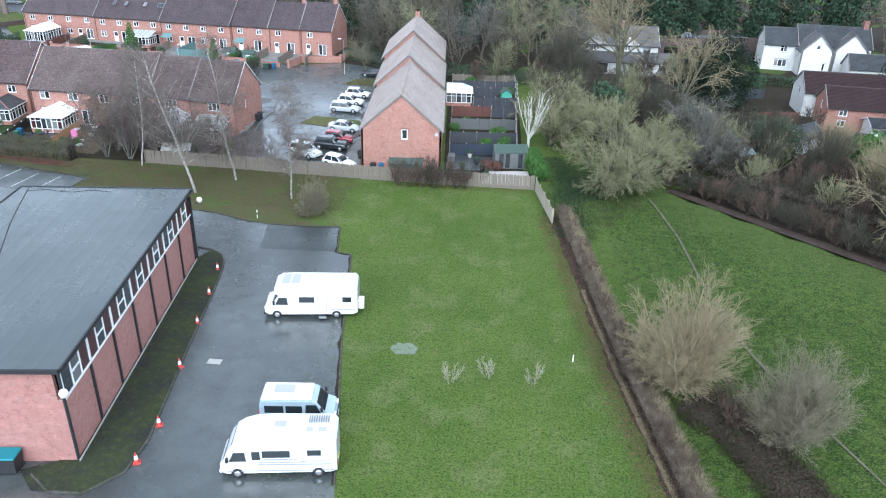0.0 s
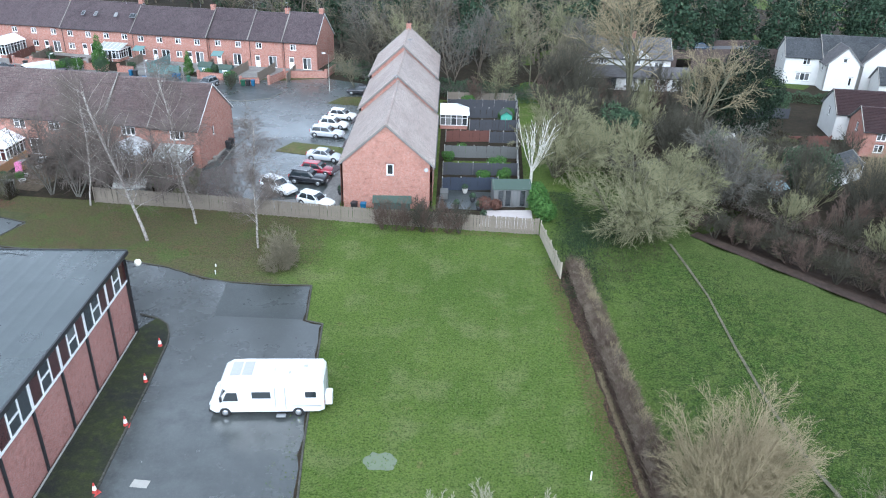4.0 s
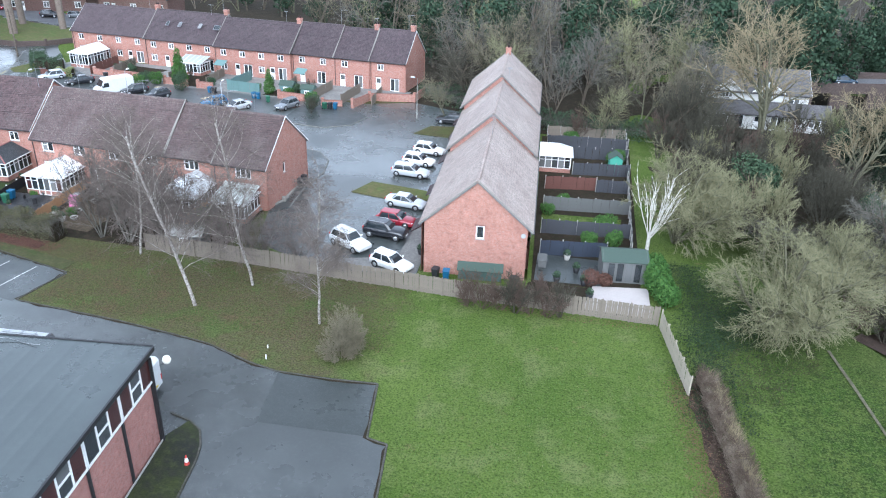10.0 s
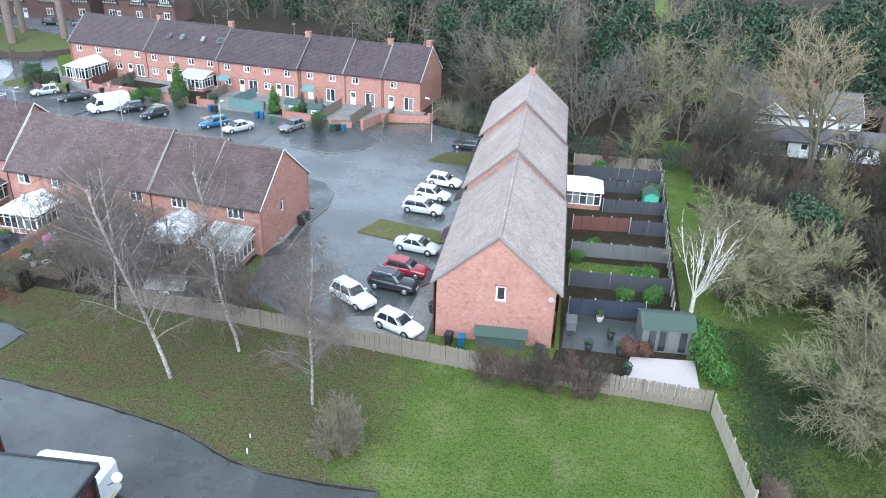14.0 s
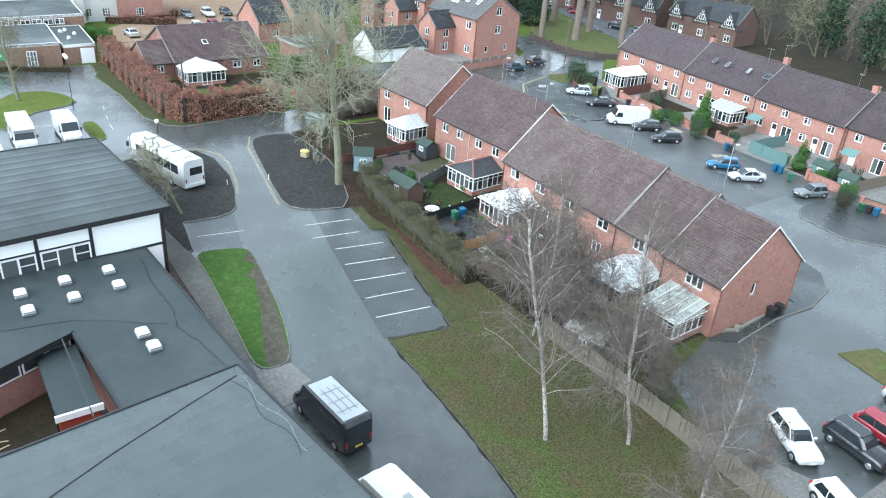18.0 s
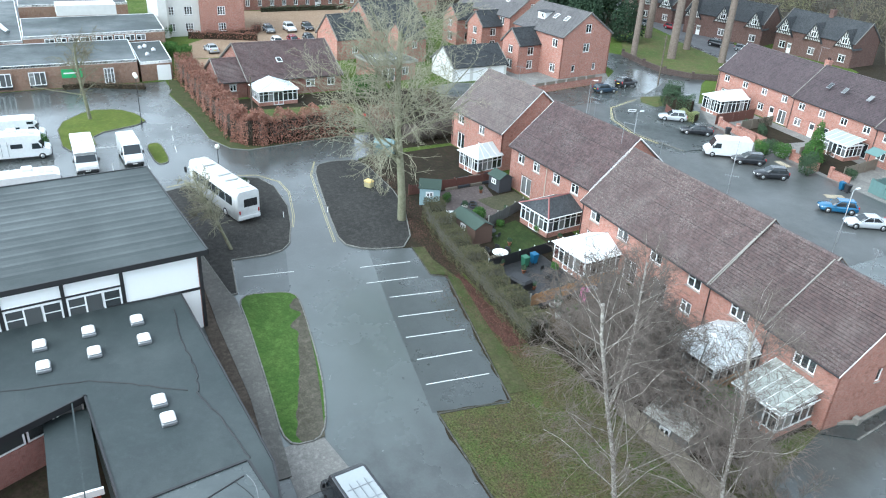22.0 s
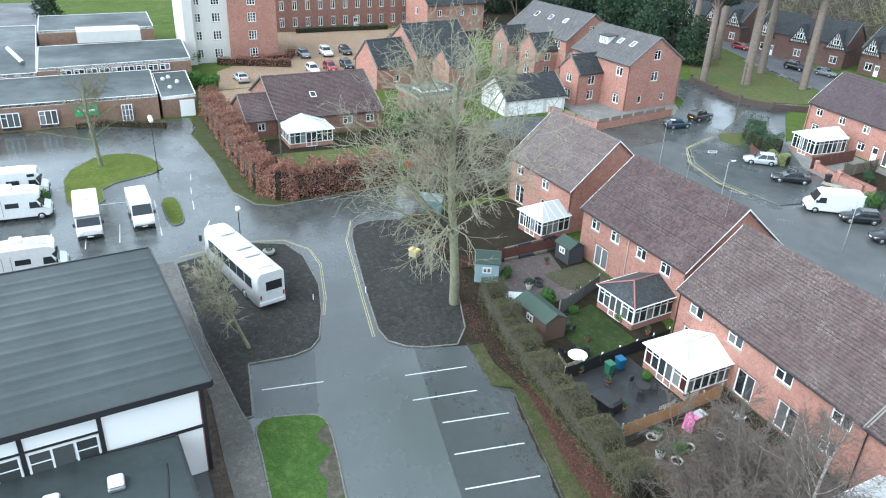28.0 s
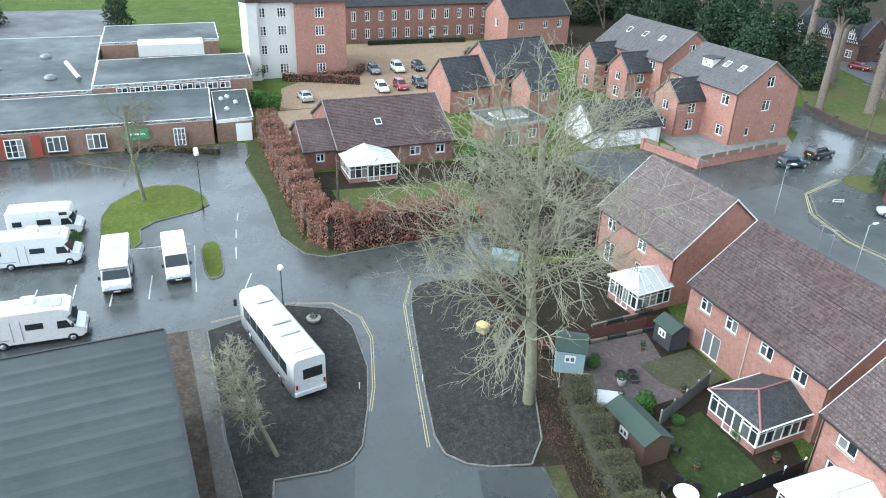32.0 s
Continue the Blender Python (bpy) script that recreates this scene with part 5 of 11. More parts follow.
LEAF_UNDER = leafage("dark_undergrowth", (0.03, 0.024, 0.018), (0.05, 0.04, 0.026), (0.032, 0.042, 0.018))
LEAF_BRAMBLE = leafage("bramble", (0.085, 0.06, 0.045), (0.12, 0.085, 0.06), (0.06, 0.07, 0.03))


def sticks(segs, n=3):
    """Many tapered sticks at once: rows of x0 y0 z0 x1 y1 z1 r0 r1. Gives vertices and faces."""
    s = np.asarray(segs, float)
    p, q = s[:, 0:3], s[:, 3:6]
    d = q - p
    d /= np.linalg.norm(d, axis=1, keepdims=True) + 1e-9
    up = np.where(np.abs(d[:, 2:3]) < 0.9, [[0, 0, 1.0]], [[1.0, 0, 0]])
    a = np.cross(d, up)
    a /= np.linalg.norm(a, axis=1, keepdims=True) + 1e-9
    b = np.cross(d, a)
    rings = []
    for base, r in ((p, s[:, 6:7]), (q, s[:, 7:8])):
        for k in range(n):
            t = 2 * math.pi * k / n
            rings.append(base + r * (math.cos(t) * a + math.sin(t) * b))
    v = np.stack(rings, 1).reshape(-1, 3)
    i = np.arange(len(s))[:, None] * (2 * n)
    f = np.concatenate([np.concatenate([i + k, i + (k + 1) % n, i + n + (k + 1) % n, i + n + k], 1) for k in range(n)])
    return v, f


def cones(segs):
    """The finest twigs: slim three-sided points. Gives vertices and three-cornered faces."""
    s = np.asarray(segs, float)
    v, _ = sticks(np.c_[s[:, :6], s[:, 6:7], s[:, 7:8] * 0], 3)
    v = v.reshape(-1, 6, 3)[:, :4].reshape(-1, 3)
    i = np.arange(len(s))[:, None] * 4
    return v, np.concatenate([np.concatenate([i + k, i + (k + 1) % 3, i + 3], 1) for k in range(3)])


def twig_mesh(levels, mat):
    v2, f2 = cones(levels[-1])
    if len(levels) > 1:
        v1, f1 = sticks([s for lv in levels[:-1] for s in lv], 3)
        v2, f2 = np.concatenate([v1, v2]), np.concatenate([f1[:, [0, 1, 2]], f1[:, [0, 2, 3]], f2 + len(v1)])
    return quick_mesh("crown", v2, f2, mat)


def quick_mesh(name, v, f, mat, smooth=False):
    """A mesh from arrays of vertices and four-cornered faces."""
    me = bpy.data.meshes.new(name)
    v, f = np.asarray(v, np.float32), np.asarray(f, np.int32)
    me.vertices.add(len(v))
    me.vertices.foreach_set("co", v.ravel())
    me.loops.add(f.size)
    me.loops.foreach_set("vertex_index", f.ravel())
    me.polygons.add(len(f))
    me.polygons.foreach_set("loop_start", np.arange(0, f.size, f.shape[1], dtype=np.int32))
    if smooth:
        me.polygons.foreach_set("use_smooth", np.ones(len(f), bool))
    me.materials.append(mat)
    me.update(calc_edges=True)
    return me


def grow(rng, out, p, d, length, r, level, sp):
    """One branch of a bare tree, and all that springs from it, into out[level]."""
    n = sp["steps"][level]
    seg = length / n
    pts = [(p.copy(), d.copy(), r)]
    for i in range(n):
        d = d + rng.normal(0, sp["wobble"][level], 3)
        d[2] += sp["lift"][level]
        d /= np.linalg.norm(d)
        q = p + d * seg
        r2 = r * (1 - (1 - sp["taper"][level]) / n)
        out[level].append((*p, *q, r, r2))
        p, r = q, r2
        pts.append((p.copy(), d.copy(), r))
    if level + 1 >= len(sp["steps"]):
        return
    k = sp["kids"][level]
    for j in range(k):
        f = sp["from"][level] + (1 - sp["from"][level]) * (j + rng.random()) / k
        a, b = pts[min(n, int(f * n))], pts[min(n, int(f * n) + 1)]
        w = f * n - int(f * n)
        q = a[0] * (1 - w) + b[0] * w
        side = np.cross(a[1], rng.normal(0, 1, 3))
        side /= np.linalg.norm(side) + 1e-9
        ang = radians(sp["angle"][level] * rng.uniform(0.7, 1.25))
        nd = a[1] * math.cos(ang) + side * math.sin(ang)
        ln = length * sp["ratio"][level] * (1.15 - 0.55 * f) * rng.uniform(0.7, 1.2)
        grow(rng, out, q, nd, ln, max(sp["rmin"], a[2] * sp["thin"][level]), level + 1, sp)


def species(**kw):
    sp = dict(steps=(6, 5, 3, 2, 1), wobble=(0.05, 0.12, 0.16, 0.2, 0.22), lift=(0.02, 0.05, 0.04, 0.02, 0.0), taper=(0.35, 0.35, 0.4, 0.5, 0.6), kids=(10, 8, 6, 2), ratio=(0.6, 0.55, 0.5, 0.5), angle=(50, 45, 45, 45),
              thin=(0.55, 0.6, 0.6, 0.6), rmin=0.013, **{"from": (0.3, 0.25, 0.2, 0.15)})
    sp.update(kw)
    return sp


SPECIES = {
    "broad": species(),
    "wood": species(steps=(5, 3, 1, 1), kids=(12, 10, 8), **{"from": (0.2, 0.15, 0.1)}, rmin=0.022, angle=(42, 42, 42), wobble=(0.07, 0.14, 0.18, 0.2)),
    "far": species(steps=(4, 2, 2, 1), kids=(7, 5, 4), **{"from": (0.25, 0.2, 0.15)}, rmin=0.042, angle=(55, 50, 45)),
    "birch": species(steps=(9, 5, 2, 1), kids=(36, 13, 11), ratio=(0.33, 0.55, 0.6), angle=(42, 40, 45), lift=(0.02, 0.03, -0.2, -0.4), wobble=(0.06, 0.14, 0.2, 0.18), thin=(0.25, 0.5, 0.6), rmin=0.010, **{"from": (0.22, 0.15, 0.1)}),
    "brush": species(steps=(7, 3, 2, 1), kids=(22, 10, 6), ratio=(0.28, 0.55, 0.6), angle=(42, 40, 45), lift=(0.02, 0.03, -0.05, -0.2), wobble=(0.05, 0.1, 0.16, 0.16), thin=(0.4, 0.5, 0.6), rmin=0.013, **{"from": (0.12, 0.2, 0.1)}),
    "lime": species(steps=(8, 6, 3, 2, 1), kids=(38, 10, 8, 3), ratio=(0.55, 0.5, 0.5, 0.5), angle=(56, 48, 45, 40), thin=(0.24, 0.5, 0.55, 0.6), lift=(0.0, 0.03, 0.02, 0.0, 0.0), rmin=0.016, **{"from": (0.3, 0.2, 0.1, 0.1)}),
    "fan": species(steps=(5, 3, 1, 1), kids=(7, 6, 4), ratio=(0.45, 0.5, 0.5), angle=(26, 28, 32), lift=(0.02, 0.05, 0.04, 0.02), wobble=(0.06, 0.09, 0.12, 0.14), thin=(0.55, 0.6, 0.7), rmin=0.014, **{"from": (0.25, 0.2, 0.2)}),
    "dome": species(steps=(6, 4, 1, 1), kids=(15, 12, 9), ratio=(0.5, 0.5, 0.5), angle=(45, 45, 45), lift=(-0.03, -0.02, -0.06, -0.1), wobble=(0.09, 0.14, 0.18, 0.2), thin=(0.5, 0.55, 0.6), rmin=0.018, **{"from": (0.2, 0.15, 0.1)}),
    "rods": species(steps=(5, 2, 1), kids=(11, 7), ratio=(0.34, 0.5), angle=(28, 34), lift=(0.0, 0.02, 0.0), wobble=(0.05, 0.1, 0.12), thin=(0.55, 0.7), rmin=0.012, **{"from": (0.25, 0.2)}),
    "wands": species(steps=(5, 3, 1, 1), kids=(11, 8, 5), ratio=(0.40, 0.5, 0.55), angle=(36, 34, 34), lift=(0.03, 0.04, 0.03, 0.0), wobble=(0.035, 0.06, 0.1, 0.12), thin=(0.5, 0.6, 0.7), rmin=0.0085, **{"from": (0.2, 0.2, 0.1)}),
    "street": species(steps=(6, 5, 3, 1), kids=(18, 11, 8), ratio=(0.55, 0.5, 0.5), angle=(58, 46, 45), lift=(0.0, 0.03, -0.06, -0.15), wobble=(0.04, 0.14, 0.2, 0.2), thin=(0.36, 0.5, 0.6), rmin=0.014, **{"from": (0.32, 0.2, 0.1)}),
    "bushy": species(steps=(6, 4, 1, 1), kids=(12, 10, 8), ratio=(0.42, 0.5, 0.5), angle=(34, 36, 38), lift=(0.015, 0.03, 0.02, 0.0), wobble=(0.07, 0.12, 0.15, 0.16), thin=(0.5, 0.55, 0.65), rmin=0.012, **{"from": (0.15, 0.15, 0.1)}),
    "leaner": species(steps=(7, 4, 2, 1), kids=(26, 13, 9), ratio=(0.40, 0.5, 0.5), angle=(58, 48, 45), lift=(0.05, 0.04, 0.0, 0.0), wobble=(0.06, 0.14, 0.18, 0.2), thin=(0.42, 0.5, 0.6), rmin=0.015, **{"from": (0.36, 0.15, 0.1)}),
    "pollard": species(steps=(3, 6, 3), kids=(13, 5), ratio=(2.6, 0.4), angle=(30, 22), lift=(0, 0.13, 0.08), thin=(0.30, 0.55), taper=(0.9, 0.35, 0.4), wobble=(0.02, 0.08, 0.1), rmin=0.035, **{"from": (0.7, 0.35)}),
}


def tree_meshes(key, kind, seed, height, r, wood, twig, stems=1, lean=(0, 0), spread=0.75):
    """The limbs and the twigs of a bare tree, once for all its copies."""
    if key not in SHARED:
        rng = np.random.default_rng(seed)
        sp = SPECIES[kind]
        out = [[] for _ in sp["steps"]]
        for s in range(stems):
            a, o = rng.uniform(0, 2 * math.pi), (0.0 if stems == 1 else rng.uniform(0.1, spread))
            d = np.array([math.cos(a) * o + lean[0], math.sin(a) * o + lean[1], 1.0])
            d /= np.linalg.norm(d)
            rr = r * (1 if stems == 1 else rng.uniform(0.6, 1))
            grow(rng, out, np.array([0.25 * o * math.cos(a), 0.25 * o * math.sin(a), -0.1]), d, height * rng.uniform(0.6 if kind == "wands" else 0.85, 1.05) * (1 - (0.42 if kind == "wands" else 0.12) * o) if stems > 1 else height, rr, 0, sp)
        many = stems > 4 or kind == "far"
        v1, f1 = sticks(out[0], 5 if many else 7)
        v2, f2 = sticks(out[1], 3 if many else 5)
        limbs = quick_mesh("trunk", np.concatenate([v1, v2]), np.concatenate([f1, f2 + len(v1)]), wood, True)
        twigs = twig_mesh(out[2:], twig)
        SHARED[key] = (limbs, twigs)
    return SHARED[key]


def tree(key, x, y, label, a=0.0, s=1.0, category="tree", z=0.0, group="", name="tree"):
    t = thing(name, label, category, at(x, y, z, a) @ Matrix.Diagonal((s, s, s, 1)), group)
    limbs, twigs = SHARED[key]
    part("trunk", limbs, None, t)
    tagged(part("crown", twigs, None, t), kind="stuff")
    return t


def leaf_cloud(rng, blobs, n, size, squash=1.0):
    """n small leaves on and in the given blobs (x, y, z, rx, ry, rz), lumpy at their outsides."""
    b = np.asarray(blobs, float)
    w = b[:, 3] * b[:, 4] + b[:, 4] * b[:, 5]
    i = rng.choice(len(b), n, p=w / w.sum())
    d = rng.normal(0, 1, (n, 3))
    d /= np.linalg.norm(d, axis=1, keepdims=True)
    rad = rng.uniform(0.55, 1.0, (n, 1)) ** 0.5 * (1 + 0.16 * np.sin(5 * d[:, 0:1] + i[:, None]) * np.cos(6 * d[:, 1:2] + 2 * i[:, None]))
    c = b[i, :3] + d * b[i, 3:6] * rad
    return leaves_at(rng, c, d, size)


def leaves_at(rng, c, d, size):
    n = len(c)
    u = np.cross(d + rng.normal(0, 0.6, (n, 3)), rng.normal(0, 1, (n, 3)))
    u /= np.linalg.norm(u, axis=1, keepdims=True) + 1e-9
    w = np.cross(d + rng.normal(0, 0.5, (n, 3)), u)
    w /= np.linalg.norm(w, axis=1, keepdims=True) + 1e-9
    s = size * rng.uniform(0.6, 1.3, (n, 1))
    v = np.stack([c - u * s * 0.5, c + w * s * 0.35, c + u * s * 0.6, c - w * s * 0.35], 1).reshape(-1, 3)
    return v, np.arange(4 * n).reshape(-1, 4)


def evergreen(key, seed, blobs, n, size, mat, trunk=(0.15, 2.0), bark_mat=None):
    if key not in SHARED:
        rng = np.random.default_rng(seed)
        v, f = leaf_cloud(rng, blobs, n, size)
        t, tf = sticks([(0, 0, -0.1, 0, 0, trunk[1], trunk[0], trunk[0] * 0.7)] + [(0, 0, trunk[1] * 0.6, *b[:3], trunk[0] * 0.5, 0.03) for b in blobs], 6)
        SHARED[key] = (quick_mesh("trunk", t, tf, bark_mat or BARK), quick_mesh("crown", v, f, mat))


def hedge_run(pts, width, height, n, size, mat, label, seed, twigs=None, name="hedge", core=True, category="hedge", ntwig=0, thick=0.014):
    """A hedge along a line: a dim woody core, leaves all over it, ragged at the top."""
    rng = np.random.default_rng(seed)
    h = thing(name, label, category)
    P = np.asarray(pts, float)
    L = np.hypot(*np.diff(P, axis=0).T)
    cum = np.r_[0, np.cumsum(L)]
    t = rng.uniform(0, cum[-1], n)
    k = np.clip(np.searchsorted(cum, t) - 1, 0, len(L) - 1)
    d = np.diff(P, axis=0) / L[:, None]
    base = P[k] + d[k] * (t - cum[k])[:, None]
    nrm = np.stack([-d[k][:, 1], d[k][:, 0]], 1)
    lump = 1 + 0.13 * np.sin(t * 1.7 + seed) + 0.08 * np.sin(t * 4.1)
    face = rng.random(n)
    side = np.where(face < 0.5, rng.choice([-1, 1], n) * rng.uniform(0.82, 1.0, n), rng.uniform(-1, 1, n))
    zz = np.where(face < 0.5, rng.uniform(0.03, 1.0, n), rng.uniform(0.88, 1.05, n)) * height * lump
    taper = 1 - 0.18 * zz / height
    c = np.c_[base + nrm * (side * width / 2 * taper * lump)[:, None], zz]
    dd = np.c_[nrm * np.where(face < 0.5, side, 0)[:, None], np.where(face < 0.5, 0.2, 1.0)]
    v, f = leaves_at(rng, c, dd, size)
    tagged(part("foliage", quick_mesh("foliage", v, f, mat), None, h), kind="stuff")
    if twigs is not None:
        m = ntwig or n // 3
        j = rng.integers(0, n, m)
        q = np.c_[base[j] + nrm[j] * rng.uniform(-0.5, 0.5, (m, 1)) * width * 0.5, rng.uniform(0, 0.6, m) * height]
        e = np.c_[base[j] + nrm[j] * rng.uniform(-0.62, 0.62, (m, 1)) * width + d[k][j] * rng.normal(0, 0.25, (m, 1)), rng.uniform(0.55, 1.12, m) * height * lump[j]]
        v, f = cones(np.c_[q, e, np.full(m, thick), np.full(m, thick * 0.45)])
        tagged(part("twig_mass", quick_mesh("twig_mass", v, f, twigs), None, h), kind="stuff")
    if core:
        rings = []
        for i, (x, y) in enumerate(P):
            dd = d[min(i, len(d) - 1)]
            nx, ny = -dd[1] * width * 0.28, dd[0] * width * 0.28
            rings.append([(x - nx, y - ny, 0), (x + nx, y + ny, 0), (x + nx * 0.8, y + ny * 0.8, height * 0.8), (x - nx * 0.8, y - ny * 0.8, height * 0.8)])
        part("core", MB().loft(rings), SOIL, h)
    return h


# ---------- the planting ----------
tree_meshes("birch_a", "birch", 3, 15.0, 0.16, BARK_WHITE, BARK_PURPLE, lean=(-0.05, -0.02))
tree_meshes("birch_b", "birch", 8, 15.0, 0.13, BARK_WHITE, BARK_PURPLE, lean=(-0.02, 0.0))
tree_meshes("birch_c", "birch", 12, 12.0, 0.11, BARK_WHITE, BARK_PURPLE, lean=(-0.05, -0.05))
tree_meshes("big_lime", "lime", 17, 18.6, 0.46, BARK_LIME, BARK_PALE)
tree_meshes("small_street_tree", "street", 9, 8.0, 0.2, BARK_LIME, BARK_OLIVETAN)
tree_meshes("broad_green", "dome", 21, 10.5, 0.22, BARK_OLIVE, BARK_GREEN, stems=10, spread=1.25)
tree_meshes("leaning", "leaner", 29, 7.2, 0.17, BARK_LIME, BARK_PALE, lean=(-0.26, -0.36))
tree_meshes("broad_tan", "broad", 22, 11.0, 0.30, BARK_OLIVE, BARK_TAN, stems=3)
tree_meshes("broad_grey", "dome", 23, 10.0, 0.2, BARK, BARK_GREY, stems=7, spread=1.1)
tree_meshes("globe_shrub", "wands", 37, 9.0, 0.055, BARK_TAN, BARK_TAN, stems=84, spread=1.15)
tree_meshes("globe_grey", "wands", 38, 7.4, 0.045, BARK_OLIVETAN, BARK_OLIVETAN, stems=60, spread=1.15)
tree_meshes("coppice", "rods", 31, 9.0, 0.05, BARK_TAN, BARK_TAN, stems=100, spread=0.78)
tree_meshes("coppice_grey", "rods", 32, 7.4, 0.045, BARK_DIM, BARK_DIM, stems=60, spread=0.85)
tree_meshes("scrub", "fan", 33, 3.4, 0.035, BARK_DIM, BARK_DIM, stems=11)
tree_meshes("scrub_green", "fan", 34, 3.2, 0.035, BARK_GREEN, BARK_GREEN, stems=15)
tree_meshes("scrub_brown", "fan", 35, 3.0, 0.03, BARK_RUSTY, BARK_RUSTY, stems=12)
tree_meshes("ball_bush", "wands", 44, 3.5, 0.022, BARK_OLIVETAN, BARK_OLIVETAN, stems=46, spread=1.3)
tree_meshes("brush", "brush", 36, 9.0, 0.09, BARK_GREY, BARK_PURPLE, stems=4, spread=0.5)
tree_meshes("pollard", "pollard", 46, 1.9, 0.125, BARK_BLEACHED, BARK_BLEACHED)
tree_meshes("sapling", "rods", 43, 1.7, 0.016, BARK_PALE, BARK_PALE, stems=6)
for i, (tw, bk) in enumerate(((BARK_DIM, BARK), (BARK_GREEN, BARK_OLIVE), (BARK_GREY, BARK), (BARK_OLIVETAN, BARK_OLIVE))):
    tree_meshes(("wood", i), "wood", 50 + i, 11.5 + i * 0.5, 0.2, bk, tw, stems=2, spread=0.65)
    tree_meshes(("far", i), "far", 55 + i, 11.5 + i * 0.5, 0.22, bk, tw, stems=2)

tree("birch_a", -32.6, 67.6, "white-barked bare birch on the leafy verge", 0, 1.0, group="birches")
tree("birch_b", -29.6, 72.0, "slim white-barked bare birch near the fence", 40, 1.0, group="birches")
tree("birch_c", -21.8, 67.6, "leaning thin birch above a bare bush", 0, 1.0, group="birches")
tree("birch_b", -42.1, 74.7, "bare birch with hanging purple-brown twigs", 150, 0.85, group="birches")
tree("big_lime", -75.2, 75.2, "big bare lime tree with a mossy trunk", 0, 1.0)
tree("small_street_tree", -118.3, 50.2, "bare tree on the grass island", 0, 1.25)
tree("leaning", -75.0, 58.0, "small leaning bare tree with a dense crown beside the coach", 0, 1.0, z=0.08)
for x, y, s, a in ((-39.8, 78.4, 0.8, 33), (-36.6, 78.0, 0.7, 210), (-33.0, 78.2, 0.6, 140), (-45.4, 78.0, 1.05, 280), (-23.6, 76.2, 0.45, 250), (-44.5, 76.6, 1.1, 0), (-47.5, 76.8, 1.0, 70), (-41.2, 77.3, 0.85, 120), (-46.0, 79.4, 0.9, 160), (-38.5, 76.8, 0.6, 20), (-34.6, 76.9, 0.6, 100), (-30.5, 76.2, 0.55, 60), (-27, 76.0, 0.5, 15), (-43.0, 79.8, 0.7, 250)):
    tree("brush", x, y, "tangle of bare purple-brown brush by the fence", a, s, "shrub", group="brush by the fence", name="brush")
for x, y, k, s, a in ((-18.6, 63.6, "ball_bush", 1.15, 0), (-10.9, 73.5, "scrub_brown", 0.95, 0), (-9.6, 73.4, "scrub_brown", 1.0, 50), (-8.2, 73.6, "scrub_brown", 1.05, 110), (-6.9, 73.4, "scrub", 1.0, 200), (-5.6, 73.6, "scrub_brown", 1.05, 300), (-4.4, 73.5, "scrub_brown", 0.95, 30), (-3.2, 73.6, "scrub", 0.8, 90)):
    tree(k, x, y, "bare rounded bush by the fence", a, s, "bush", group="bare bushes", name="bush")
for x, y, a in ((-1.7, 36.7, 0), (1.0, 37.7, 90), (4.2, 37.5, 200)):
    tree("sapling", x, y, "knee-high bare sapling on the lawn", a, 1.0, "sapling", group="saplings", name="sapling")
tree("globe_shrub", 14.1, 38.3, "tan coppiced shrub, a fan of bare stems", 0, 1.0, "shrub", name="shrub")
tree("globe_grey", 20.1, 33.2, "grey bare shrub beside the path", 30, 1.0, "shrub", name="shrub")
tree("scrub_brown", 17.0, 34.6, "low brown bramble scrub beside the hedge", 0, 1.0, "shrub", name="shrub")
tree("broad_green", 13.8, 75.8, "wide yellow-green bare tree over the grass", 0, 0.84)
tree("broad_green", 19.6, 83.0, "wide yellow-green bare tree on the bank", 130, 0.66)
tree("broad_green", 6.8, 91.2, "yellow-green bare tree behind the bleached stump", 70, 0.88)
tree("broad_tan", 26.5, 108.0, "tall tan bare tree among gardens", 0, 1.0)
tree("broad_tan", 19.6, 124.0, "tall tan bare tree before the white house", 120, 1.45)
tree("broad_tan", 41.5, 66.5, "spreading tan tree on the brook's bank", 200, 0.85, z=-1)
tree("broad_grey", 26.0, 86.5, "grey bare tree on the bank", 0, 0.9, z=-1)
tree("pollard", 3.9, 86.8, "bleached pollarded tree with pale forked limbs", 0, 1.5)
rng = np.random.default_rng(77)
for i, (x, y, k, s) in enumerate(((33, 84, "scrub", 1.3), (36, 80, "scrub_brown", 1.3), (30, 86, "scrub_brown", 1.3), (42, 74, "scrub", 1.4), (24, 90, "scrub", 1.6), (29, 93, "scrub_green", 1.6), (34, 88, "coppice_grey", 0.9), (39, 82, "coppice_grey", 0.9), (44, 75, "coppice", 0.9),
                                   (48, 68, "coppice_grey", 1.0), (17, 98, "scrub_green", 1.6), (14, 106, "scrub", 1.7), (12, 117, "coppice_grey", 1.0), (25, 116, "scrub", 1.4), (10, 124, "coppice_grey", 1.2), (52, 60, "coppice", 1.0),
                                   (22, 98, "coppice_grey", 1.0), (24, 103, "scrub", 1.5), (35, 86, "scrub_green", 1.3), (41, 79, "scrub_brown", 1.4), (47, 72, "scrub_brown", 1.4), (53, 66, "scrub", 1.4), (12, 99, "scrub_green", 1.4), (9, 108, "scrub", 1.7))):
    tree(k, x, y, "bare winter scrub on the bank", i * 77, s, "shrub", group="bank scrub", z=-0.1 if brook(x, y) > 3 else 0, name="shrub")
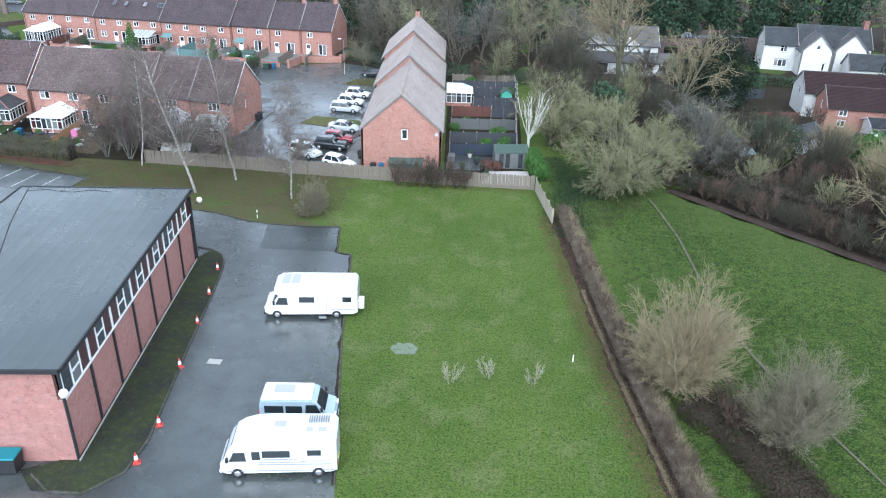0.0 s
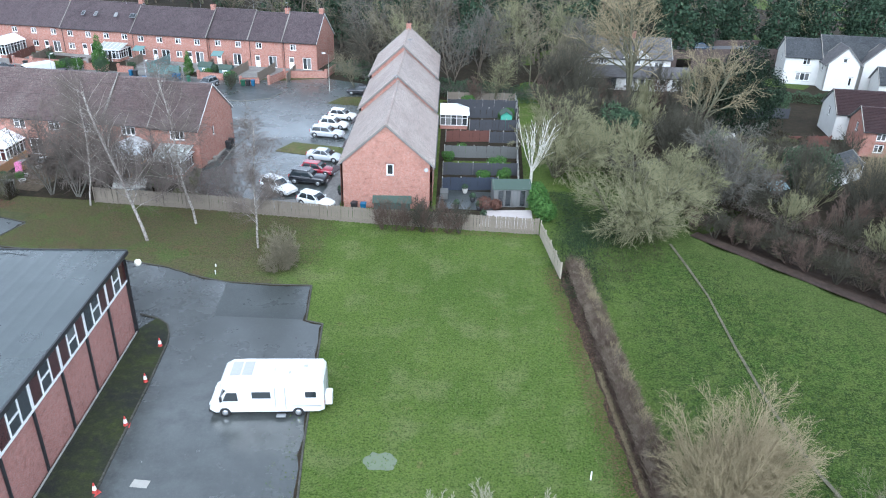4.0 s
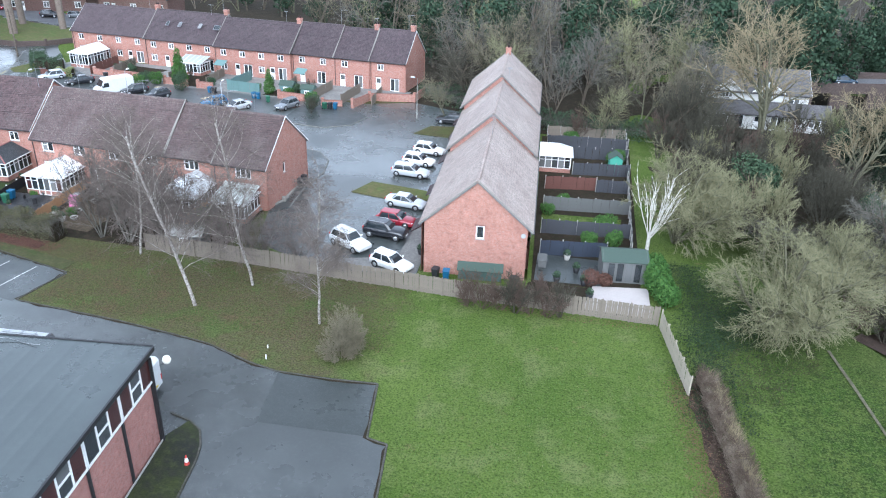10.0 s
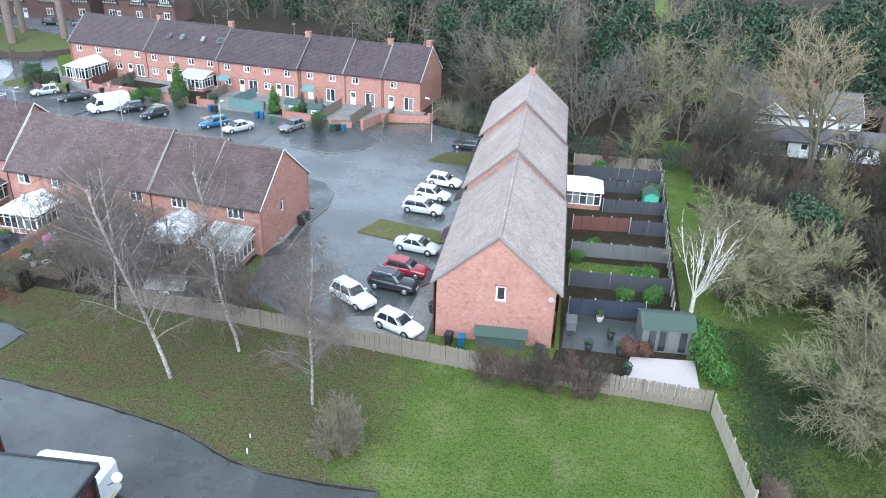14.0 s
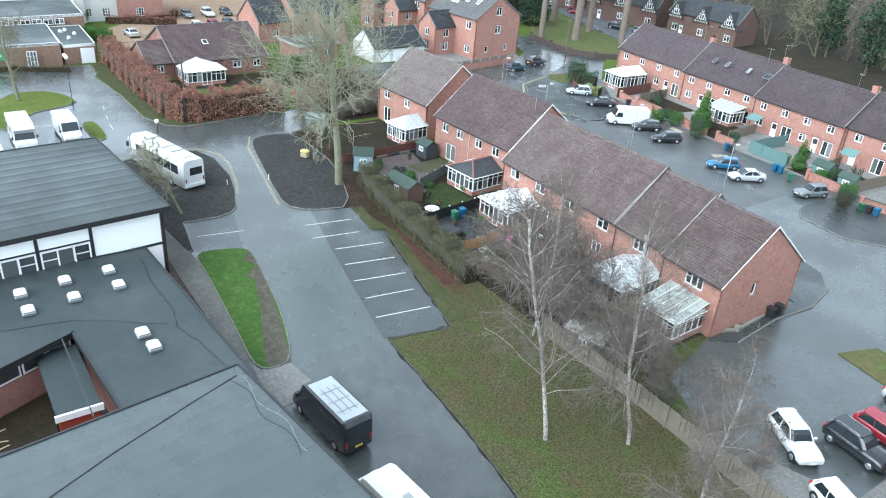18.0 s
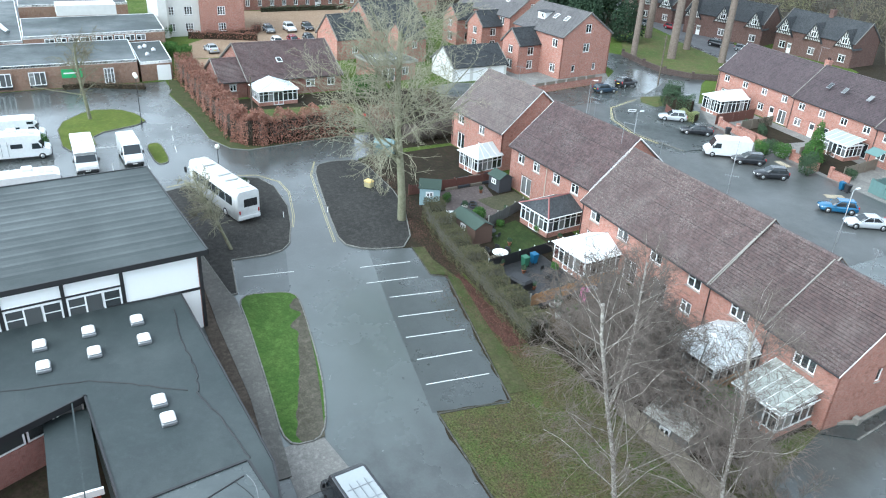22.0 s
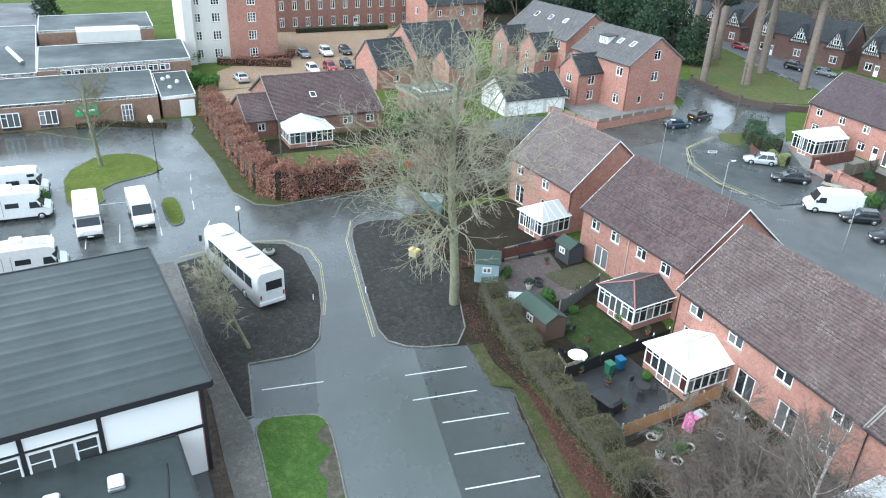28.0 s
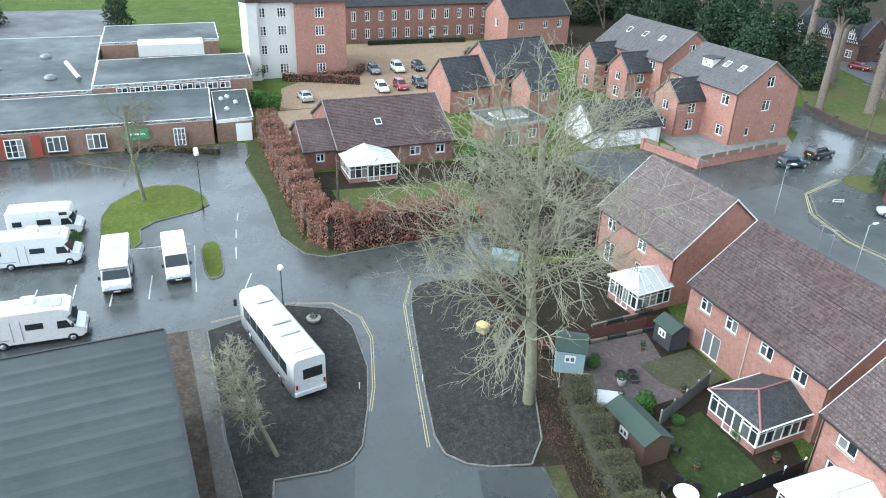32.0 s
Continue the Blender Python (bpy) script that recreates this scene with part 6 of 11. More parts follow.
for i, (x, y, s) in enumerate(((-2, 128, 0.8), (4, 131, 0.85), (-9, 131, 0.8), (-15, 134, 0.85), (-22, 136, 0.8), (9, 133, 0.8), (-5, 139, 0.95), (2, 143, 1.0), (-13, 144, 1.0), (-20, 147, 0.95), (-27, 150, 0.9), (9, 146, 1.0), (-27, 138, 0.6), (-24.5, 127, 0.45), (13, 138, 0.9), (-1.5, 122.5, 0.6), (6, 122, 0.75))):
    tree(("wood", (i * 3) % 4), x, y, "bare grey-green tree behind the houses", i * 71, s, group="trees behind the houses")
rng = np.random.default_rng(63)
for i in range(30):
    x, y = 7 + (i % 6) * 4.4 + rng.uniform(-1.6, 1.6), 103 + (i // 6) * 6.2 + rng.uniform(-2, 2)
    tree(("scrub", "scrub_green", "scrub_brown", "scrub")[i % 4], x, y, "tangled bare scrub on the wooded slope", i * 83, rng.uniform(1.1, 1.7), "shrub", group="slope scrub", name="shrub")
tree("scrub_brown", -4.5, 122.8, "russet bush at the end of the gardens", 0, 1.2, "bush", name="bush")

# evergreens
evergreen("yew", 61, [(0, 0, 3, 4.6, 4.4, 3.4), (1.5, 0.5, 6, 3.6, 3.6, 3.4), (-1.2, -0.8, 7, 3.2, 3, 3), (0, 0, 9.6, 2.2, 2.2, 2.6)], 4000, 0.5, LEAF_DARK, (0.35, 5))
evergreen("laurel", 62, [(0, 0, 1.2, 1.5, 1.4, 1.2), (0.6, 0.3, 1.9, 1.1, 1.1, 0.9), (-0.6, -0.2, 1.7, 1.0, 1.1, 0.9)], 2200, 0.2, LEAF_LAUREL, (0.06, 1))
evergreen("ivy_mass", 63, [(0, 0, 2.5, 2.4, 2.2, 2.5), (1.2, 0.8, 4.2, 1.8, 1.7, 1.8), (-1, 0.4, 3.8, 1.7, 1.8, 1.6)], 3000, 0.3, LEAF_IVY, (0.2, 3))
evergreen("fir", 64, [(0, 0, 0.9, 1.15, 1.15, 0.9), (0, 0, 2.0, 0.95, 0.95, 0.9), (0, 0, 3.1, 0.68, 0.68, 0.9), (0, 0, 4.1, 0.38, 0.38, 0.8)], 4500, 0.15, LEAF_LAUREL, (0.1, 3))
evergreen("pine", 65, [(2.4 * math.cos(k * 2.4), 2.4 * math.sin(k * 2.4), 17 + k * 0.8, 2.6, 2.4, 1.0) for k in range(11)], 7000, 0.42, LEAF_DARK, (0.75, 25), BARK_PINE)
evergreen("dark_conifer", 66, [(0.5 * math.cos(k * 2.4), 0.5 * math.sin(k * 2.4), 1.5 + k * 1.7, 3.4 - k * 0.28, 3.3 - k * 0.28, 1.6) for k in range(9)], 3800, 0.46, LEAF_DARK, (0.35, 12), BARK_PINE)


def bush(key, x, y, label, s=1.0, a=0.0, category="bush", name="bush", z=0.0, group=""):
    return tree(key, x, y, label, a, s, category, z, group, name)


evergreen("great_yew", 68, [(0, 0, 3, 5.4, 5.2, 3.4), (1.8, 0.6, 6, 4.2, 4.2, 3.4), (-1.6, -1.0, 7, 4.0, 3.8, 3.2), (0.4, 0, 9.4, 2.8, 2.8, 2.8), (-2.6, 1.5, 4.5, 3.4, 3.2, 3.0)], 26000, 0.24, LEAF_YEW, (0.4, 6))
bush("great_yew", 32.6, 112.0, "big dark yew tree among gardens", 1.06, 0, "tree", "tree")
for x, y, s in ((46, 165, 1.2), (30, 172, 1.3), (56, 172, 1.3), (12, 170, 1.2), (70, 165, 1.3), (-6, 176, 1.2), (84, 150, 1.3), (64, 182, 1.4), (38, 184, 1.4)):
    bush("dark_conifer", x, y, "tall dark evergreen in the wood", s, x * 7, "tree", "tree", group="dark evergreens")
evergreen("ivy_tall", 67, [(2.6 * math.cos(k * 2.4) * (k % 3) / 2, 2.6 * math.sin(k * 2.4) * (k % 3) / 2, 3 + k * 0.95, 2.2, 2.1, 1.7) for k in range(11)], 2100, 0.54, LEAF_DARK, (0.3, 11))
rng = np.random.default_rng(17)
for i, (x, y) in enumerate(((-30, 168), (-18, 166), (-4, 160), (8, 158), (20, 160), (-42, 172), (2, 172), (16, 176), (-12, 180), (28, 162), (-54, 178), (-25, 184), (36, 178), (50, 184), (-66, 186), (10, 186), (-40, 190), (60, 160), (72, 178), (22, 190), (-80, 200), (-95, 204), (62, 118), (66, 100), (30, 152), (-8, 152), (14, 150), (-20, 156), (-34, 160), (36, 158), (66, 156), (50, 160), (-48, 166), (4, 166), (22, 170), (44, 172), (60, 88), (58, 72), (70, 62), (52, 80))):
    bush("ivy_tall", x + rng.uniform(-2, 2), y + rng.uniform(-2, 2), "tall dark ivy-clad tree in the wood", rng.uniform(0.85, 1.25), i * 47, "tree", "tree", group="ivy-clad trees")
for x, y, s in ((-125.1, 158.7, 1.2), (-143.0, 168.5, 1.1), (-119.2, 166.6, 1.0), (-131.0, 168.6, 1.0), (-128.3, 151.5, 0.85), (-166, 170, 1.0), (-150, 168, 1.0), (-176, 163, 1.05), (-188, 170, 1.1)):
    bush("pine", x, y, "tall pine with a long bare trunk", s, x * 5, "tree", "tree", group="pines on the green")
for x, y, s in ((-146, 152, 0.9), (-153, 158, 1.0), (-141, 160, 0.8), (-163, 160, 1.1), (-174, 157, 1.1), (-168, 168, 1.1), (-180, 172, 1.2), (-157, 168, 1.0), (-190, 164, 1.2), (-202, 172, 1.2), (-212, 160, 1.2), (-226, 150, 1.3), (-232, 130, 1.3), (-228, 112, 1.2), (-205, 150, 1.1), (-216, 180, 1.2)):
    bush("yew", x, y, "broad dark evergreen behind the tall red houses", s, x * 11, "tree", "tree", group="broad dark evergreens")
for x, y, s in ((-160, 152, 0.9), (-172, 150, 1.0), (-183, 155, 1.0), (-196, 158, 1.1), (-208, 162, 1.1), (-156, 162, 0.8), (-222, 20, 0.9), (-215, 45, 0.9)):
    bush("dark_conifer", x, y, "dark evergreen behind the red houses", s, x * 3, "tree", "tree", group="dark evergreens")
for x, y, s in ((5.4, 77.9, 0.8), (5.0, 79.2, 0.86), (4.7, 80.5, 0.9), (4.5, 81.8, 0.9), (4.3, 83.0, 0.85)):
    bush("laurel", x, y, "bright green clipped evergreen by the summerhouse", s, x * 50)
for x, y, s in ((34.5, 90, 1.0), (28.5, 119, 1.0), (16, 104, 1.0)):
    bush("ivy_mass", x, y, "dark ivy-covered tree on the bank", s, x * 9, "tree", "tree", group="ivy trees")
bush("laurel", 46, 87, "rounded green evergreen bush beyond the brook", 1.9)
bush("fir", -70.9, 131.8, "small green conifer in a front garden", 1.25)
bush("fir", -54.6, 131.0, "small green conifer in a front garden", 0.85)
for x, y, s in ((-74.5, 130.5, 0.8), (-76.5, 129.0, 0.7), (-57, 131.5, 0.5), (-50.8, 130.0, 0.6), (-46.5, 128.5, 0.6), (-118.5, 88.4, 1.2), (-119.8, 91, 1.1), (-123.8, 68.3, 0.6), (-108, 43.8, 0.75), (-148.5, 68, 0.9), (-150.5, 66, 1.0), (-0.2, 91.4, 0.75), (0.8, 88.4, 0.6), (-1.6, 88.0, 0.55), (-4.8, 97.4, 0.55), (-5.4, 119.5, 0.7), (0.6, 112, 0.8), (-71.9, 82.2, 0.62), (-39.4, 82.0, 0.8), (-37.3, 80.5, 0.8), (-6.2, 94.5, 0.5), (-167, 68, 1.0)):
    bush("laurel", x, y, "leafy green garden shrub", s, x * 31, group="garden shrubs")
hedge_run([(-102.6, 80.6), (-102.0, 67.8), (-104.5, 66.2), (-115, 66.0), (-135.5, 65.6)], 3.0, 3.5, 36000, 0.18, LEAF_BEECH, "tall clipped beech hedge with brown winter leaves", 5, BARK_PURPLE)
hedge_run([(-102.4, 69.2), (-102.7, 67.4), (-104.6, 66.2)], 3.1, 3.5, 5000, 0.165, LEAF_BEECH, "beech hedge corner with brown winter leaves", 25, core=False)
hedge_run([(-74.6, 78.3), (-72.0, 77.6), (-66.0, 76.5), (-59, 75.9), (-51.0, 75.3)], 2.2, 2.2, 42000, 0.085, LEAF_HEDGE, "dense clipped hedge, dull green and twiggy", 6, BARK_GREY)
LINE = [(6.6, 67.0), (7.5, 60), (8.3, 54), (9.2, 47), (10.1, 40.5), (11.1, 34.5), (12.2, 28), (13.6, 21), (16.5, 8)]
LINE = [(a[0] + (b[0] - a[0]) * k / 8, a[1] + (b[1] - a[1]) * k / 8) for a, b in zip(LINE, LINE[1:]) for k in range(8)]
hedge_run([(x + 1.0, y) for x, y in LINE], 1.7, 1.35, 9000, 0.085, LEAF_BRAMBLE, "cut bare hedge, brown and twiggy with dead leaves", 7, BARK_MAUVE, ntwig=20000, core=False, thick=0.024)
hedge_run([(x + 1.4, y) for x, y in LINE], 1.0, 1.5, 1500, 0.07, LEAF_BRAMBLE, "pale upright stems in the cut hedge", 28, BARK_TAN, ntwig=6000, core=False, thick=0.022)
hedge_run([(x - 0.1, y) for x, y in LINE if y < 52], 0.5, 0.35, 4000, 0.07, LEAF_BRAMBLE, "flailed pale stems along the hedge's lawn side", 27, BARK_TAN, ntwig=5000, core=False)
rng = np.random.default_rng(19)
for i in range(46):
    x, y = LINE[int(i * (len(LINE) - 10) / 46)]
    tree("scrub_brown", x + rng.uniform(0.5, 1.6), y + rng.uniform(-0.5, 0.5), "cut stump of the bare hedge with upright twigs", i * 61, rng.uniform(0.36, 0.55), "shrub", group="hedge plants", name="hedge_plant")
litter_strip([(x + 0.2, y) for x, y in LINE], 0.9, -1, LEAFBANK, "hedge_bank", "dark leafy bank along the hedge", 0.5, 0.05)
litter_strip([(x + 0.2, y) for x, y in LINE], 1.2, 1, LEAFBANK, "hedge_bank", "dark leafy bank along the hedge", 0.5, 0.05)
hedge_run([(15, 36.5), (17.5, 33.5), (19, 29), (22, 22)], 4.0, 0.9, 12000, 0.12, LEAF_UNDER, "dark brambles between the path and the hedge", 18, BARK_RUSTY, name="bramble", core=False, category="undergrowth", ntwig=7000, thick=0.022)
hedge_run([(-103.0, 138.6), (-99.0, 133.2), (-96.6, 133.0), (-94.6, 134.2)], 2.8, 2.2, 12000, 0.12, LEAF_IVY, "rounded dark green hedge on the corner", 8)
hedge_run([(-93.2, 130.4), (-90.6, 131.2)], 1.9, 1.3, 4500, 0.13, LEAF_VARIEGATED, "pale variegated shrub by the parked car", 9)
hedge_run([(28.5, 106.6), (34, 105.6), (39.5, 106.2)], 1.3, 1.5, 5000, 0.16, LEAF_HEDGE, "clipped green garden hedge", 10)
hedge_run([(43, 133), (53, 131.5)], 1.4, 1.6, 3500, 0.16, LEAF_IVY, "hedge before the white cottage", 11)
hedge_run([(-164.6, 75.5), (-165.2, 84.5), (-170, 87)], 1.6, 1.3, 3000, 0.15, LEAF_BEECH, "russet shrubs at the foot of the flats", 33, BARK_PURPLE)
hedge_run([(-189.4, 93), (-189.6, 104), (-189.2, 114)], 1.3, 1.1, 3000, 0.15, LEAF_IVY, "clipped dark shrubs before the old brick building", 34)
hedge_run([(-172.5, 108), (-180, 115)], 2.2, 1.8, 2600, 0.16, LEAF_IVY, "dark garden shrubs beside the gravel court", 35, BARK_GREY)
hedge_run([(-160, 84), (-165, 72)], 1.2, 1.4, 2500, 0.15, LEAF_BEECH, "low russet hedge by the flats", 12)
hedge_run([(-131, 59), (-134, 52), (-134, 48)], 0.9, 0.8, 1500, 0.15, LEAF_BRAMBLE, "low dark planting along the school wall", 13)


hedge_run([(25.4, 85.4), (32, 78.8), (39, 72.0), (47, 64), (59, 52)], 4.0, 1.3, 14000, 0.15, LEAF_UNDER, "dark brambles down the bank of the brook", 14, BARK_PURPLE, name="bramble", core=False, category="undergrowth", ntwig=5000)
hedge_run([(13, 98), (20, 93), (27, 89.5), (33, 86)], 8.0, 1.5, 12000, 0.18, LEAF_UNDER, "dark ivy undergrowth between the trees", 15, BARK_GREY, name="undergrowth", core=False, category="undergrowth", ntwig=6000)
hedge_run([(10, 110), (18, 112), (30, 108), (40, 104)], 10.0, 1.6, 12000, 0.22, LEAF_UNDER, "bramble undergrowth between the gardens", 16, BARK_GREY, name="undergrowth", core=False, category="undergrowth", ntwig=6000)
hedge_run([(-30, 141), (-15, 128.5), (0, 126), (12, 128)], 8.0, 1.5, 10000, 0.22, LEAF_IVY, "low undergrowth behind the houses", 17, BARK_GREY, name="undergrowth", core=False, category="undergrowth", ntwig=6000)


hedge_run([(22.0, 80.6), (30, 73), (38, 65.2), (48, 55.4), (60, 44)], 4.2, 1.1, 16000, 0.13, LEAF_UNDER, "tangled dead growth filling the brook", 36, BARK_DIM, name="undergrowth", core=False, category="undergrowth", ntwig=14000)


def far_wood():
    """The wood that closes the view: many bare crowns, joined."""
    rng = np.random.default_rng(90)
    for c in range(4):
        turns = [(x, y, rng.uniform(0.85, 1.3), rng.uniform(0, 6.28)) for x, y in GROVE[c::4]]
        for me, n, label in zip(SHARED[("far", c)], (4, 3), ("bare trunks of the woodland", "bare winter woodland beyond the houses")):
            co = np.empty(len(me.vertices) * 3, np.float32)
            me.vertices.foreach_get("co", co)
            co = co.reshape(-1, 3)
            fl = np.empty(len(me.loops), np.int32)
            me.loops.foreach_get("vertex_index", fl)
            fl = fl.reshape(-1, n)
            vs = [co @ (np.array([[math.cos(a), -math.sin(a), 0], [math.sin(a), math.cos(a), 0], [0, 0, 1]]) * s).T + (x, y, 0) for x, y, s, a in turns]
            v, f = np.concatenate(vs), np.concatenate([fl + m * len(co) for m in range(len(vs))])
            tagged(part("far_wood", quick_mesh("far_wood", v, f, me.materials[0]), None), label, "wood", kind="stuff")


GROVE = []
rng = np.random.default_rng(91)
for j in range(4):
    for i in range(34):
        x, y = -60 + i * 7 + rng.uniform(-2.5, 2.5), 152 + j * 7.5 + rng.uniform(-2.5, 2.5)
        if x < 14 or y > 158 + 0.0 * x:
            if not (26 < x < 80 and y < 170) and not (x < -30 and y < 158):
                GROVE.append((x, y))
GROVE += [(-65 - i * 8 + rng.uniform(-3, 3), 205 + j * 8 + rng.uniform(-3, 3)) for i in range(13) for j in range(3)]
GROVE += [(54 + i * 7 + rng.uniform(-2, 2), 44 + j * 8 + rng.uniform(-2, 2)) for i in range(5) for j in range(5)]
GROVE += [(-200 - i * 9 + rng.uniform(-3, 3), 110 + j * 9 + rng.uniform(-3, 3)) for i in range(4) for j in range(8)]
far_wood()


def scatter(name, label, mat, areas, n, size, seed, category, up=0.35):
    """Small leaves or blades strewn over rectangles (x0, y0, x1, y1)."""
    rng = np.random.default_rng(seed)
    w = np.array([(a[2] - a[0]) * (a[3] - a[1]) for a in areas], float)
    k = rng.choice(len(areas), n, p=w / w.sum())
    A = np.asarray(areas, float)[k]
    c = np.c_[rng.uniform(A[:, 0], A[:, 2]), rng.uniform(A[:, 1], A[:, 3]), rng.uniform(0.03, 0.06, n)]
    d = np.c_[rng.normal(0, up, n), rng.normal(0, up, n), np.ones(n)]
    v, f = leaves_at(rng, c, d, size)
    return tagged(part(name, quick_mesh(name, v, f, mat), None), label, category, kind="stuff")


scatter("leaf_litter", "dark damp leaves under the spreading tree", LEAF_UNDER, [(7.5, 70, 16.5, 79), (8.5, 67.5, 14, 70), (9.5, 65.5, 13, 68), (7.5, 76, 12, 84)], 14000, 0.075, 74, "leaves")
scatter("fallen_leaves", "brown leaves heaped round the big tree", LEAF_FALLEN, [(-79, 71.6, -71.2, 75), (-84, 73.2, -76, 76)], 5000, 0.08, 81, "leaves")
scatter("fallen_leaves", "pale dead leaves strewn over the gravel beds", LEAF_BRAMBLE, [(-90, 56.5, -74.5, 63.5), (-91, 70.8, -72, 75)], 2600, 0.06, 80, "leaves")
scatter("fallen_leaves", "brown leaves fallen on the verge", LEAF_FALLEN, [(-46, 64.9, -16, 74.5), (-62, 71.8, -47, 75.5)], 12000, 0.065, 71, "leaves")
scatter("fallen_leaves", "red-brown leaves under the hedge", LEAF_RUSSET, [(-72, 74.4, -64, 77.2), (-64, 74.0, -52, 75.2), (-90, 75.2, -72, 78.5), (-82, 73.5, -71, 76), (-60, 72.8, -50, 74.4)], 17000, 0.10, 72, "leaves")
def scatter_along(name, label, mat, pts, spread, n, size, seed, category):
    """Leaves strewn along a line, thinning away from it."""
    rng = np.random.default_rng(seed)
    P = np.asarray(pts, float)
    k = rng.integers(0, len(P) - 1, n)
    c = P[k] + (P[k + 1] - P[k]) * rng.random((n, 1)) + rng.normal(0, 1, (n, 2)) * (spread, 0.3)
    v, f = leaves_at(rng, np.c_[c, rng.uniform(0.055, 0.09, n)], np.c_[rng.normal(0, 0.35, n), rng.normal(0, 0.35, n), np.ones(n)], size)
    return tagged(part(name, quick_mesh(name, v, f, mat), None), label, category, kind="stuff")


scatter_along("fallen_leaves", "brown leaves at the hedge foot", LEAF_FALLEN, [(x - 0.9, y) for x, y in LINE], 0.55, 12000, 0.085, 73, "leaves")
IVYLINE = [(8.6, 62), (8.3, 66), (8.2, 70), (8.4, 74), (8.6, 78), (8.0, 82), (7.4, 86)]
scatter_along("ground_ivy", "dark ivy and nettles over the ground by the fence", LEAF_NETTLE, IVYLINE, 1.3, 13000, 0.12, 79, "ground cover")
scatter_along("ground_ivy", "dark ivy and wet leaves under the spreading tree", LEAF_NETTLE, [(8.6, 72), (10.4, 74.5), (11.6, 76.5), (12.8, 79), (13.5, 82)], 1.7, 9000, 0.11, 82, "ground cover")
scatter("fallen_leaves", "brown leaves along the fence foot", LEAF_FALLEN, [(-9, 73.2, 4, 74.2)], 900, 0.08, 78, "leaves")

scatter("grass_tufts", "tufts of damp grass on the lawn", LEAF_LAWN, [(-12, 26, 9, 73), (-10, 40, 6, 70)], 16000, 0.10, 75, "grass", 0.9)
scatter("grass_tufts", "dark tussocks in the rough field", LEAF_TUSSOCK, [(12, 30, 22, 72), (20, 24, 34, 52), (18, 46, 26, 66)], 16000, 0.13, 76, "grass", 0.9)
scatter("grass_tufts", "tufts and dead leaves on the verge", LEAF_VERGE, [(-46, 64.9, -16, 74.5), (-60, 70.5, -46, 75)], 12000, 0.09, 77, "grass", 0.9)
for i, (x, y, k, s) in enumerate(((42.5, 124, "ivy_mass", 0.6), (34, 120, "ivy_mass", 0.9), (30, 112, "ivy_mass", 0.8), (46, 89, "ivy_mass", 0.8), (52, 92, "ivy_mass", 0.7), (50, 85, "ivy_mass", 0.9), (37.5, 90.5, "ivy_mass", 0.75), (27, 99, "ivy_mass", 0.7))):
    bush(k, x, y, "dark evergreen shrub among the old gardens", s, i * 63, group="old garden evergreens")
for i, (x, y, k, s) in enumerate(((39.5, 99.5, "scrub_brown", 1.2), (43, 99, "scrub", 1.3), (34, 97, "scrub", 1.2), (53, 82, "coppice", 0.8), (31, 124, "coppice_grey", 0.9), (41.5, 87, "coppice", 0.7), (47, 80, "coppice", 0.75), (32.5, 91, "scrub_green", 1.2))):
    tree(k, x, y, "bare winter scrub among the old gardens", i * 57, s, "shrub", group="old garden scrub", name="shrub")
sheet("garden_lawn", [(33, 100), (42, 101.5), (43, 97), (34, 95.5)], 0.02, GRASS, "small green garden lawn beyond the brook", "lawn")

rng = np.random.default_rng(23)
for i in range(13):
    f = i / 12
    x, y = 26.4 + 27 * f + rng.uniform(-0.6, 0.6), 85.2 - 26.5 * f + rng.uniform(-0.6, 0.6)
    tree(("scrub_brown", "scrub", "scrub_green")[i % 3], x, y, "bare scrub hanging over the brook's bank", i * 83, rng.uniform(0.85, 1.25), "shrub", group="brook scrub", z=-0.2, name="shrub")

rng = np.random.default_rng(29)
for i in range(11):
    f = i / 10
    x, y = 21.5 + 15 * f + rng.uniform(-0.7, 0.7), 79.6 - 14.4 * f + rng.uniform(-0.7, 0.7)
    tree(("scrub_brown", "scrub", "scrub_brown")[i % 3], x, y, "bare scrub rooted in the brook's bed", i * 47, rng.uniform(0.8, 1.1), "shrub", group="brook scrub", z=-0.8, name="shrub")

tree("sapling", -81.5, 75.6, "tangle of low bare stems at the tree's foot", 0, 1.0, "shrub", group="bare bushes", name="shrub")
for i, (x, y, k, sc) in enumerate(((-88.5, 78.6, "scrub_brown", 0.75), (-86.0, 79.2, "scrub", 0.8), (-90.8, 79.0, "scrub_brown", 0.7), (-83.4, 78.2, "scrub_brown", 0.55))):
    tree(k, x, y, "bare tangled bush at the island's end", i * 70, sc, "bush", group="bare bushes", name="bush")


# ---------- houses farther off ----------
def wing(parent_label, x, y, a, length, width, he, hr, mat, tile, **kw):
    return house(parent_label, x, y, a, length, width, he, hr, mat, tile, **kw)


tall = "three-storey red brick house with a grey tiled roof"
house(tall, -131.0, 124.1, 6, 13.2, 11.6, 7.3, 11.0, BRICK, TILE_GREY, row([("w2", 2.5, 5.4, 1.4, 1.45), ("w2", 2.5, 2.6, 1.4, 1.45), ("w2", 11.2, 5.2, 1.4, 1.45), ("door", 1.2, 0.1, 1, 2.1), ("w2", 11.2, 0.9, 1.4, 1.45)]),
      east=row([("w2", 5.8, 7.6, 1.35, 1.5), ("w2", 5.8, 4.3, 1.5, 1.5), ("w1", 3.2, 1.0, 0.8, 1.2), ("w1", 8.2, 1.0, 0.8, 1.2)]), group="tall red houses", verge=False)
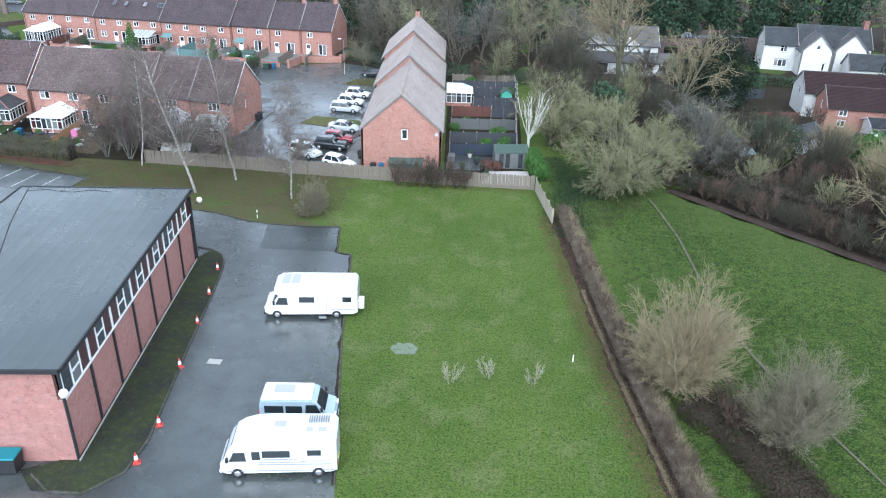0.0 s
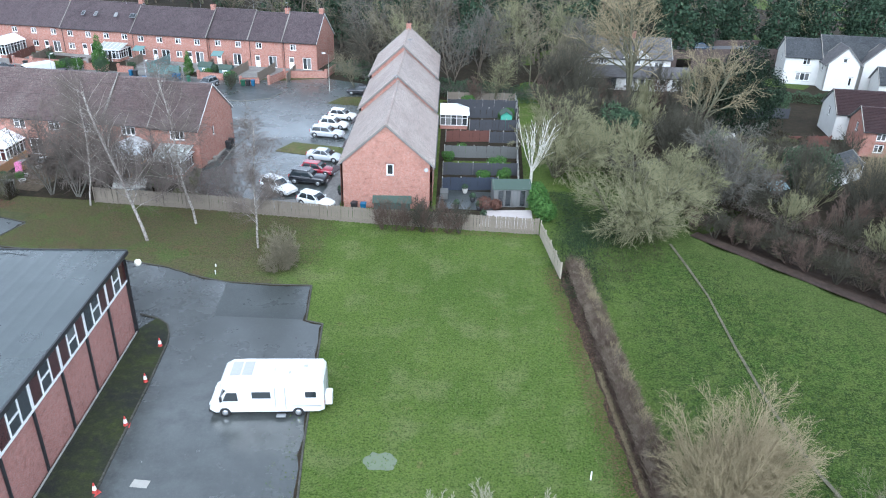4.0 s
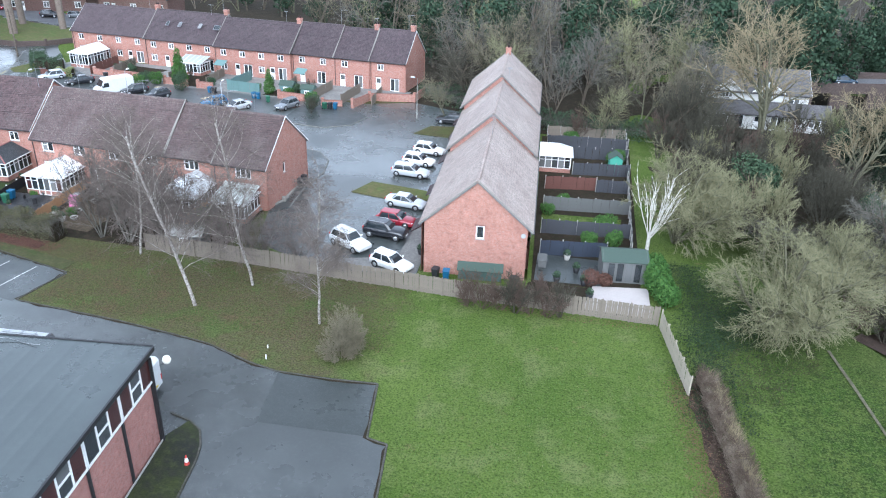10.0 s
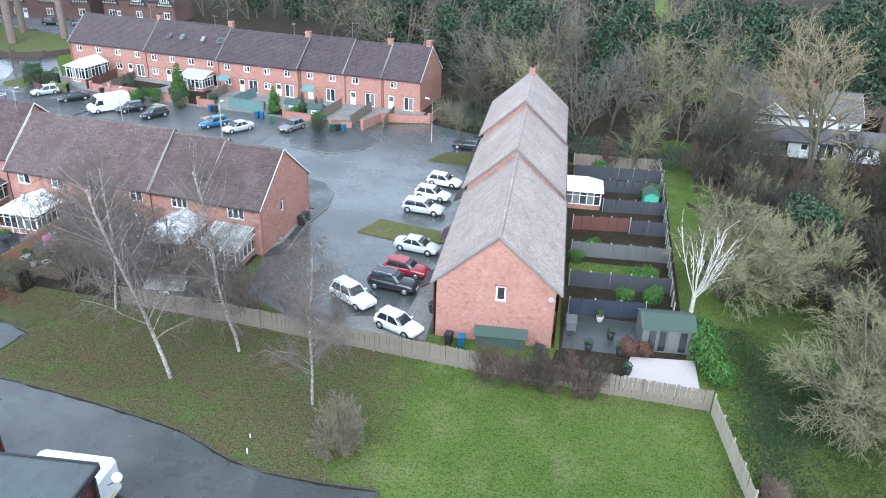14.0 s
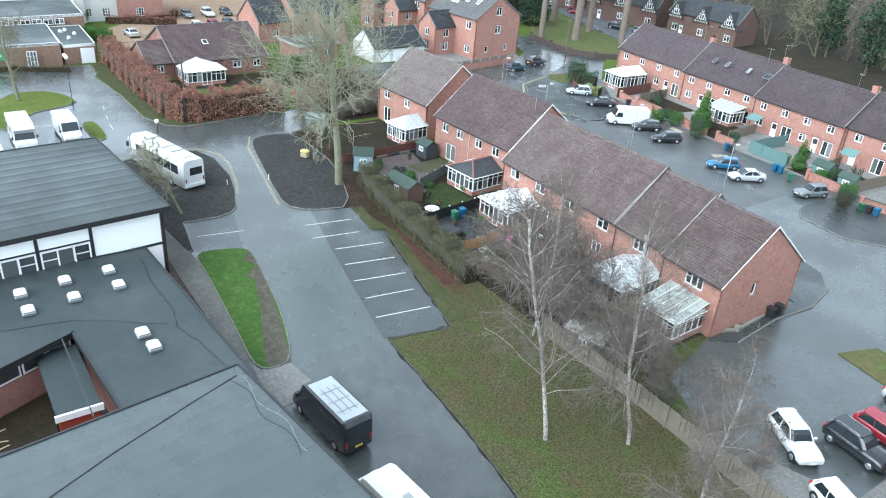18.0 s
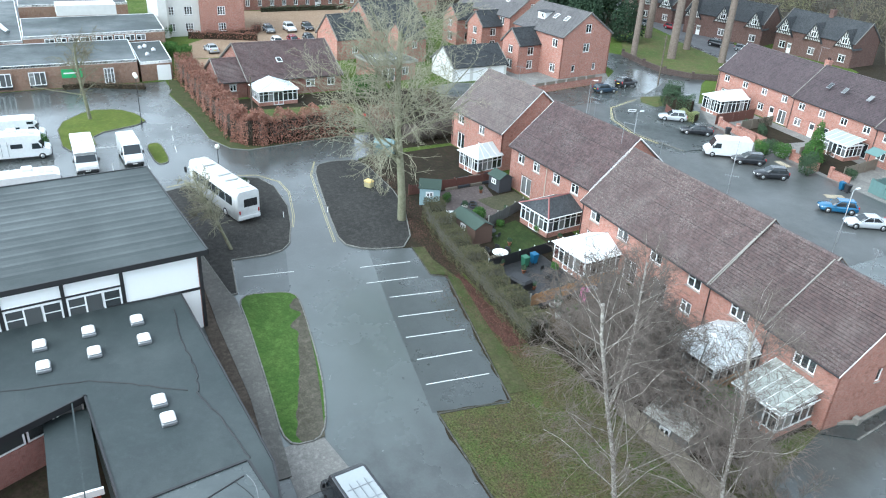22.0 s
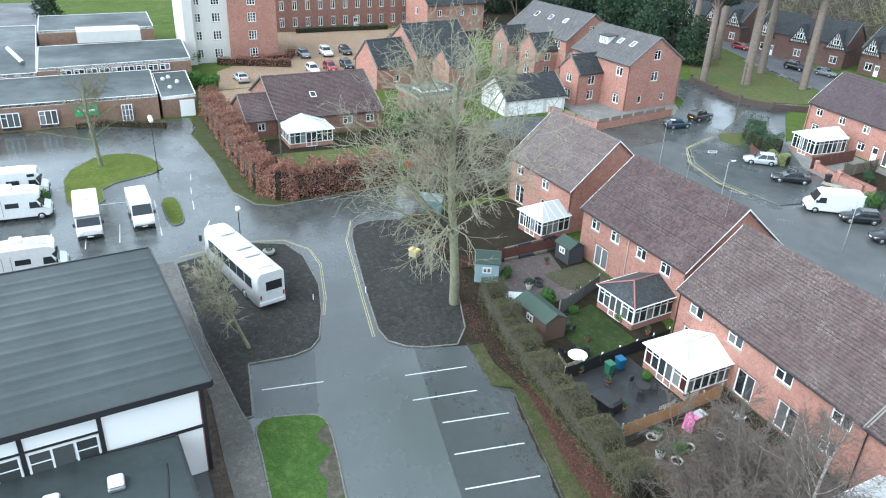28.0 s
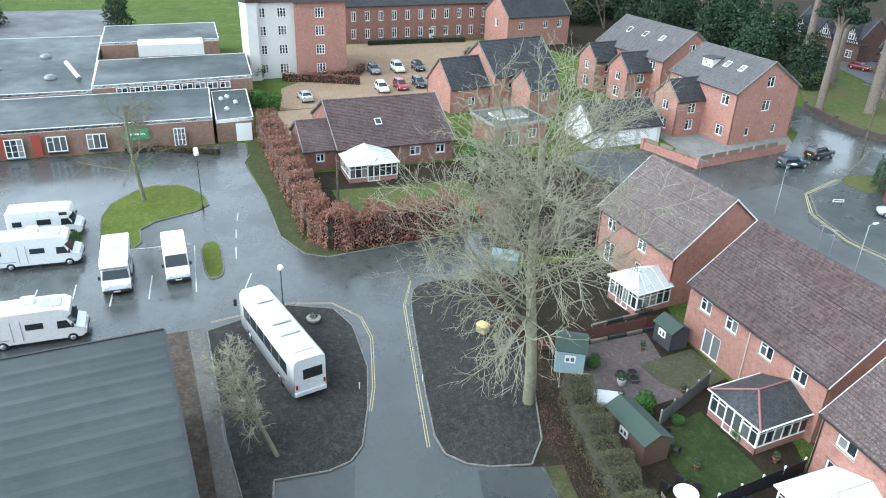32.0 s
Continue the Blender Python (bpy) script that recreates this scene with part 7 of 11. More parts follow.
house(tall, -154.0, 125.0, 8, 16.5, 12.0, 7.0, 11.0, BRICK, TILE_GREY, row([("w2", 2.5, 5.2, 1.4, 1.45), ("w2", 8.2, 5.2, 1.4, 1.45), ("w2", 14.2, 5.2, 1.4, 1.45)]),
      east=row([("w2", 5.8, 7.6, 1.35, 1.5), ("w2", 5.8, 4.3, 1.5, 1.5)]), group="tall red houses", verge=False)
for x, y in ((-122.8, 124.7), (-147.0, 125.7), (-139.2, 126.9)):
    house("projecting red brick wing with a small slate gable roof", x, y - 4.6, 97, 5.4, 5.0, 5.2, 7.6, BRICK, TILE_SLATE, row([("w2", 2.6, 3.2, 1.4, 1.45), ("w2", 2.6, 0.8, 1.35, 1.5)]),
          west=row([("w2", 2.5, 3.4, 1.2, 1.3), ("w2", 2.5, 0.7, 1.5, 1.6)]), group="tall red house wings", verge=False, category="house wing")
for hx, hy, a, he, k, xs in ((-131.0, 124.1, 6, 7.3, 0.638, (7.2, 10.0)), (-154.0, 125.0, 8, 7.0, 0.667, (4.0, 8.0, 12.0))):
    for x in xs:
        v = thing("skylight", "white-framed roof window in the grey tiled roof", "roof window", at(hx, hy, 0, a) @ Matrix.Translation((x, 3.4, he + 3.4 * k + 0.1)) @ pose(0, 0, 0, math.degrees(math.atan(k)), 0, 0))
        part("frame", MB().box(-0.42, -0.6, 0.0, 0.42, 0.6, 0.09), WHITE, v)
        part("pane", MB().box(-0.33, -0.5, 0.092, 0.33, 0.5, 0.10), GLASS, v)
d = thing("dormer", "small white dormer on the grey tiled roof", "dormer", at(-131.0, 124.1, 0, 6) @ Matrix.Translation((3.6, 2.2, 8.5)))
part("cheeks", MB().box(0, 0, 0, 1.9, 2.6, 1.45), WHITE, d)
window("w2", 1.6, 1.05, d, at(0.15, -0.1, 0.3), sill=False)
part("roof_slope", MB().loft([[(x, y, z) for y, z in ((-0.25, 1.455), (2.6, 1.5), (2.6, 1.6), (-0.25, 1.56))] for x in (-0.2, 2.1)]), TILE_SLATE, d)
house("red brick house with a steep slate roof", -140.6, 100.2, 100, 11.5, 10.4, 5.2, 9.4, BRICK, TILE_SLATE, row([("w2", 3, 3.2, 1.1, 1.2), ("w2", 8, 3.2, 1.1, 1.2), ("french", 5.5, 0.1, 1.6, 2.1)]), west=row([("w2", 5, 3.2, 1.1, 1.2)]), verge=False)
house("lower red brick wing with a slate roof and dormer", -140.6, 93.2, 100, 6.6, 7.4, 3.8, 7.4, BRICK, TILE_SLATE, row([("w2", 3.6, 1.0, 1.2, 1.2)]), verge=False, category="house wing")
house("small dark-roofed brick wing beside the flat-roofed annexe", -135.2, 103.6, 100, 5.0, 5.2, 4.4, 6.8, BRICK, TILE_SLATE, row([("w2", 2.5, 2.6, 1.1, 1.2)]), verge=False, category="house wing")
house("white garage block with a dark tiled roof", -121.2, 106.2, 91, 10.6, 7.6, 2.6, 5.2, WHITE_WALL, TILE_SLATE, [("garage", 0.5, 0.05, 2.8, 2.1), ("garage", 3.9, 0.05, 2.8, 2.1), ("garage", 7.3, 0.05, 2.8, 2.1)], verge=False, category="garage")
house("brick bungalow with a broad purple-brown tiled roof", -122.0, 72.2, 91, 14.6, 15.4, 2.6, 6.4, BRICK_OLD, TILE_PURPLE, row([("w2", 9.6, 1.0, 1.4, 1.1), ("w2", 12.9, 1.0, 1.2, 1.1)]), verge=False, over=0.3)
house("low side wing of the brick bungalow", -122.6, 68.2, 91, 3.9, 8.6, 2.5, 4.9, BRICK_OLD, TILE_PURPLE, row([("w2", 1.9, 1.0, 1.0, 1.0)]), verge=False, category="house wing")
for hx, hy, hz, sx, dy in ((-125.6, 78.0, 4.5, 0.55, 1.0),):
    v = thing("skylight", "white-framed roof window in the bungalow roof", "roof window", Matrix.Translation((hx, hy, hz)) @ pose(0, 0, 0, 0, 26, 1))
    part("frame", MB().box(-0.55, -0.42, 0.0, 0.55, 0.42, 0.09), WHITE, v)
    part("pane", MB().box(-0.45, -0.33, 0.092, 0.45, 0.33, 0.10), GLASS, v)


def annexe():
    a = thing("annexe", "flat-roofed brick annexe with a white roof lantern", "house extension", at(-124.4, 93.6, 0, 97))
    mb = MB()
    panel(mb, 7.6, 2.9, [(1.2, 0.1, 2.4, 2.1), (5.0, 0.9, 1.3, 1.3)])
    part("wall", mb, BRICK, a)
    part("wall", MB().box(0, 0.25, 0, 0.25, 6.5, 2.9).box(7.35, 0.25, 0, 7.6, 6.5, 2.9).box(0.25, 6.25, 0, 7.35, 6.5, 2.9), BRICK, a)
    window("french", 2.4, 2.1, a, at(1.2, 0, 0.1))
    window("w2", 1.3, 1.3, a, at(5.0, 0, 0.9))
    flat_roof(a, [(-0.25, -0.25), (7.85, -0.25), (7.85, 6.7), (-0.25, 6.7)], 3.2, FELT_PALE, 0.28, CONCRETE)
    l = part("roof_lantern", MB().box(1.4, 1.6, 3.2, 5.8, 4.8, 3.45), WHITE, a)
    part("glazing", MB().add([(1.5, 1.7, 3.46), (5.7, 1.7, 3.46), (5.7, 4.7, 3.46), (1.5, 4.7, 3.46), (2.8, 3.2, 4.0), (4.4, 3.2, 4.0)], [(0, 1, 5, 4), (1, 2, 5), (2, 3, 4, 5), (3, 0, 4)]), POLY, l)


annexe()


def flats():
    f = thing("apartment_block", "four-storey block of flats, white render and red brick", "apartment block", at(-166.8, 67.6, 0, 91))
    for x0, ln, mat, y0 in ((0, 7.2, WHITE_WALL, 0.0), (7.2, 8.4, BRICK, -1.2)):
        holes = [(x0 * 0 + c, z, 1.5, 1.6) for c in ((1.0, 4.4) if ln < 8 else (3.2,)) for z in (0.9, 4.0, 7.1, 10.0)]
        mb = MB()
        mb.m = Matrix.Translation((x0, y0, 0))
        panel(mb, ln - 0.01, 12.4, holes)
        w = part("wall", mb, mat, f)
        for c, z, ww, hh in holes:
            window("grid", ww, hh, w, Matrix.Translation((x0 + c, y0, z)))
        part("wall", MB().box(x0, y0 + 0.26, 0, x0 + 0.25, 15, 12.4).box(x0 + ln - 0.26, y0 + 0.26, 0, x0 + ln - 0.01, 15, 12.4).box(x0 + 0.25, 14.7, 0, x0 + ln - 0.26, 15, 12.4), mat, f)
        r = MB()
        r.add([(x0 - 0.3, y0 - 0.4, 12.4), (x0 + ln + 0.3, y0 - 0.4, 12.4), (x0 + ln + 0.3, 15.4, 12.4), (x0 - 0.3, 15.4, 12.4), (x0 + 1, 7, 15.6), (x0 + ln - 1, 7, 15.6)], [(0, 1, 5, 4), (1, 2, 5), (2, 3, 4, 5), (3, 0, 4), (3, 2, 1, 0)])
        part("roof", r, TILE_RED, f)
    t = part("turret", MB().loft([[(0.2 + r * math.cos(k * math.pi / 3), 0.4 + r * math.sin(k * math.pi / 3), z) for k in range(6)] for r, z in ((1.6, 0), (1.6, 12.6))]), WHITE_WALL, f)
    part("spire", MB().loft([[(0.2 + r * math.cos(k * math.pi / 3), 0.4 + r * math.sin(k * math.pi / 3), z) for k in range(6)] for r, z in ((1.9, 12.6), (0.05, 16.2))]), TILE_RED, t)


flats()


def school_block():
    s = thing("school_building", "low brick school building with flat grey felt roofs", "school building")
    for poly, z, mat in (([(-134.9, 14), (-135.3, 58.8), (-149.8, 59.4), (-149.0, 14)], 3.5, FELT), ([(-150.4, 44), (-152.2, 65.8), (-167.2, 66.5), (-166.2, 44)], 4.4, FELT), ([(-149.9, 10), (-150.3, 43.9), (-188, 43.5), (-188, 10)], 3.9, FELT),
                         ([(-135.6, 59.2), (-136.2, 64.0), (-150.2, 64.6), (-149.9, 59.6)], 2.9, FELT), ([(-176, 44), (-176.5, 63), (-192, 63.4), (-191, 44)], 5.0, FELT)):
        part("wall", MB().prism([(x * 0.999, y) for x, y in poly][::-1], 0, z - 0.35), BRICK_BROWN, s)
        flat_roof(s, poly[::-1], z, mat, 0.32, WHITE)
    for y, w, kind in ((36.0, 2.0, "grid"), (40.6, 2.2, "w3"), (45.0, 2.2, "w3"), (31, 2.2, "w3"), (27, 2.2, "w3"), (54.6, 1.4, "grid")):
        # solid wall: black backing stands in for the room's darkness behind the glass
        part("reveal", MB().box(-134.72, y - w / 2 + 0.02, 0.37, -134.6, y + w / 2 - 0.02, 2.6), BLACK, s)
        window(kind, w, 2.3 if kind == "grid" else 1.9, s, Matrix.Translation((-134.42, y - w / 2, 0.35 if kind == "grid" else 0.75)) @ pose(0, 0, 0, 0, 0, 90), sill=False)
    for y in (33.6, 35.0, 38.4):
        part("panel", MB().box(-134.72, y - 0.5, 0.2, -134.66, y + 0.5, 2.9), REDPANEL, s)
    part("panel", MB().box(-134.72, 35.0, 0.2, -134.62, 37.0, 1.1), plain("blue_panel", (0.10, 0.30, 0.50)), s)
    part("door", MB().box(-135.5, 61.6, 0.05, -135.4, 63.6, 2.4), WHITE, s)
    for i in range(9):
        window("w2", 1.5, 1.0, s, Matrix.Translation((-150.3 - 0.1 * i, 47 + i * 1.75, 3.0)) @ pose(0, 0, 0, 0, 0, 92), sill=False)
    sign = part("sign", MB().box(-134.72, 48.2, 1.5, -134.62, 51.0, 2.8), plain("green_sign", (0.05, 0.35, 0.12)), s, "green sign board on the wall")
    part("white_bar", MB().box(-134.618, 48.5, 2.1, -134.612, 50.6, 2.3), WHITE, sign)
    for x, y in ((-140, 61), (-143, 62.4), (-146, 61.5), (-145, 60.6)):
        part("roof_vent", MB().lathe([(0.35, 2.9), (0.35, 3.2), (0.2, 3.4), (0.05, 3.45)], 10, x, y), STEEL, s)
    for x, y in ((-165, 30), (-172, 36), (-158, 38), (-170, 22)):
        part("roof_dome", MB().lathe([(0.9, 3.9), (0.9, 4.1), (0.6, 4.4), (0.1, 4.5)], 12, x, y), POLY, s)
    part("flue", MB().tube([(-156, 42, 4.2), (-162, 40, 5.2)], 0.35, 8), STEEL, s)
    part("plant_room", MB().box(-172, 50, 4.4, -167.5, 60, 6.2), WHITE_WALL, s)


school_block()


def field_edge():
    sheet("path", [(-196, 15), (-196, 42), (-203, 42), (-203, 15)], 0.02, SHINGLE, "pale path beside the school field", "path")
    for i in range(12):
        f = thing("field_fence", "green mesh fence panel by the playing field", "fence", at(-160 - 3 * i, 33.0 - 0.2 * i, 0, 184), "field fence")
        part("post", MB().box(-0.04, -0.04, 0, 0.04, 0.04, 3.0), WOOD_DARK, f)
        for z in (0.1, 1.0, 2.0, 2.9):
            part("rail", MB().box(0.04, -0.015, z, 2.96, 0.015, z + 0.04), WOOD_DARK, f)


field_edge()
house("long old red brick building with a slate roof", -191.6, 88.6, 92, 34, 11, 7.5, 11.5, BRICK_OLD, TILE_SLATE, row([("w2", 2 + 2.9 * i, z, 1.0, 1.9) for i in range(11) for z in (0.9, 4.4)] + [("door", 19.0, 0.05, 1.2, 2.4)]), verge=False, category="building")
house("red brick house with a slate roof by the gravel court", -181.5, 120.5, 97, 15, 10, 6.2, 10.0, BRICK, TILE_SLATE, row([("w2", 3, 3.6, 1.1, 1.5), ("w2", 9, 3.6, 1.1, 1.5), ("w2", 12.5, 3.6, 1.1, 1.5), ("door", 6, 0.05, 1.0, 2.1)]), west=row([("w2", 5, 3.6, 1.1, 1.5)]), verge=False)


def tudor(x, y, a, ln, n):
    h = house("old brick cottage row with black and white gables", x, y, a, ln, 9, 5.0, 8.6, BRICK_DIM, TILE_SLATE, row([("w2", 2 + i * (ln - 4) / (n - 1), 0.9, 1.5, 1.4) for i in range(n)] + [("door", 3.8, 0.05, 1.0, 2.1)]), verge=False, chimney=(ln * 0.5, 4.5, 1.0, 1.3), group="old cottages")
    for i in range(n):
        c = 2 + i * (ln - 4) / (n - 1)
        g = part("gable", MB().add([(c - 1.9, -0.35, 3.9), (c + 1.9, -0.35, 3.9), (c, -0.35, 7.2), (c - 1.9, 2.6, 3.9), (c + 1.9, 2.6, 3.9), (c, 3.4, 7.2)], [(0, 1, 2), (0, 2, 5, 3), (1, 4, 5, 2), (0, 3, 4, 1)]), WHITE_WALL, h)
        part("gable_roof", MB().add([(c - 2.2, -0.6, 3.55), (c, -0.6, 7.4), (c, 3.6, 7.4), (c - 2.2, 2.9, 3.55), (c + 2.2, -0.6, 3.55), (c + 2.2, 2.9, 3.55), (c - 2.2, -0.6, 3.4), (c, -0.6, 7.22), (c + 2.2, -0.6, 3.4)], [(0, 1, 2, 3), (1, 4, 5, 2), (6, 7, 1, 0), (7, 8, 4, 1)]), TILE_SLATE, g)
        for k in (-1.2, -0.8, -0.4, 0.0, 0.4, 0.8, 1.2):
            part("timber", MB().box(c + k - 0.09, -0.42, 3.95, c + k + 0.08, -0.352, 7.0 - abs(k) * 1.75), BLACK, g)
        part("timber", MB().box(c - 1.7, -0.43, 4.3, c + 1.7, -0.352, 4.46), BLACK, g)
        window("w2", 1.2, 1.1, g, Matrix.Translation((c - 0.6, -0.55, 4.6)), sill=False)


tudor(-147, 183, 16, 19, 3)
tudor(-126, 189.5, 4, 18, 3)
tudor(-170, 183, 10, 16, 3)

# beyond the brook
house("white rendered cottage with a slate roof", 49.4, 145.6, -6, 6.0, 7.0, 4.9, 7.5, WHITE_WALL, TILE_SLATE, row([("w2", 3.6, 3.5, 1.3, 1.2), ("w3", 3.4, 0.7, 2.4, 1.4)]), west=row([("w1", 3.6, 3.5, 0.9, 1.1)]), verge=False)
house("taller white main range of the cottage", 55.6, 145.0, -4, 13.0, 7.6, 5.0, 8.2, WHITE_WALL, TILE_SLATE, row([("w2", 12.0, 3.2, 1.0, 1.0)]), verge=False, chimney=(12.2, 3.8, 0.9, 1.3), category="house wing")
house("white gabled wing of the cottage", 60.6, 141.0, 86, 4.4, 5.6, 4.6, 7.5, WHITE_WALL, TILE_GREY, back=row([("w1", 2.2, 3.0, 0.8, 1.0)]), west=row([("w1", 2.8, 4.9, 0.8, 0.8), ("w1", 4.3, 1.0, 0.6, 1.5)]), verge=False, category="house wing")
house("second white gabled wing of the cottage", 67.4, 142.6, 86, 2.7, 5.8, 4.6, 7.6, WHITE_WALL, TILE_GREY, west=row([("w1", 2.9, 3.2, 0.8, 1.0)]), verge=False, category="house wing")
house("low dark-roofed outshut of the white cottage", 62.6, 137.2, -4, 8.0, 4.8, 2.6, 4.8, WHITE_WALL, TILE_SLATE, row([("door", 2.0, 0.05, 0.95, 2.0), ("w2", 5.5, 1.0, 1.2, 1.1)]), verge=False, category="house wing")
house("low glazed extension of the red brick cottage", 52.0, 100.6, -5, 7.0, 4.0, 2.2, 2.9, WHITE_WALL, TILE_SLATE, row([("french", 2.0, 0.05, 2.2, 1.9), ("french", 5.2, 0.05, 2.2, 1.9)]), verge=True, category="house extension")
house("white cottage with a dark red tiled roof", 46.4, 112.4, -3, 19, 6.6, 3.8, 6.3, WHITE_WALL, TILE_RED, row([("w2", 3, 2.3, 1.0, 1.0), ("w2", 10, 2.3, 1.0, 1.0)]), west=row([("w1", 3.2, 2.6, 0.8, 1.1)]), verge=False)
house("red brick cottage with a dark red tiled roof", 47.4, 105.4, -5, 18, 6.5, 3.5, 5.8, BRICK, TILE_RED, row([("w2", 2.2, 2.2, 1.2, 1.0), ("w2", 9.0, 2.2, 1.2, 1.0), ("w2", 2.2, 0.6, 1.2, 1.1)]), west=row([("w1", 3.2, 2.5, 0.9, 1.2)]), verge=False, chimney=(14, 3.2, 1.0, 1.2))
house("low white outbuilding with a dark roof", 40.4, 93.2, 40, 4.2, 3.2, 2.2, 3.3, WHITE_WALL, TILE_SLATE, row([("door", 1.5, 0.05, 0.9, 1.9), ("door", 4.5, 0.05, 0.9, 1.9)]), verge=False, category="outbuilding")
house("white dormered house half hidden by a bare tree", 13.6, 138.4, 2, 14.6, 7.6, 4.7, 7.5, WHITE_WALL, TILE_GREY, row([("w2", 9.4, 3.0, 1.4, 1.0), ("w2", 12.6, 3.2, 1.6, 0.9)]), verge=True, chimney=(8.5, 4, 0.9, 1.0))
house("long low front range of the white house", 13.2, 134.6, 2, 17.6, 3.75, 2.4, 3.7, WHITE_WALL, TILE_GREY, row([("french", 3.4, 0.1, 4.6, 2.0), ("door", 7.6, 0.1, 1.0, 2.0), ("french", 10.4, 0.1, 2.0, 2.0), ("door", 13.4, 0.1, 1.0, 2.0), ("w2", 15.6, 0.8, 1.6, 1.2)]), verge=False, category="house wing")
for x0, wd in ((1.0, 3.8), (6.6, 4.2)):
    d = thing("dormer", "white gabled dormer on the grey tiled roof", "dormer", at(13.6, 138.4, 0, 2) @ Matrix.Translation((x0, 0, 0)))
    mb = MB()
    panel(mb, wd, 6.3, [(wd / 2 - 0.8, 3.6, 1.6, 1.0)], 0.2, (5.0, 6.3))
    mb.v = [(x, y - 0.12, max(z, 3.0)) for x, y, z in mb.v]
    part("front", mb, WHITE_WALL, d)
    window("w3", 1.6, 1.0, d, Matrix.Translation((wd / 2 - 0.8, -0.12, 3.6)))
    for sg in (0, 1):
        a, b = ((-0.25, 4.84), (wd / 2, 6.42)) if sg == 0 else ((wd / 2, 6.42), (wd + 0.25, 4.84))
        part("roof_slope", MB().add([(a[0], -0.4, a[1]), (b[0], -0.4, b[1]), (b[0], 3.2, b[1]), (a[0], 3.2, a[1]), (a[0], -0.4, a[1] - 0.1), (b[0], -0.4, b[1] - 0.1), (b[0], 3.2, b[1] - 0.1), (a[0], 3.2, a[1] - 0.1)], [(0, 1, 2, 3), (7, 6, 5, 4), (0, 4, 5, 1), (2, 6, 7, 3), (0, 3, 7, 4), (1, 5, 6, 2)]), TILE_GREY, d)
        part("bargeboard", MB().loft([[(x, y, z) for y, z in ((-0.43, h + 0.03), (-0.403, h + 0.03), (-0.403, h - 0.2), (-0.43, h - 0.2))] for x, h in (a, b)]), WHITE, d)


def lane_bridge():
    """The road on its brick arches at the edge of the wood."""
    b = thing("brick_bridge", "old brick road bridge with dark arches", "bridge", at(29.5, 149.5, 0, 14))
    mb = MB()
    panel(mb, 22, 4.2, [(2.0, 0.0, 3.0, 2.6), (8.0, 0.0, 3.0, 2.6)], 0.6)
    part("wall", mb, BRICK_SOOT, b)
    part("deck", MB().box(0, 0.6, 3.4, 22, 7, 3.6), TARMAC_PALE, b)
    part("parapet", MB().box(-0.1, 6.6, 3.6, 22.1, 7.0, 4.6), BRICK_SOOT, b)


lane_bridge()


# ---------- vehicles ----------
def paint(name, c):
    m = Nodes(name, 0.25, spec=0.5)
    m.b.inputs["Coat Weight"].default_value = 0.5
    m.color(m.mix(m.val(m.noise(m.pos(), 3.0, 5), 0.4, 0.75, 0.0, 0.3), c, tuple(x * 0.6 + 0.03 for x in c)))
    return m.mat


CARWHITE = paint("white_car_paint", (0.68, 0.69, 0.69))
CARSILVER = paint("silver_car_paint", (0.42, 0.44, 0.46))
CARBLACK = paint("black_car_paint", (0.015, 0.016, 0.02))
CARRED = paint("red_car_paint", (0.24, 0.012, 0.025))
CARBLUE = paint("blue_car_paint", (0.02, 0.11, 0.22))
CARNAVY = paint("dark_blue_car_paint", (0.015, 0.035, 0.06))
CARGREY = paint("grey_car_paint", (0.16, 0.17, 0.18))
VANBLUE = paint("pale_blue_van_paint", (0.34, 0.41, 0.46))
g = Nodes("car_glass", 0.06, spec=0.7)
g.color((0.02, 0.026, 0.03))
CARGLASS = g.mat
TAIL = plain("red_lamp", (0.35, 0.02, 0.02), 0.25)
LAMP = plain("clear_lamp", (0.7, 0.72, 0.74), 0.15)
PLATE_Y = plain("yellow_plate", (0.65, 0.5, 0.05), 0.5)
PLATE_W = plain("white_plate", (0.75, 0.75, 0.72), 0.5)
HATCH = plain("roof_hatch_plastic", (0.36, 0.36, 0.35), 0.35, dirt=0.4)
STRIPE = plain("grey_stripe", (0.25, 0.26, 0.27), 0.5)


def wheel_parts(parent, x, y, r=0.32, w=0.2):
    tyre = part("wheel", shared(("tyre", r, w), "wheel", DARK, lambda mb: wheel_ring(mb, r, w)), None, parent, at=Matrix.Translation((x, y, r)))
    part("rim", shared(("rim", r, w), "rim", STEEL, lambda mb: wheel_rim(mb, r, w)), None, tyre)


SHARED[("arch",)] = MB().tube([(0, -0.02, 0), (0, 0.02, 0)], 0.37, 16).mesh("wheel_arch", DARK)


def wheel_ring(mb, r, w):
    mb.m = pose(0, 0, 0, 90)
    mb.lathe([(r * 0.6, -w / 2), (r * 0.93, -w / 2), (r, -w / 3), (r, w / 3), (r * 0.93, w / 2), (r * 0.6, w / 2)], 14)


def wheel_rim(mb, r, w):
    mb.m = pose(0, 0, 0, 90)
    mb.lathe([(0.05, -w / 2 - 0.012), (r * 0.3, -w / 2 - 0.015), (r * 0.62, -w / 2 - 0.006), (r * 0.62, w / 2 + 0.006), (r * 0.3, w / 2 + 0.015), (0.05, w / 2 + 0.012)], 10)


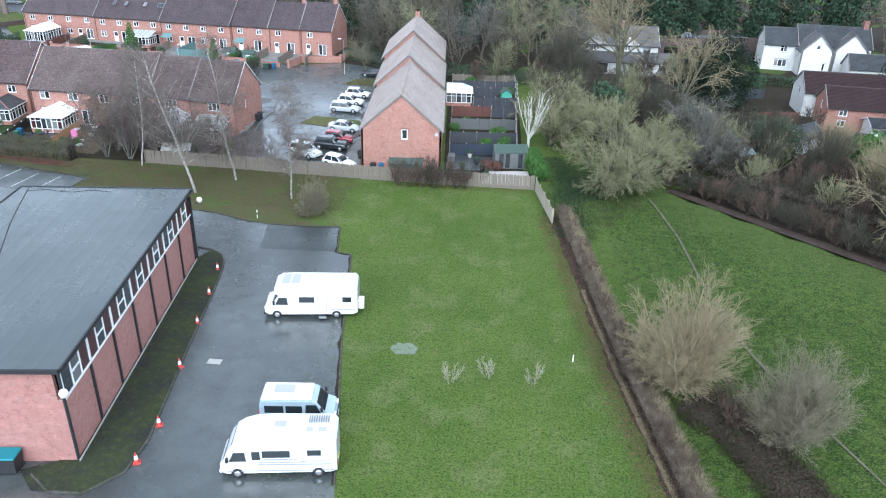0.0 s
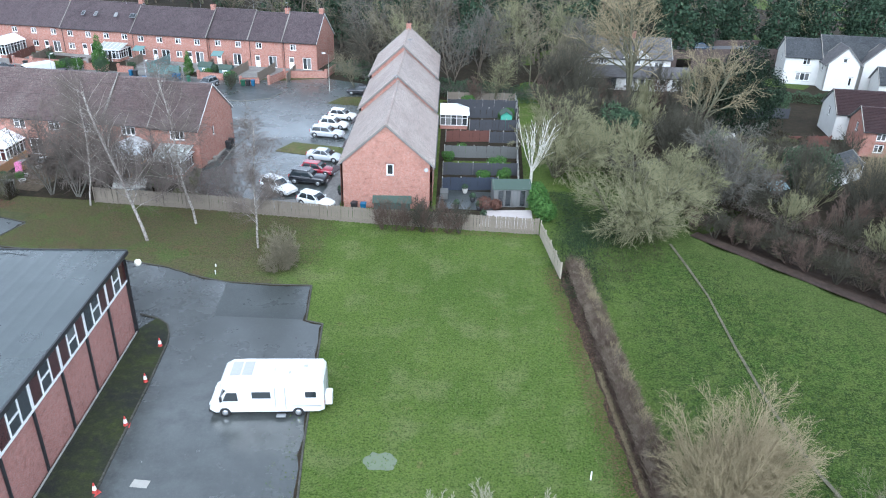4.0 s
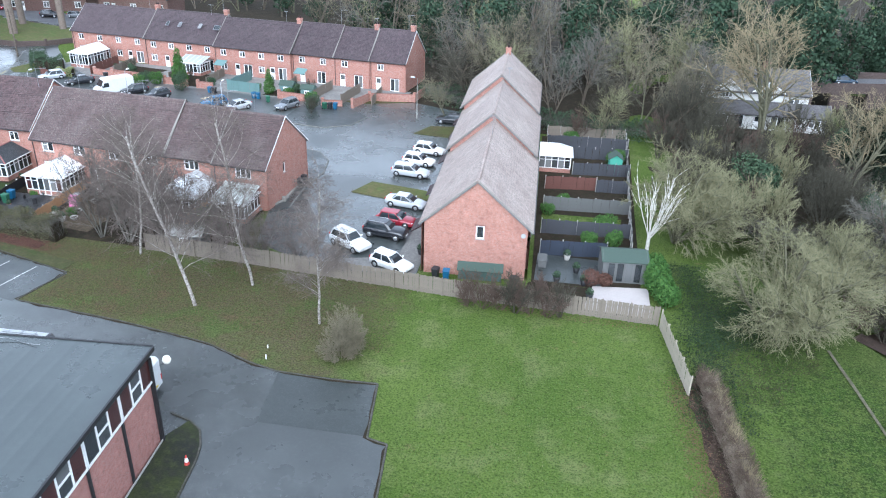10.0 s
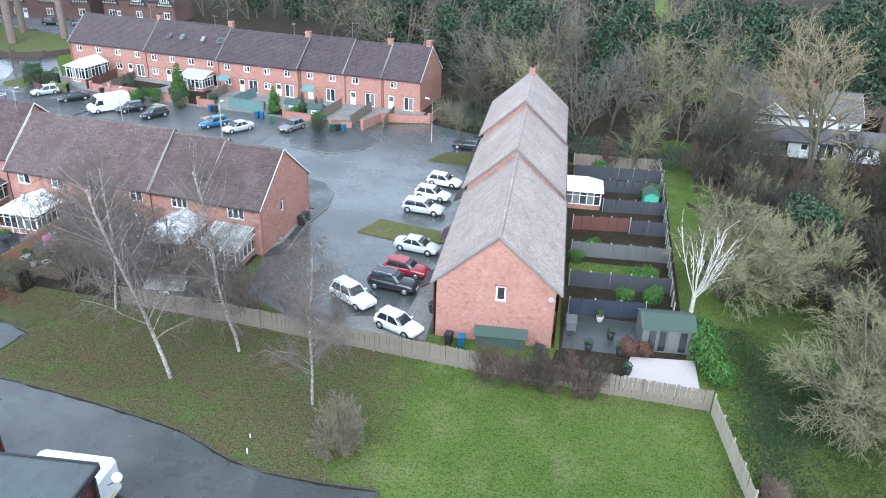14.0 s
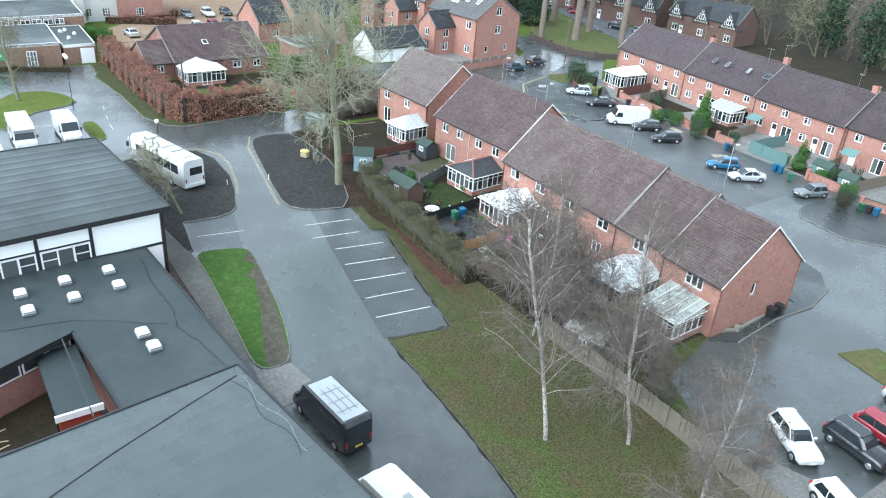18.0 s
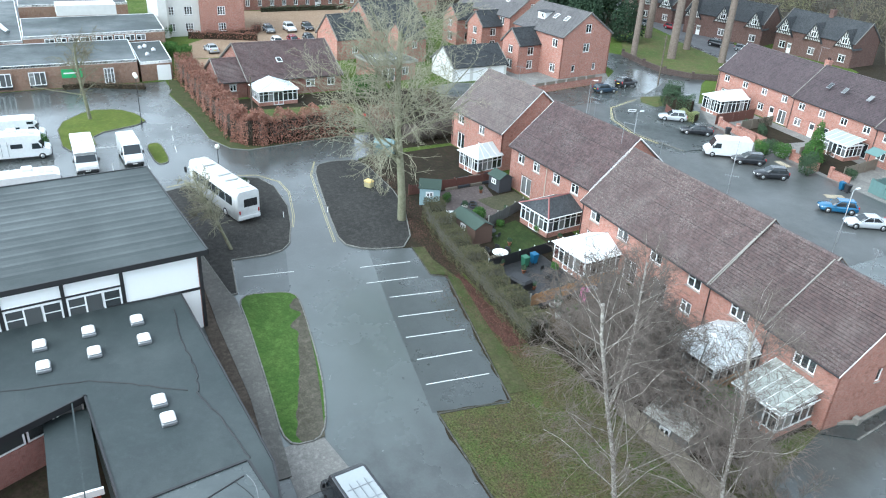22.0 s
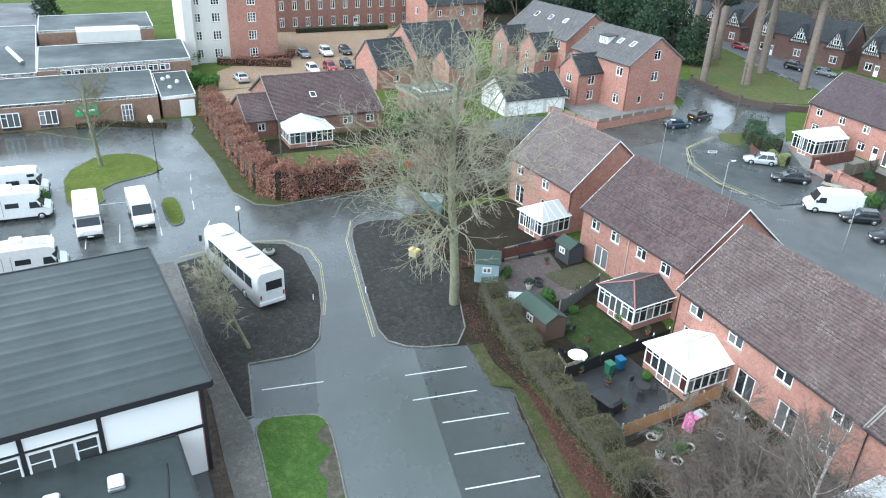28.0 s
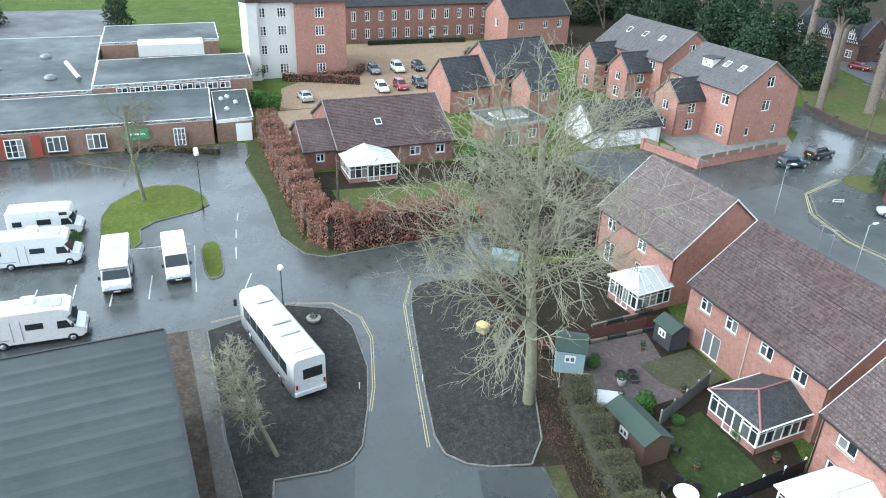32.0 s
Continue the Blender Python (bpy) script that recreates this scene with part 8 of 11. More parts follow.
# lower body: (x, half width, sill, shoulder, top); cabin: (x at belt, x at roof) front and rear
KINDS = {
    "hatch": (4.1, [(0, .74, .45, .8, .92), (.12, .84, .28, .82, .98), (.9, .88, .2, .8, .95), (2.7, .88, .2, .78, .92), (3.5, .86, .22, .72, .84), (4.0, .78, .28, .62, .70), (4.1, .68, .4, .55, .60)], (0.15, 0.55, 2.15, 2.95), 1.47, .91),
    "estate": (4.6, [(0, .76, .45, .82, .94), (.12, .85, .28, .84, 1.0), (1, .9, .2, .82, .96), (3.0, .9, .2, .8, .94), (3.9, .87, .22, .72, .85), (4.5, .8, .28, .62, .7), (4.6, .7, .4, .55, .6)], (0.15, 0.5, 2.5, 3.3), 1.47, .93),
    "suv": (4.4, [(0, .78, .5, .92, 1.05), (.12, .88, .34, .95, 1.1), (1, .92, .28, .92, 1.07), (2.9, .92, .28, .9, 1.05), (3.7, .9, .3, .86, 1.0), (4.3, .84, .34, .74, .86), (4.4, .74, .45, .66, .72)], (0.12, 0.5, 2.35, 3.05), 1.66, 1.04),
    "saloon": (4.5, [(0, .74, .45, .82, .92), (.12, .84, .28, .85, .98), (.7, .88, .2, .84, 1.0), (2.7, .89, .2, .8, .93), (3.7, .87, .22, .72, .84), (4.4, .8, .28, .6, .68), (4.5, .68, .4, .55, .58)], (0.65, 1.35, 2.45, 3.35), 1.42, .92),
}


def car(kind, x, y, a, mat, label, z=0.02):
    """A parked car: body, roof, glass, pillars, wheels, lamps, mirrors, plates. Its front points along a."""
    ln, st, (xr0, xr1, xf1, xf0), top, belt = KINDS[kind]
    c = thing("car", label, "car", at(x, y, z, a) @ Matrix.Translation((-ln / 2, 0, 0)), "parked cars")

    def body(mb):
        rings = []
        for sx, w, zb, zs, zt in st:
            rings.append([(sx, -w * 0.92, zb), (sx, -w, zb + 0.12), (sx, -w, zs - 0.12), (sx, -w * 0.96, zs), (sx, -w * 0.78, zt), (sx, -w * 0.3, zt + 0.025), (sx, w * 0.3, zt + 0.025), (sx, w * 0.78, zt), (sx, w * 0.96, zs), (sx, w, zs - 0.12), (sx, w, zb + 0.12), (sx, w * 0.92, zb)])
        mb.loft(rings, True, True)

    hw = st[2][1] * 0.87

    def cab(mb, inset=0.0):
        def ring(z, f):
            r0, r1 = xr0 + (xr1 - xr0) * f, xf0 + (xf1 - xf0) * f
            w = hw - 0.17 * f - inset
            return [(r0 + inset, -w * 0.86, z), (r0 + 0.18, -w, z), (r1 - 0.25, -w, z), (r1 - inset, -w * 0.8, z), (r1 - inset, w * 0.8, z), (r1 - 0.25, w, z), (r0 + 0.18, w, z), (r0 + inset, w * 0.86, z)]
        mb.loft([ring(belt - 0.06, 0.0), ring(belt + (top - belt) * 0.55, 0.5), ring(top - 0.07, 0.92)], True, False)

    def lid(mb):
        w = hw - 0.16
        r0, r1 = xr1 - 0.12, xf1 + 0.1
        mb.loft([[(r0, -w * 0.9, zz), (r0 + 0.15, -w - g, zz), (r1 - 0.2, -w - g, zz), (r1, -w * 0.85, zz), (r1, w * 0.85, zz), (r1 - 0.2, w + g, zz), (r0 + 0.15, w + g, zz), (r0, w * 0.9, zz)] for zz, g in ((top - 0.085, 0.02), (top - 0.04, 0.02), (top, -0.12))], True, True)


    b = part("body", shared(("body", kind, mat.name), "body", mat, body), None, c)
    part("glazing", shared(("cab", kind), "glazing", CARGLASS, cab), None, c)
    part("roof", shared(("lid", kind, mat.name), "roof", mat, lid), None, c)
    for s in (-1, 1):
        for k, (b0, t0, r) in enumerate(((xf0 - 0.2, xf1 - 0.12, 0.045), (xr0 + 0.12, xr1 + 0.06, 0.07), ((xf0 + xr0) / 2 - 0.1, (xf1 + xr1) / 2, 0.04))):
            part("pillar", shared(("pil", kind, mat.name, s, k), "pillar", mat, lambda mb: mb.tube([(b0, s * hw, belt - 0.05), (t0, s * (hw - 0.155), top - 0.06)], r, 5)), None, c)
    w = st[2][1]
    for wx in (0.75, ln - 0.85):
        for s in (-1, 1):
            part("wheel_arch", SHARED[("arch",)], None, c, at=Matrix.Translation((wx, s * (w - 0.012), 0.34)))
            wheel_parts(c, wx, s * (w - 0.07), 0.32 if kind != "suv" else 0.35)
    for s in (-1, 1):
        part("headlight", shared(("hl",), "headlight", LAMP, lambda mb: mb.bbox(-0.12, -0.16, -0.07, 0.06, 0.16, 0.07, 0.04)), None, c, at=Matrix.Translation((ln - 0.16, s * w * 0.66, st[-2][3])))
        part("tail_light", shared(("tl",), "tail_light", TAIL, lambda mb: mb.bbox(-0.05, -0.1, -0.16, 0.08, 0.1, 0.16, 0.03)), None, c, at=Matrix.Translation((0.07, s * w * 0.8, st[1][3])))
        part("mirror", shared(("mir", mat.name), "mirror", mat, lambda mb: mb.bbox(-0.08, -0.1, -0.06, 0.08, 0.1, 0.07, 0.03)), None, c, at=Matrix.Translation((xf0 - 0.35, s * (w + 0.08), belt + 0.03)))
    part("number_plate", shared(("ply",), "number_plate", PLATE_Y, lambda mb: mb.box(-0.03, -0.26, -0.055, 0.0, 0.26, 0.055)), None, c, at=Matrix.Translation((0.0, 0, 0.72)))
    part("number_plate", shared(("plw",), "number_plate", PLATE_W, lambda mb: mb.box(0.0, -0.26, -0.055, 0.03, 0.26, 0.055)), None, c, at=Matrix.Translation((ln, 0, 0.5)))
    if kind in ("estate", "suv"):
        for s in (-1, 1):
            part("roof_rail", shared(("rr", kind), "roof_rail", STEEL, lambda mb: mb.tube([(xr1 + 0.1, 0, top - 0.02), (xr1 + 0.2, 0, top + 0.03), (xf1 - 0.2, 0, top + 0.03), (xf1 - 0.1, 0, top - 0.02)], 0.018, 5)), None, c, at=Matrix.Translation((0, s * (hw - 0.24), 0)))
    return c


def motorhome(kind, x, y, a, label, mat=None, z=0.02):
    """A coach-built camper: shell, cab glass, side windows, door, stripes, roof hatches, wheels."""
    mat = mat or CARWHITE
    spec = {
        "a_class": (6.8, 2.3, [(0, .45), (0, 2.6), (.12, 2.76), (.35, 2.86), (3.8, 2.92), (4.8, 2.88), (5.5, 2.68), (5.95, 2.38), (6.3, 1.9), (6.62, 1.2), (6.8, .95), (6.8, .45), (6.5, .3), (.3, .35)], ((5.98, 2.34), (6.6, 1.26))),
        "coach_built": (7.4, 2.35, [(0, .5), (0, 2.7), (.18, 2.92), (5.2, 2.95), (6.1, 2.9), (6.5, 2.66), (6.55, 2.3), (6.2, 2.02), (6.75, 1.3), (7.3, 1.08), (7.4, .55), (7.1, .32), (.3, .36)], ((6.24, 1.98), (6.74, 1.33))),
        "luton": (6.4, 2.25, [(0, .5), (0, 2.7), (.15, 2.85), (4.4, 2.85), (5.5, 2.75), (5.75, 2.35), (5.35, 1.95), (5.75, 1.2), (6.3, 1.0), (6.4, .5), (6.2, .32), (.3, .36)], ((5.38, 1.92), (5.74, 1.24))),
        "van": (5.9, 2.0, [(0, .4), (.02, 2.3), (.2, 2.5), (4.3, 2.5), (4.65, 2.35), (5.2, 1.3), (5.75, 1.05), (5.9, .75), (5.9, .4), (5.6, .28), (.3, .28)], ((4.70, 2.26), (5.17, 1.36))),
        "camper": (4.9, 1.9, [(0, .4), (.05, 1.55), (.15, 1.95), (3.4, 1.97), (3.7, 1.86), (4.25, 1.15), (4.75, .95), (4.9, .7), (4.9, .4), (4.6, .26), (.3, .26)], ((3.74, 1.80), (4.22, 1.19))),
        "minibus": (6.2, 2.05, [(0, .4), (.02, 2.3), (.2, 2.6), (4.6, 2.62), (4.95, 2.45), (5.5, 1.35), (6.05, 1.1), (6.2, .75), (6.2, .4), (5.9, .28), (.3, .28)], ((5.0, 2.36), (5.47, 1.41))),
    }
    ln, wd, prof, (g0, g1) = spec[kind]
    v = thing("motorhome" if kind in ("a_class", "coach_built", "luton") else ("camper_van" if kind == "camper" else ("minibus" if kind == "minibus" else "van")), label, "motorhome" if kind not in ("minibus", "van") else kind, at(x, y, z, a) @ Matrix.Translation((-ln / 2, 0, 0)), "parked vans")
    h = wd / 2

    def shell(mb):
        rings = []
        cx, cz = ln / 2, 1.5
        for yy, k in ((-h, 0.962), (-h + 0.04, 0.985), (-h + 0.13, 1.0), (h - 0.13, 1.0), (h - 0.04, 0.985), (h, 0.962)):
            rings.append([(cx + (px - cx) * k, yy, cz + (pz - cz) * k) for px, pz in prof])
        mb.loft(rings)

    part("body", shared(("mh", kind, mat.name), "body", mat, shell), None, v)
    roofz = max(p[1] for p in prof)
    d = Vector((g1[0] - g0[0], 0, g1[1] - g0[1]))
    n = Vector((-d.z, 0, d.x)).normalized() * 0.012
    n = n if n.x > 0 else -n
    part("windscreen", MB().add([(g0[0] + n.x, -h * 0.86, g0[1] + n.z), (g0[0] + n.x, h * 0.86, g0[1] + n.z), (g1[0] + n.x, h * 0.92, g1[1] + n.z), (g1[0] + n.x, -h * 0.92, g1[1] + n.z)], [(0, 1, 2, 3)]), CARGLASS, v)
    cabx = g0[0]
    for s in (-1, 1):
        yy = s * (h + 0.004)

        def pane(x0, x1, z0, z1, nm="side_window", mt=None):
            part(nm, MB().bbox(x0, min(yy, yy + s * 0.015), z0, x1, max(yy, yy + s * 0.015), z1, 0.006), mt or CARGLASS, v)

        zc = 1.25 if kind != "camper" else 1.05
        part("cab_window", MB().loft([[(cabx - 0.75, yy, zc), (cabx + 0.25, yy, zc), (cabx - 0.05, yy, zc + 0.65), (cabx - 0.7, yy, zc + 0.65)], [(cabx - 0.75, yy + s * 0.012, zc), (cabx + 0.25, yy + s * 0.012, zc), (cabx - 0.05, yy + s * 0.012, zc + 0.65), (cabx - 0.7, yy + s * 0.012, zc + 0.65)]]), CARGLASS, v)
        if kind == "a_class":
            pane(2.7, 4.3, 1.5, 2.0), pane(0.9, 1.7, 1.62, 2.02), pane(4.42, 4.9, 1.35, 1.95, "door_window"), pane(2.3, 4.2, 1.34, 1.4, "stripe", STRIPE), pane(0.5, 2.1, 1.2, 1.25, "stripe", STRIPE)
            pane(0.3, 4.6, 0.95, 1.02, "stripe", STRIPE), pane(1.8, 4.8, 1.12, 1.17, "stripe", STRIPE), pane(4.36, 4.38, 0.6, 2.05, "door_edge", STRIPE), pane(4.97, 4.99, 0.6, 2.05, "door_edge", STRIPE), pane(0.1, 6.4, 0.5, 0.56, "stripe", STRIPE)
        elif kind == "coach_built":
            pane(3.4, 4.6, 1.45, 1.95), pane(0.5, 1.2, 1.5, 1.95)
            pane(2.45, 2.5, 0.6, 2.3, "door_edge", STRIPE), pane(3.1, 3.15, 0.6, 2.3, "door_edge", STRIPE), pane(0.2, 2.2, 0.8, 0.86, "stripe", STRIPE)
        elif kind == "luton":
            pane(2.6, 3.8, 1.4, 1.95), pane(0.5, 1.3, 1.4, 1.9), pane(4.6, 5.3, 2.25, 2.55)
        elif kind in ("camper", "minibus"):
            z0, z1 = (1.05, 1.6) if kind == "camper" else (1.3, 2.05)
            pane(0.4, 1.6, z0, z1), pane(1.75, cabx - 0.95, z0, z1)
        elif kind == "van" and s > 0 and "delivery" not in label:
            pane(1.2, 2.2, 1.3, 1.9)
        for wx in (1.1 if kind != "coach_built" else 1.7, ln - 1.0):
            part("wheel_arch", SHARED[("arch",)], None, v, at=Matrix.Translation((wx, s * (h - 0.012), 0.34)))
            wheel_parts(v, wx, s * (h - 0.07), 0.33)
        part("mirror", MB().bbox(cabx + 0.25, s * (h + 0.14) - 0.09, 1.3, cabx + 0.4, s * (h + 0.14) + 0.09, 1.65, 0.03), BLACK, v)
        part("headlight", MB().bbox(ln - 0.12, s * h * 0.68 - 0.17, 0.72, ln + 0.01, s * h * 0.68 + 0.17, 0.92, 0.03), LAMP, v)
        part("tail_light", MB().bbox(-0.012, s * h * 0.84 - 0.07, 0.75, 0.05, s * h * 0.84 + 0.07, 1.2, 0.02), TAIL, v)
    part("bumper", MB().bbox(ln - 0.1, -h * 0.95, 0.32, ln + 0.06, h * 0.95, 0.6, 0.05), BLACK if kind != "a_class" else mat, v)
    part("number_plate", MB().box(-0.03, -0.26, 0.6, -0.005, 0.26, 0.71), PLATE_Y, v)
    part("number_plate", MB().box(ln + 0.062, -0.26, 0.42, ln + 0.075, 0.26, 0.53), PLATE_W, v)
    hatches = {"a_class": ((2.9, -0.35, 3.7, 0.35), (1.3, 0.25, 1.8, 0.8), (0.55, 0.25, 1.1, 0.8)), "coach_built": ((3.2, -0.1, 4.1, 0.8), (1.0, -0.3, 1.4, 0.1), (2.0, 0.4, 2.3, 0.8)), "luton": ((2.8, -0.35, 3.5, 0.35), (0.9, -0.3, 1.4, 0.3)),
               "camper": ((0.9, -0.5, 2.3, 0.5),), "minibus": (), "van": ((1.6, -0.3, 2.2, 0.3),)}[kind]
    if kind == "camper":
        part("raised_roof", MB().bbox(0.2, -h * 0.9, roofz - 0.02, 3.4, h * 0.9, roofz + 0.16, 0.06), CARWHITE, v, "white raised roof")
        roofz += 0.16
    for x0, y0, x1, y1 in hatches:
        k = part("roof_hatch", MB().bbox(x0, y0, roofz - 0.02, x1, y1, roofz + 0.10, 0.03), CREAM if kind == "a_class" else WHITE, v)
        part("hatch_lid", MB().bbox(x0 + 0.06, y0 + 0.06, roofz + 0.102, x1 - 0.06, y1 - 0.06, roofz + 0.13, 0.01), HATCH, k)
    if kind == "coach_built":
        part("roof_box", MB().bbox(3.15, -0.15, roofz + 0.1, 4.15, 0.85, roofz + 0.34, 0.06), mat, v)
        for k in range(2):
            part("solar_panel", MB().box(4.55 + 0.75 * k, -0.75, roofz - 0.02, 5.2 + 0.75 * k, 0.75, roofz + 0.03), HATCH, v)
        part("rear_box", MB().bbox(-0.5, 0.2, 0.75, -0.02, 1.0, 1.55, 0.06), mat, v)
        part("ladder", MB().tube([(-0.06, -0.5, 0.7), (-0.06, -0.5, 2.7)], 0.02, 5).tube([(-0.06, -0.8, 0.7), (-0.06, -0.8, 2.7)], 0.02, 5), STEEL, v)
        part("step", MB().bbox(2.5, h + 0.02, 0.18, 3.1, h + 0.35, 0.24, 0.01), GREY, v)
    if kind == "a_class":
        for i in range(9):
            part("roof_slat", MB().box(0.5 + i * 0.14, -0.85, roofz + 0.0, 0.57 + i * 0.14, -0.2, roofz + 0.06), GREY, v)
    if kind == "minibus":
        part("roof_panel", MB().bbox(0.35, -h * 0.84, roofz - 0.03, 4.5, h * 0.84, roofz + 0.03, 0.02), plain("pale_grey_roof", (0.34, 0.36, 0.37), 0.4), v)
        for yy in (-0.45, 0.0, 0.45):
            part("roof_bar", MB().box(0.9, yy - 0.02, roofz + 0.06, 3.6, yy + 0.02, roofz + 0.1), GREY, v)
        for xx in (1.2, 2.2, 3.2):
            part("roof_bar", MB().box(xx - 0.02, -0.75, roofz + 0.03, xx + 0.02, 0.75, roofz + 0.06), GREY, v)
        part("rear_window", MB().box(-0.012, -0.75, 1.35, 0.03, 0.75, 2.0), CARGLASS, v)
    return v


for x, y, a, kind, label, mat in ((-11.0, 27.5, 188.5, "a_class", "white motorhome with grey stripes and roof hatches", None), (-13.6, 45.0, 188, "coach_built", "white coach-built motorhome with a rear box", None),
                                  (-11.1, 31.9, 6, "camper", "pale blue camper van with a white roof", VANBLUE), (-40.6, 56.5, 185, "minibus", "dark minibus with a pale grey roof rack", CARBLACK), (-32.0, 55.9, 186, "van", "white van with a dark roof hatch", None),
                                  (-101.3, 48.2, 0, "luton", "white motorhome parked in a bay", None), (-101.7, 53.0, 2, "van", "white camper van parked in a bay", None), (-106.2, 41.4, 88, "coach_built", "white motorhome beside the hedge", None),
                                  (-112.4, 41.6, 88, "luton", "white motorhome with an over-cab bed", None), (-93.2, 42.6, 90, "coach_built", "white motorhome behind the school roof", None), (-77.8, 123.8, 55 + 180, "van", "white delivery van before the far terrace", None)):
    motorhome(kind, x, y, a, label, mat)
for kind, x, y, a, mat, label in (
        ("suv", -23.9, 81.4, -29, CARWHITE, "white off-road car by the fence"), ("hatch", -18.9, 78.3, -22, CARWHITE, "white car close to the fence"), ("suv", -21.3, 84.6, -6, CARBLACK, "black off-road car in the court"), ("hatch", -21.0, 87.6, -6, CARRED, "dark red hatchback in the court"),
        ("saloon", -21.3, 92.4, -8, CARSILVER, "silver coupe in the court"), ("estate", -23.2, 101.6, -5, CARSILVER, "silver estate car in the court"), ("hatch", -23.2, 105.6, -8, CARWHITE, "white hatchback in the court"), ("hatch", -22.9, 110.0, -8, CARWHITE, "white hatchback in the court"),
        ("hatch", -23.2, 124.0, 180, CARBLACK, "black hatchback at the end of the court"), ("hatch", -92.5, 128.2, 232, CARSILVER, "silver hatchback before the far terrace"), ("saloon", -86.2, 126.8, 232, CARBLACK, "black saloon before the far terrace"),
        ("hatch", -74.6, 124.4, 235, CARBLACK, "black hatchback with bicycles beside it"), ("hatch", -69.8, 123.0, 240, CARBLACK, "small black hatchback before the far terrace"), ("hatch", -59.5, 121.8, 232, CARBLUE, "bright blue hatchback before the far terrace"), ("saloon", -55.4, 121.0, 238, CARSILVER, "silver saloon before the far terrace"),
        ("hatch", -48.6, 124.0, 250, CARGREY, "grey hatchback in front of a shed"), ("hatch", -108.6, 128.3, 85, CARNAVY, "dark blue hatchback at the kerb"), ("suv", -110.6, 134.6, 100, CARBLACK, "black off-road car at the kerb"), ("hatch", -103.6, 99.5, 30, CARNAVY, "dark blue car beside the tree"),
        ("hatch", -106.8, 105.5, 40, CARGREY, "grey car by the garages"), ("saloon", -152.8, 73.6, 185, CARSILVER, "silver saloon on the gravel"), ("hatch", -155.2, 86.6, 0, CARWHITE, "white hatchback on the gravel"), ("hatch", -156.0, 90.0, 0, CARRED, "red hatchback on the gravel"),
        ("hatch", -156.8, 93.4, 0, CARBLACK, "black hatchback on the gravel"), ("saloon", -157.4, 96.8, 0, CARNAVY, "dark saloon on the gravel"), ("hatch", -167.2, 88.4, 0, CARGREY, "grey hatchback on the gravel"), ("suv", -167.4, 92.8, 0, CARWHITE, "white off-road car on the gravel"),
        ("hatch", -167.8, 96.8, 0, CARBLACK, "black hatchback on the gravel"), ("suv", -131.5, 178.5, 12, CARBLACK, "black car before the old cottages"), ("hatch", -126, 180.5, 10, CARGREY, "grey car before the old cottages"), ("suv", -156, 178, 195, CARGREY, "grey car on the main road"),
        ("hatch", -150, 182.5, 15, CARRED, "red car on the main road"), ("hatch", 36.5, 153.6, 14, CARNAVY, "dark blue car on the bridge")):
    car(kind, x, y, a, mat, label, 3.62 if "bridge" in label else 0.03)


PODGREY = plain("pale_grey_pod", (0.46, 0.47, 0.47), 0.4)


def coach():
    """The white coach: rounded shell, dark window band, roof pods, louvred rear."""
    b = thing("coach", "white coach parked on the gravel bed", "coach", at(-85.4, 59.8, 0.1, 193) @ Matrix.Translation((-5.5, 0, 0)))
    ln, h, top = 11.0, 1.25, 3.3
    rings = []
    for x, k in ((0, 0.9), (0.12, 0.97), (0.5, 1.0), (ln - 0.9, 1.0), (ln - 0.3, 0.96), (ln, 0.82)):
        t = top if x < ln - 1 else top - 0.12
        rings.append([(x, -h * k, 0.35), (x, -h * k, t - 0.45), (x, -h * k * 0.95, t - 0.18), (x, -h * k * 0.75, t), (x, h * k * 0.75, t), (x, h * k * 0.95, t - 0.18), (x, h * k, t - 0.45), (x, h * k, 0.35)])
    part("body", MB().loft(rings, True, True), CARWHITE, b)
    for s in (-1, 1):
        y = s * (h + 0.006)
        for i in range(6):
            part("side_window", MB().bbox(1.0 + i * 1.45, min(y, y + s * 0.012), 1.65, 2.35 + i * 1.45, max(y, y + s * 0.012), 2.6, 0.006), CARGLASS, b)
        for wx in (2.6, 8.6):
            part("wheel_arch", SHARED[("arch",)], None, b, at=Matrix.Translation((wx, s * (h - 0.005), 0.4)) @ Matrix.Scale(1.3, 4))
            wheel_parts(b, wx, s * (h - 0.12), 0.45, 0.28)
        part("tail_light", MB().bbox(-0.02, s * 1.0 - 0.1, 0.95, 0.1, s * 1.0 + 0.06, 1.35, 0.02), TAIL, b)
        part("skirt_line", MB().box(0.8, min(y, y + s * 0.008), 0.9, ln - 1.0, max(y, y + s * 0.008), 0.94), STRIPE, b)
        part("mirror", MB().bbox(ln - 0.1, s * 1.45 - 0.12, 1.9, ln + 0.1, s * 1.45 + 0.12, 2.5, 0.04), BLACK, b)
    for i in range(6):
        part("louvre", MB().box(-0.03, -0.85, 1.72 + i * 0.12, 0.02, 0.45, 1.79 + i * 0.12), BLACK, b)
    part("grille_frame", MB().box(-0.012, -0.9, 1.66, 0.01, 0.5, 2.46), DARK, b)
    part("rear_bumper", MB().bbox(-0.08, -1.15, 0.4, 0.1, 1.15, 0.75, 0.04), CARWHITE, b)
    part("windscreen", MB().bbox(ln - 0.06, -0.95, 1.2, ln + 0.02, 0.95, 2.7, 0.01), CARGLASS, b)
    for x0, x1 in ((0.9, 1.5), (3.2, 4.5), (4.8, 5.9), (8.2, 9.0)):
        part("roof_pod", MB().bbox(x0, -0.75, top - 0.02, x1, 0.75, top + 0.14, 0.06), PODGREY if 3 < x0 < 5 else CARWHITE, b)


coach()


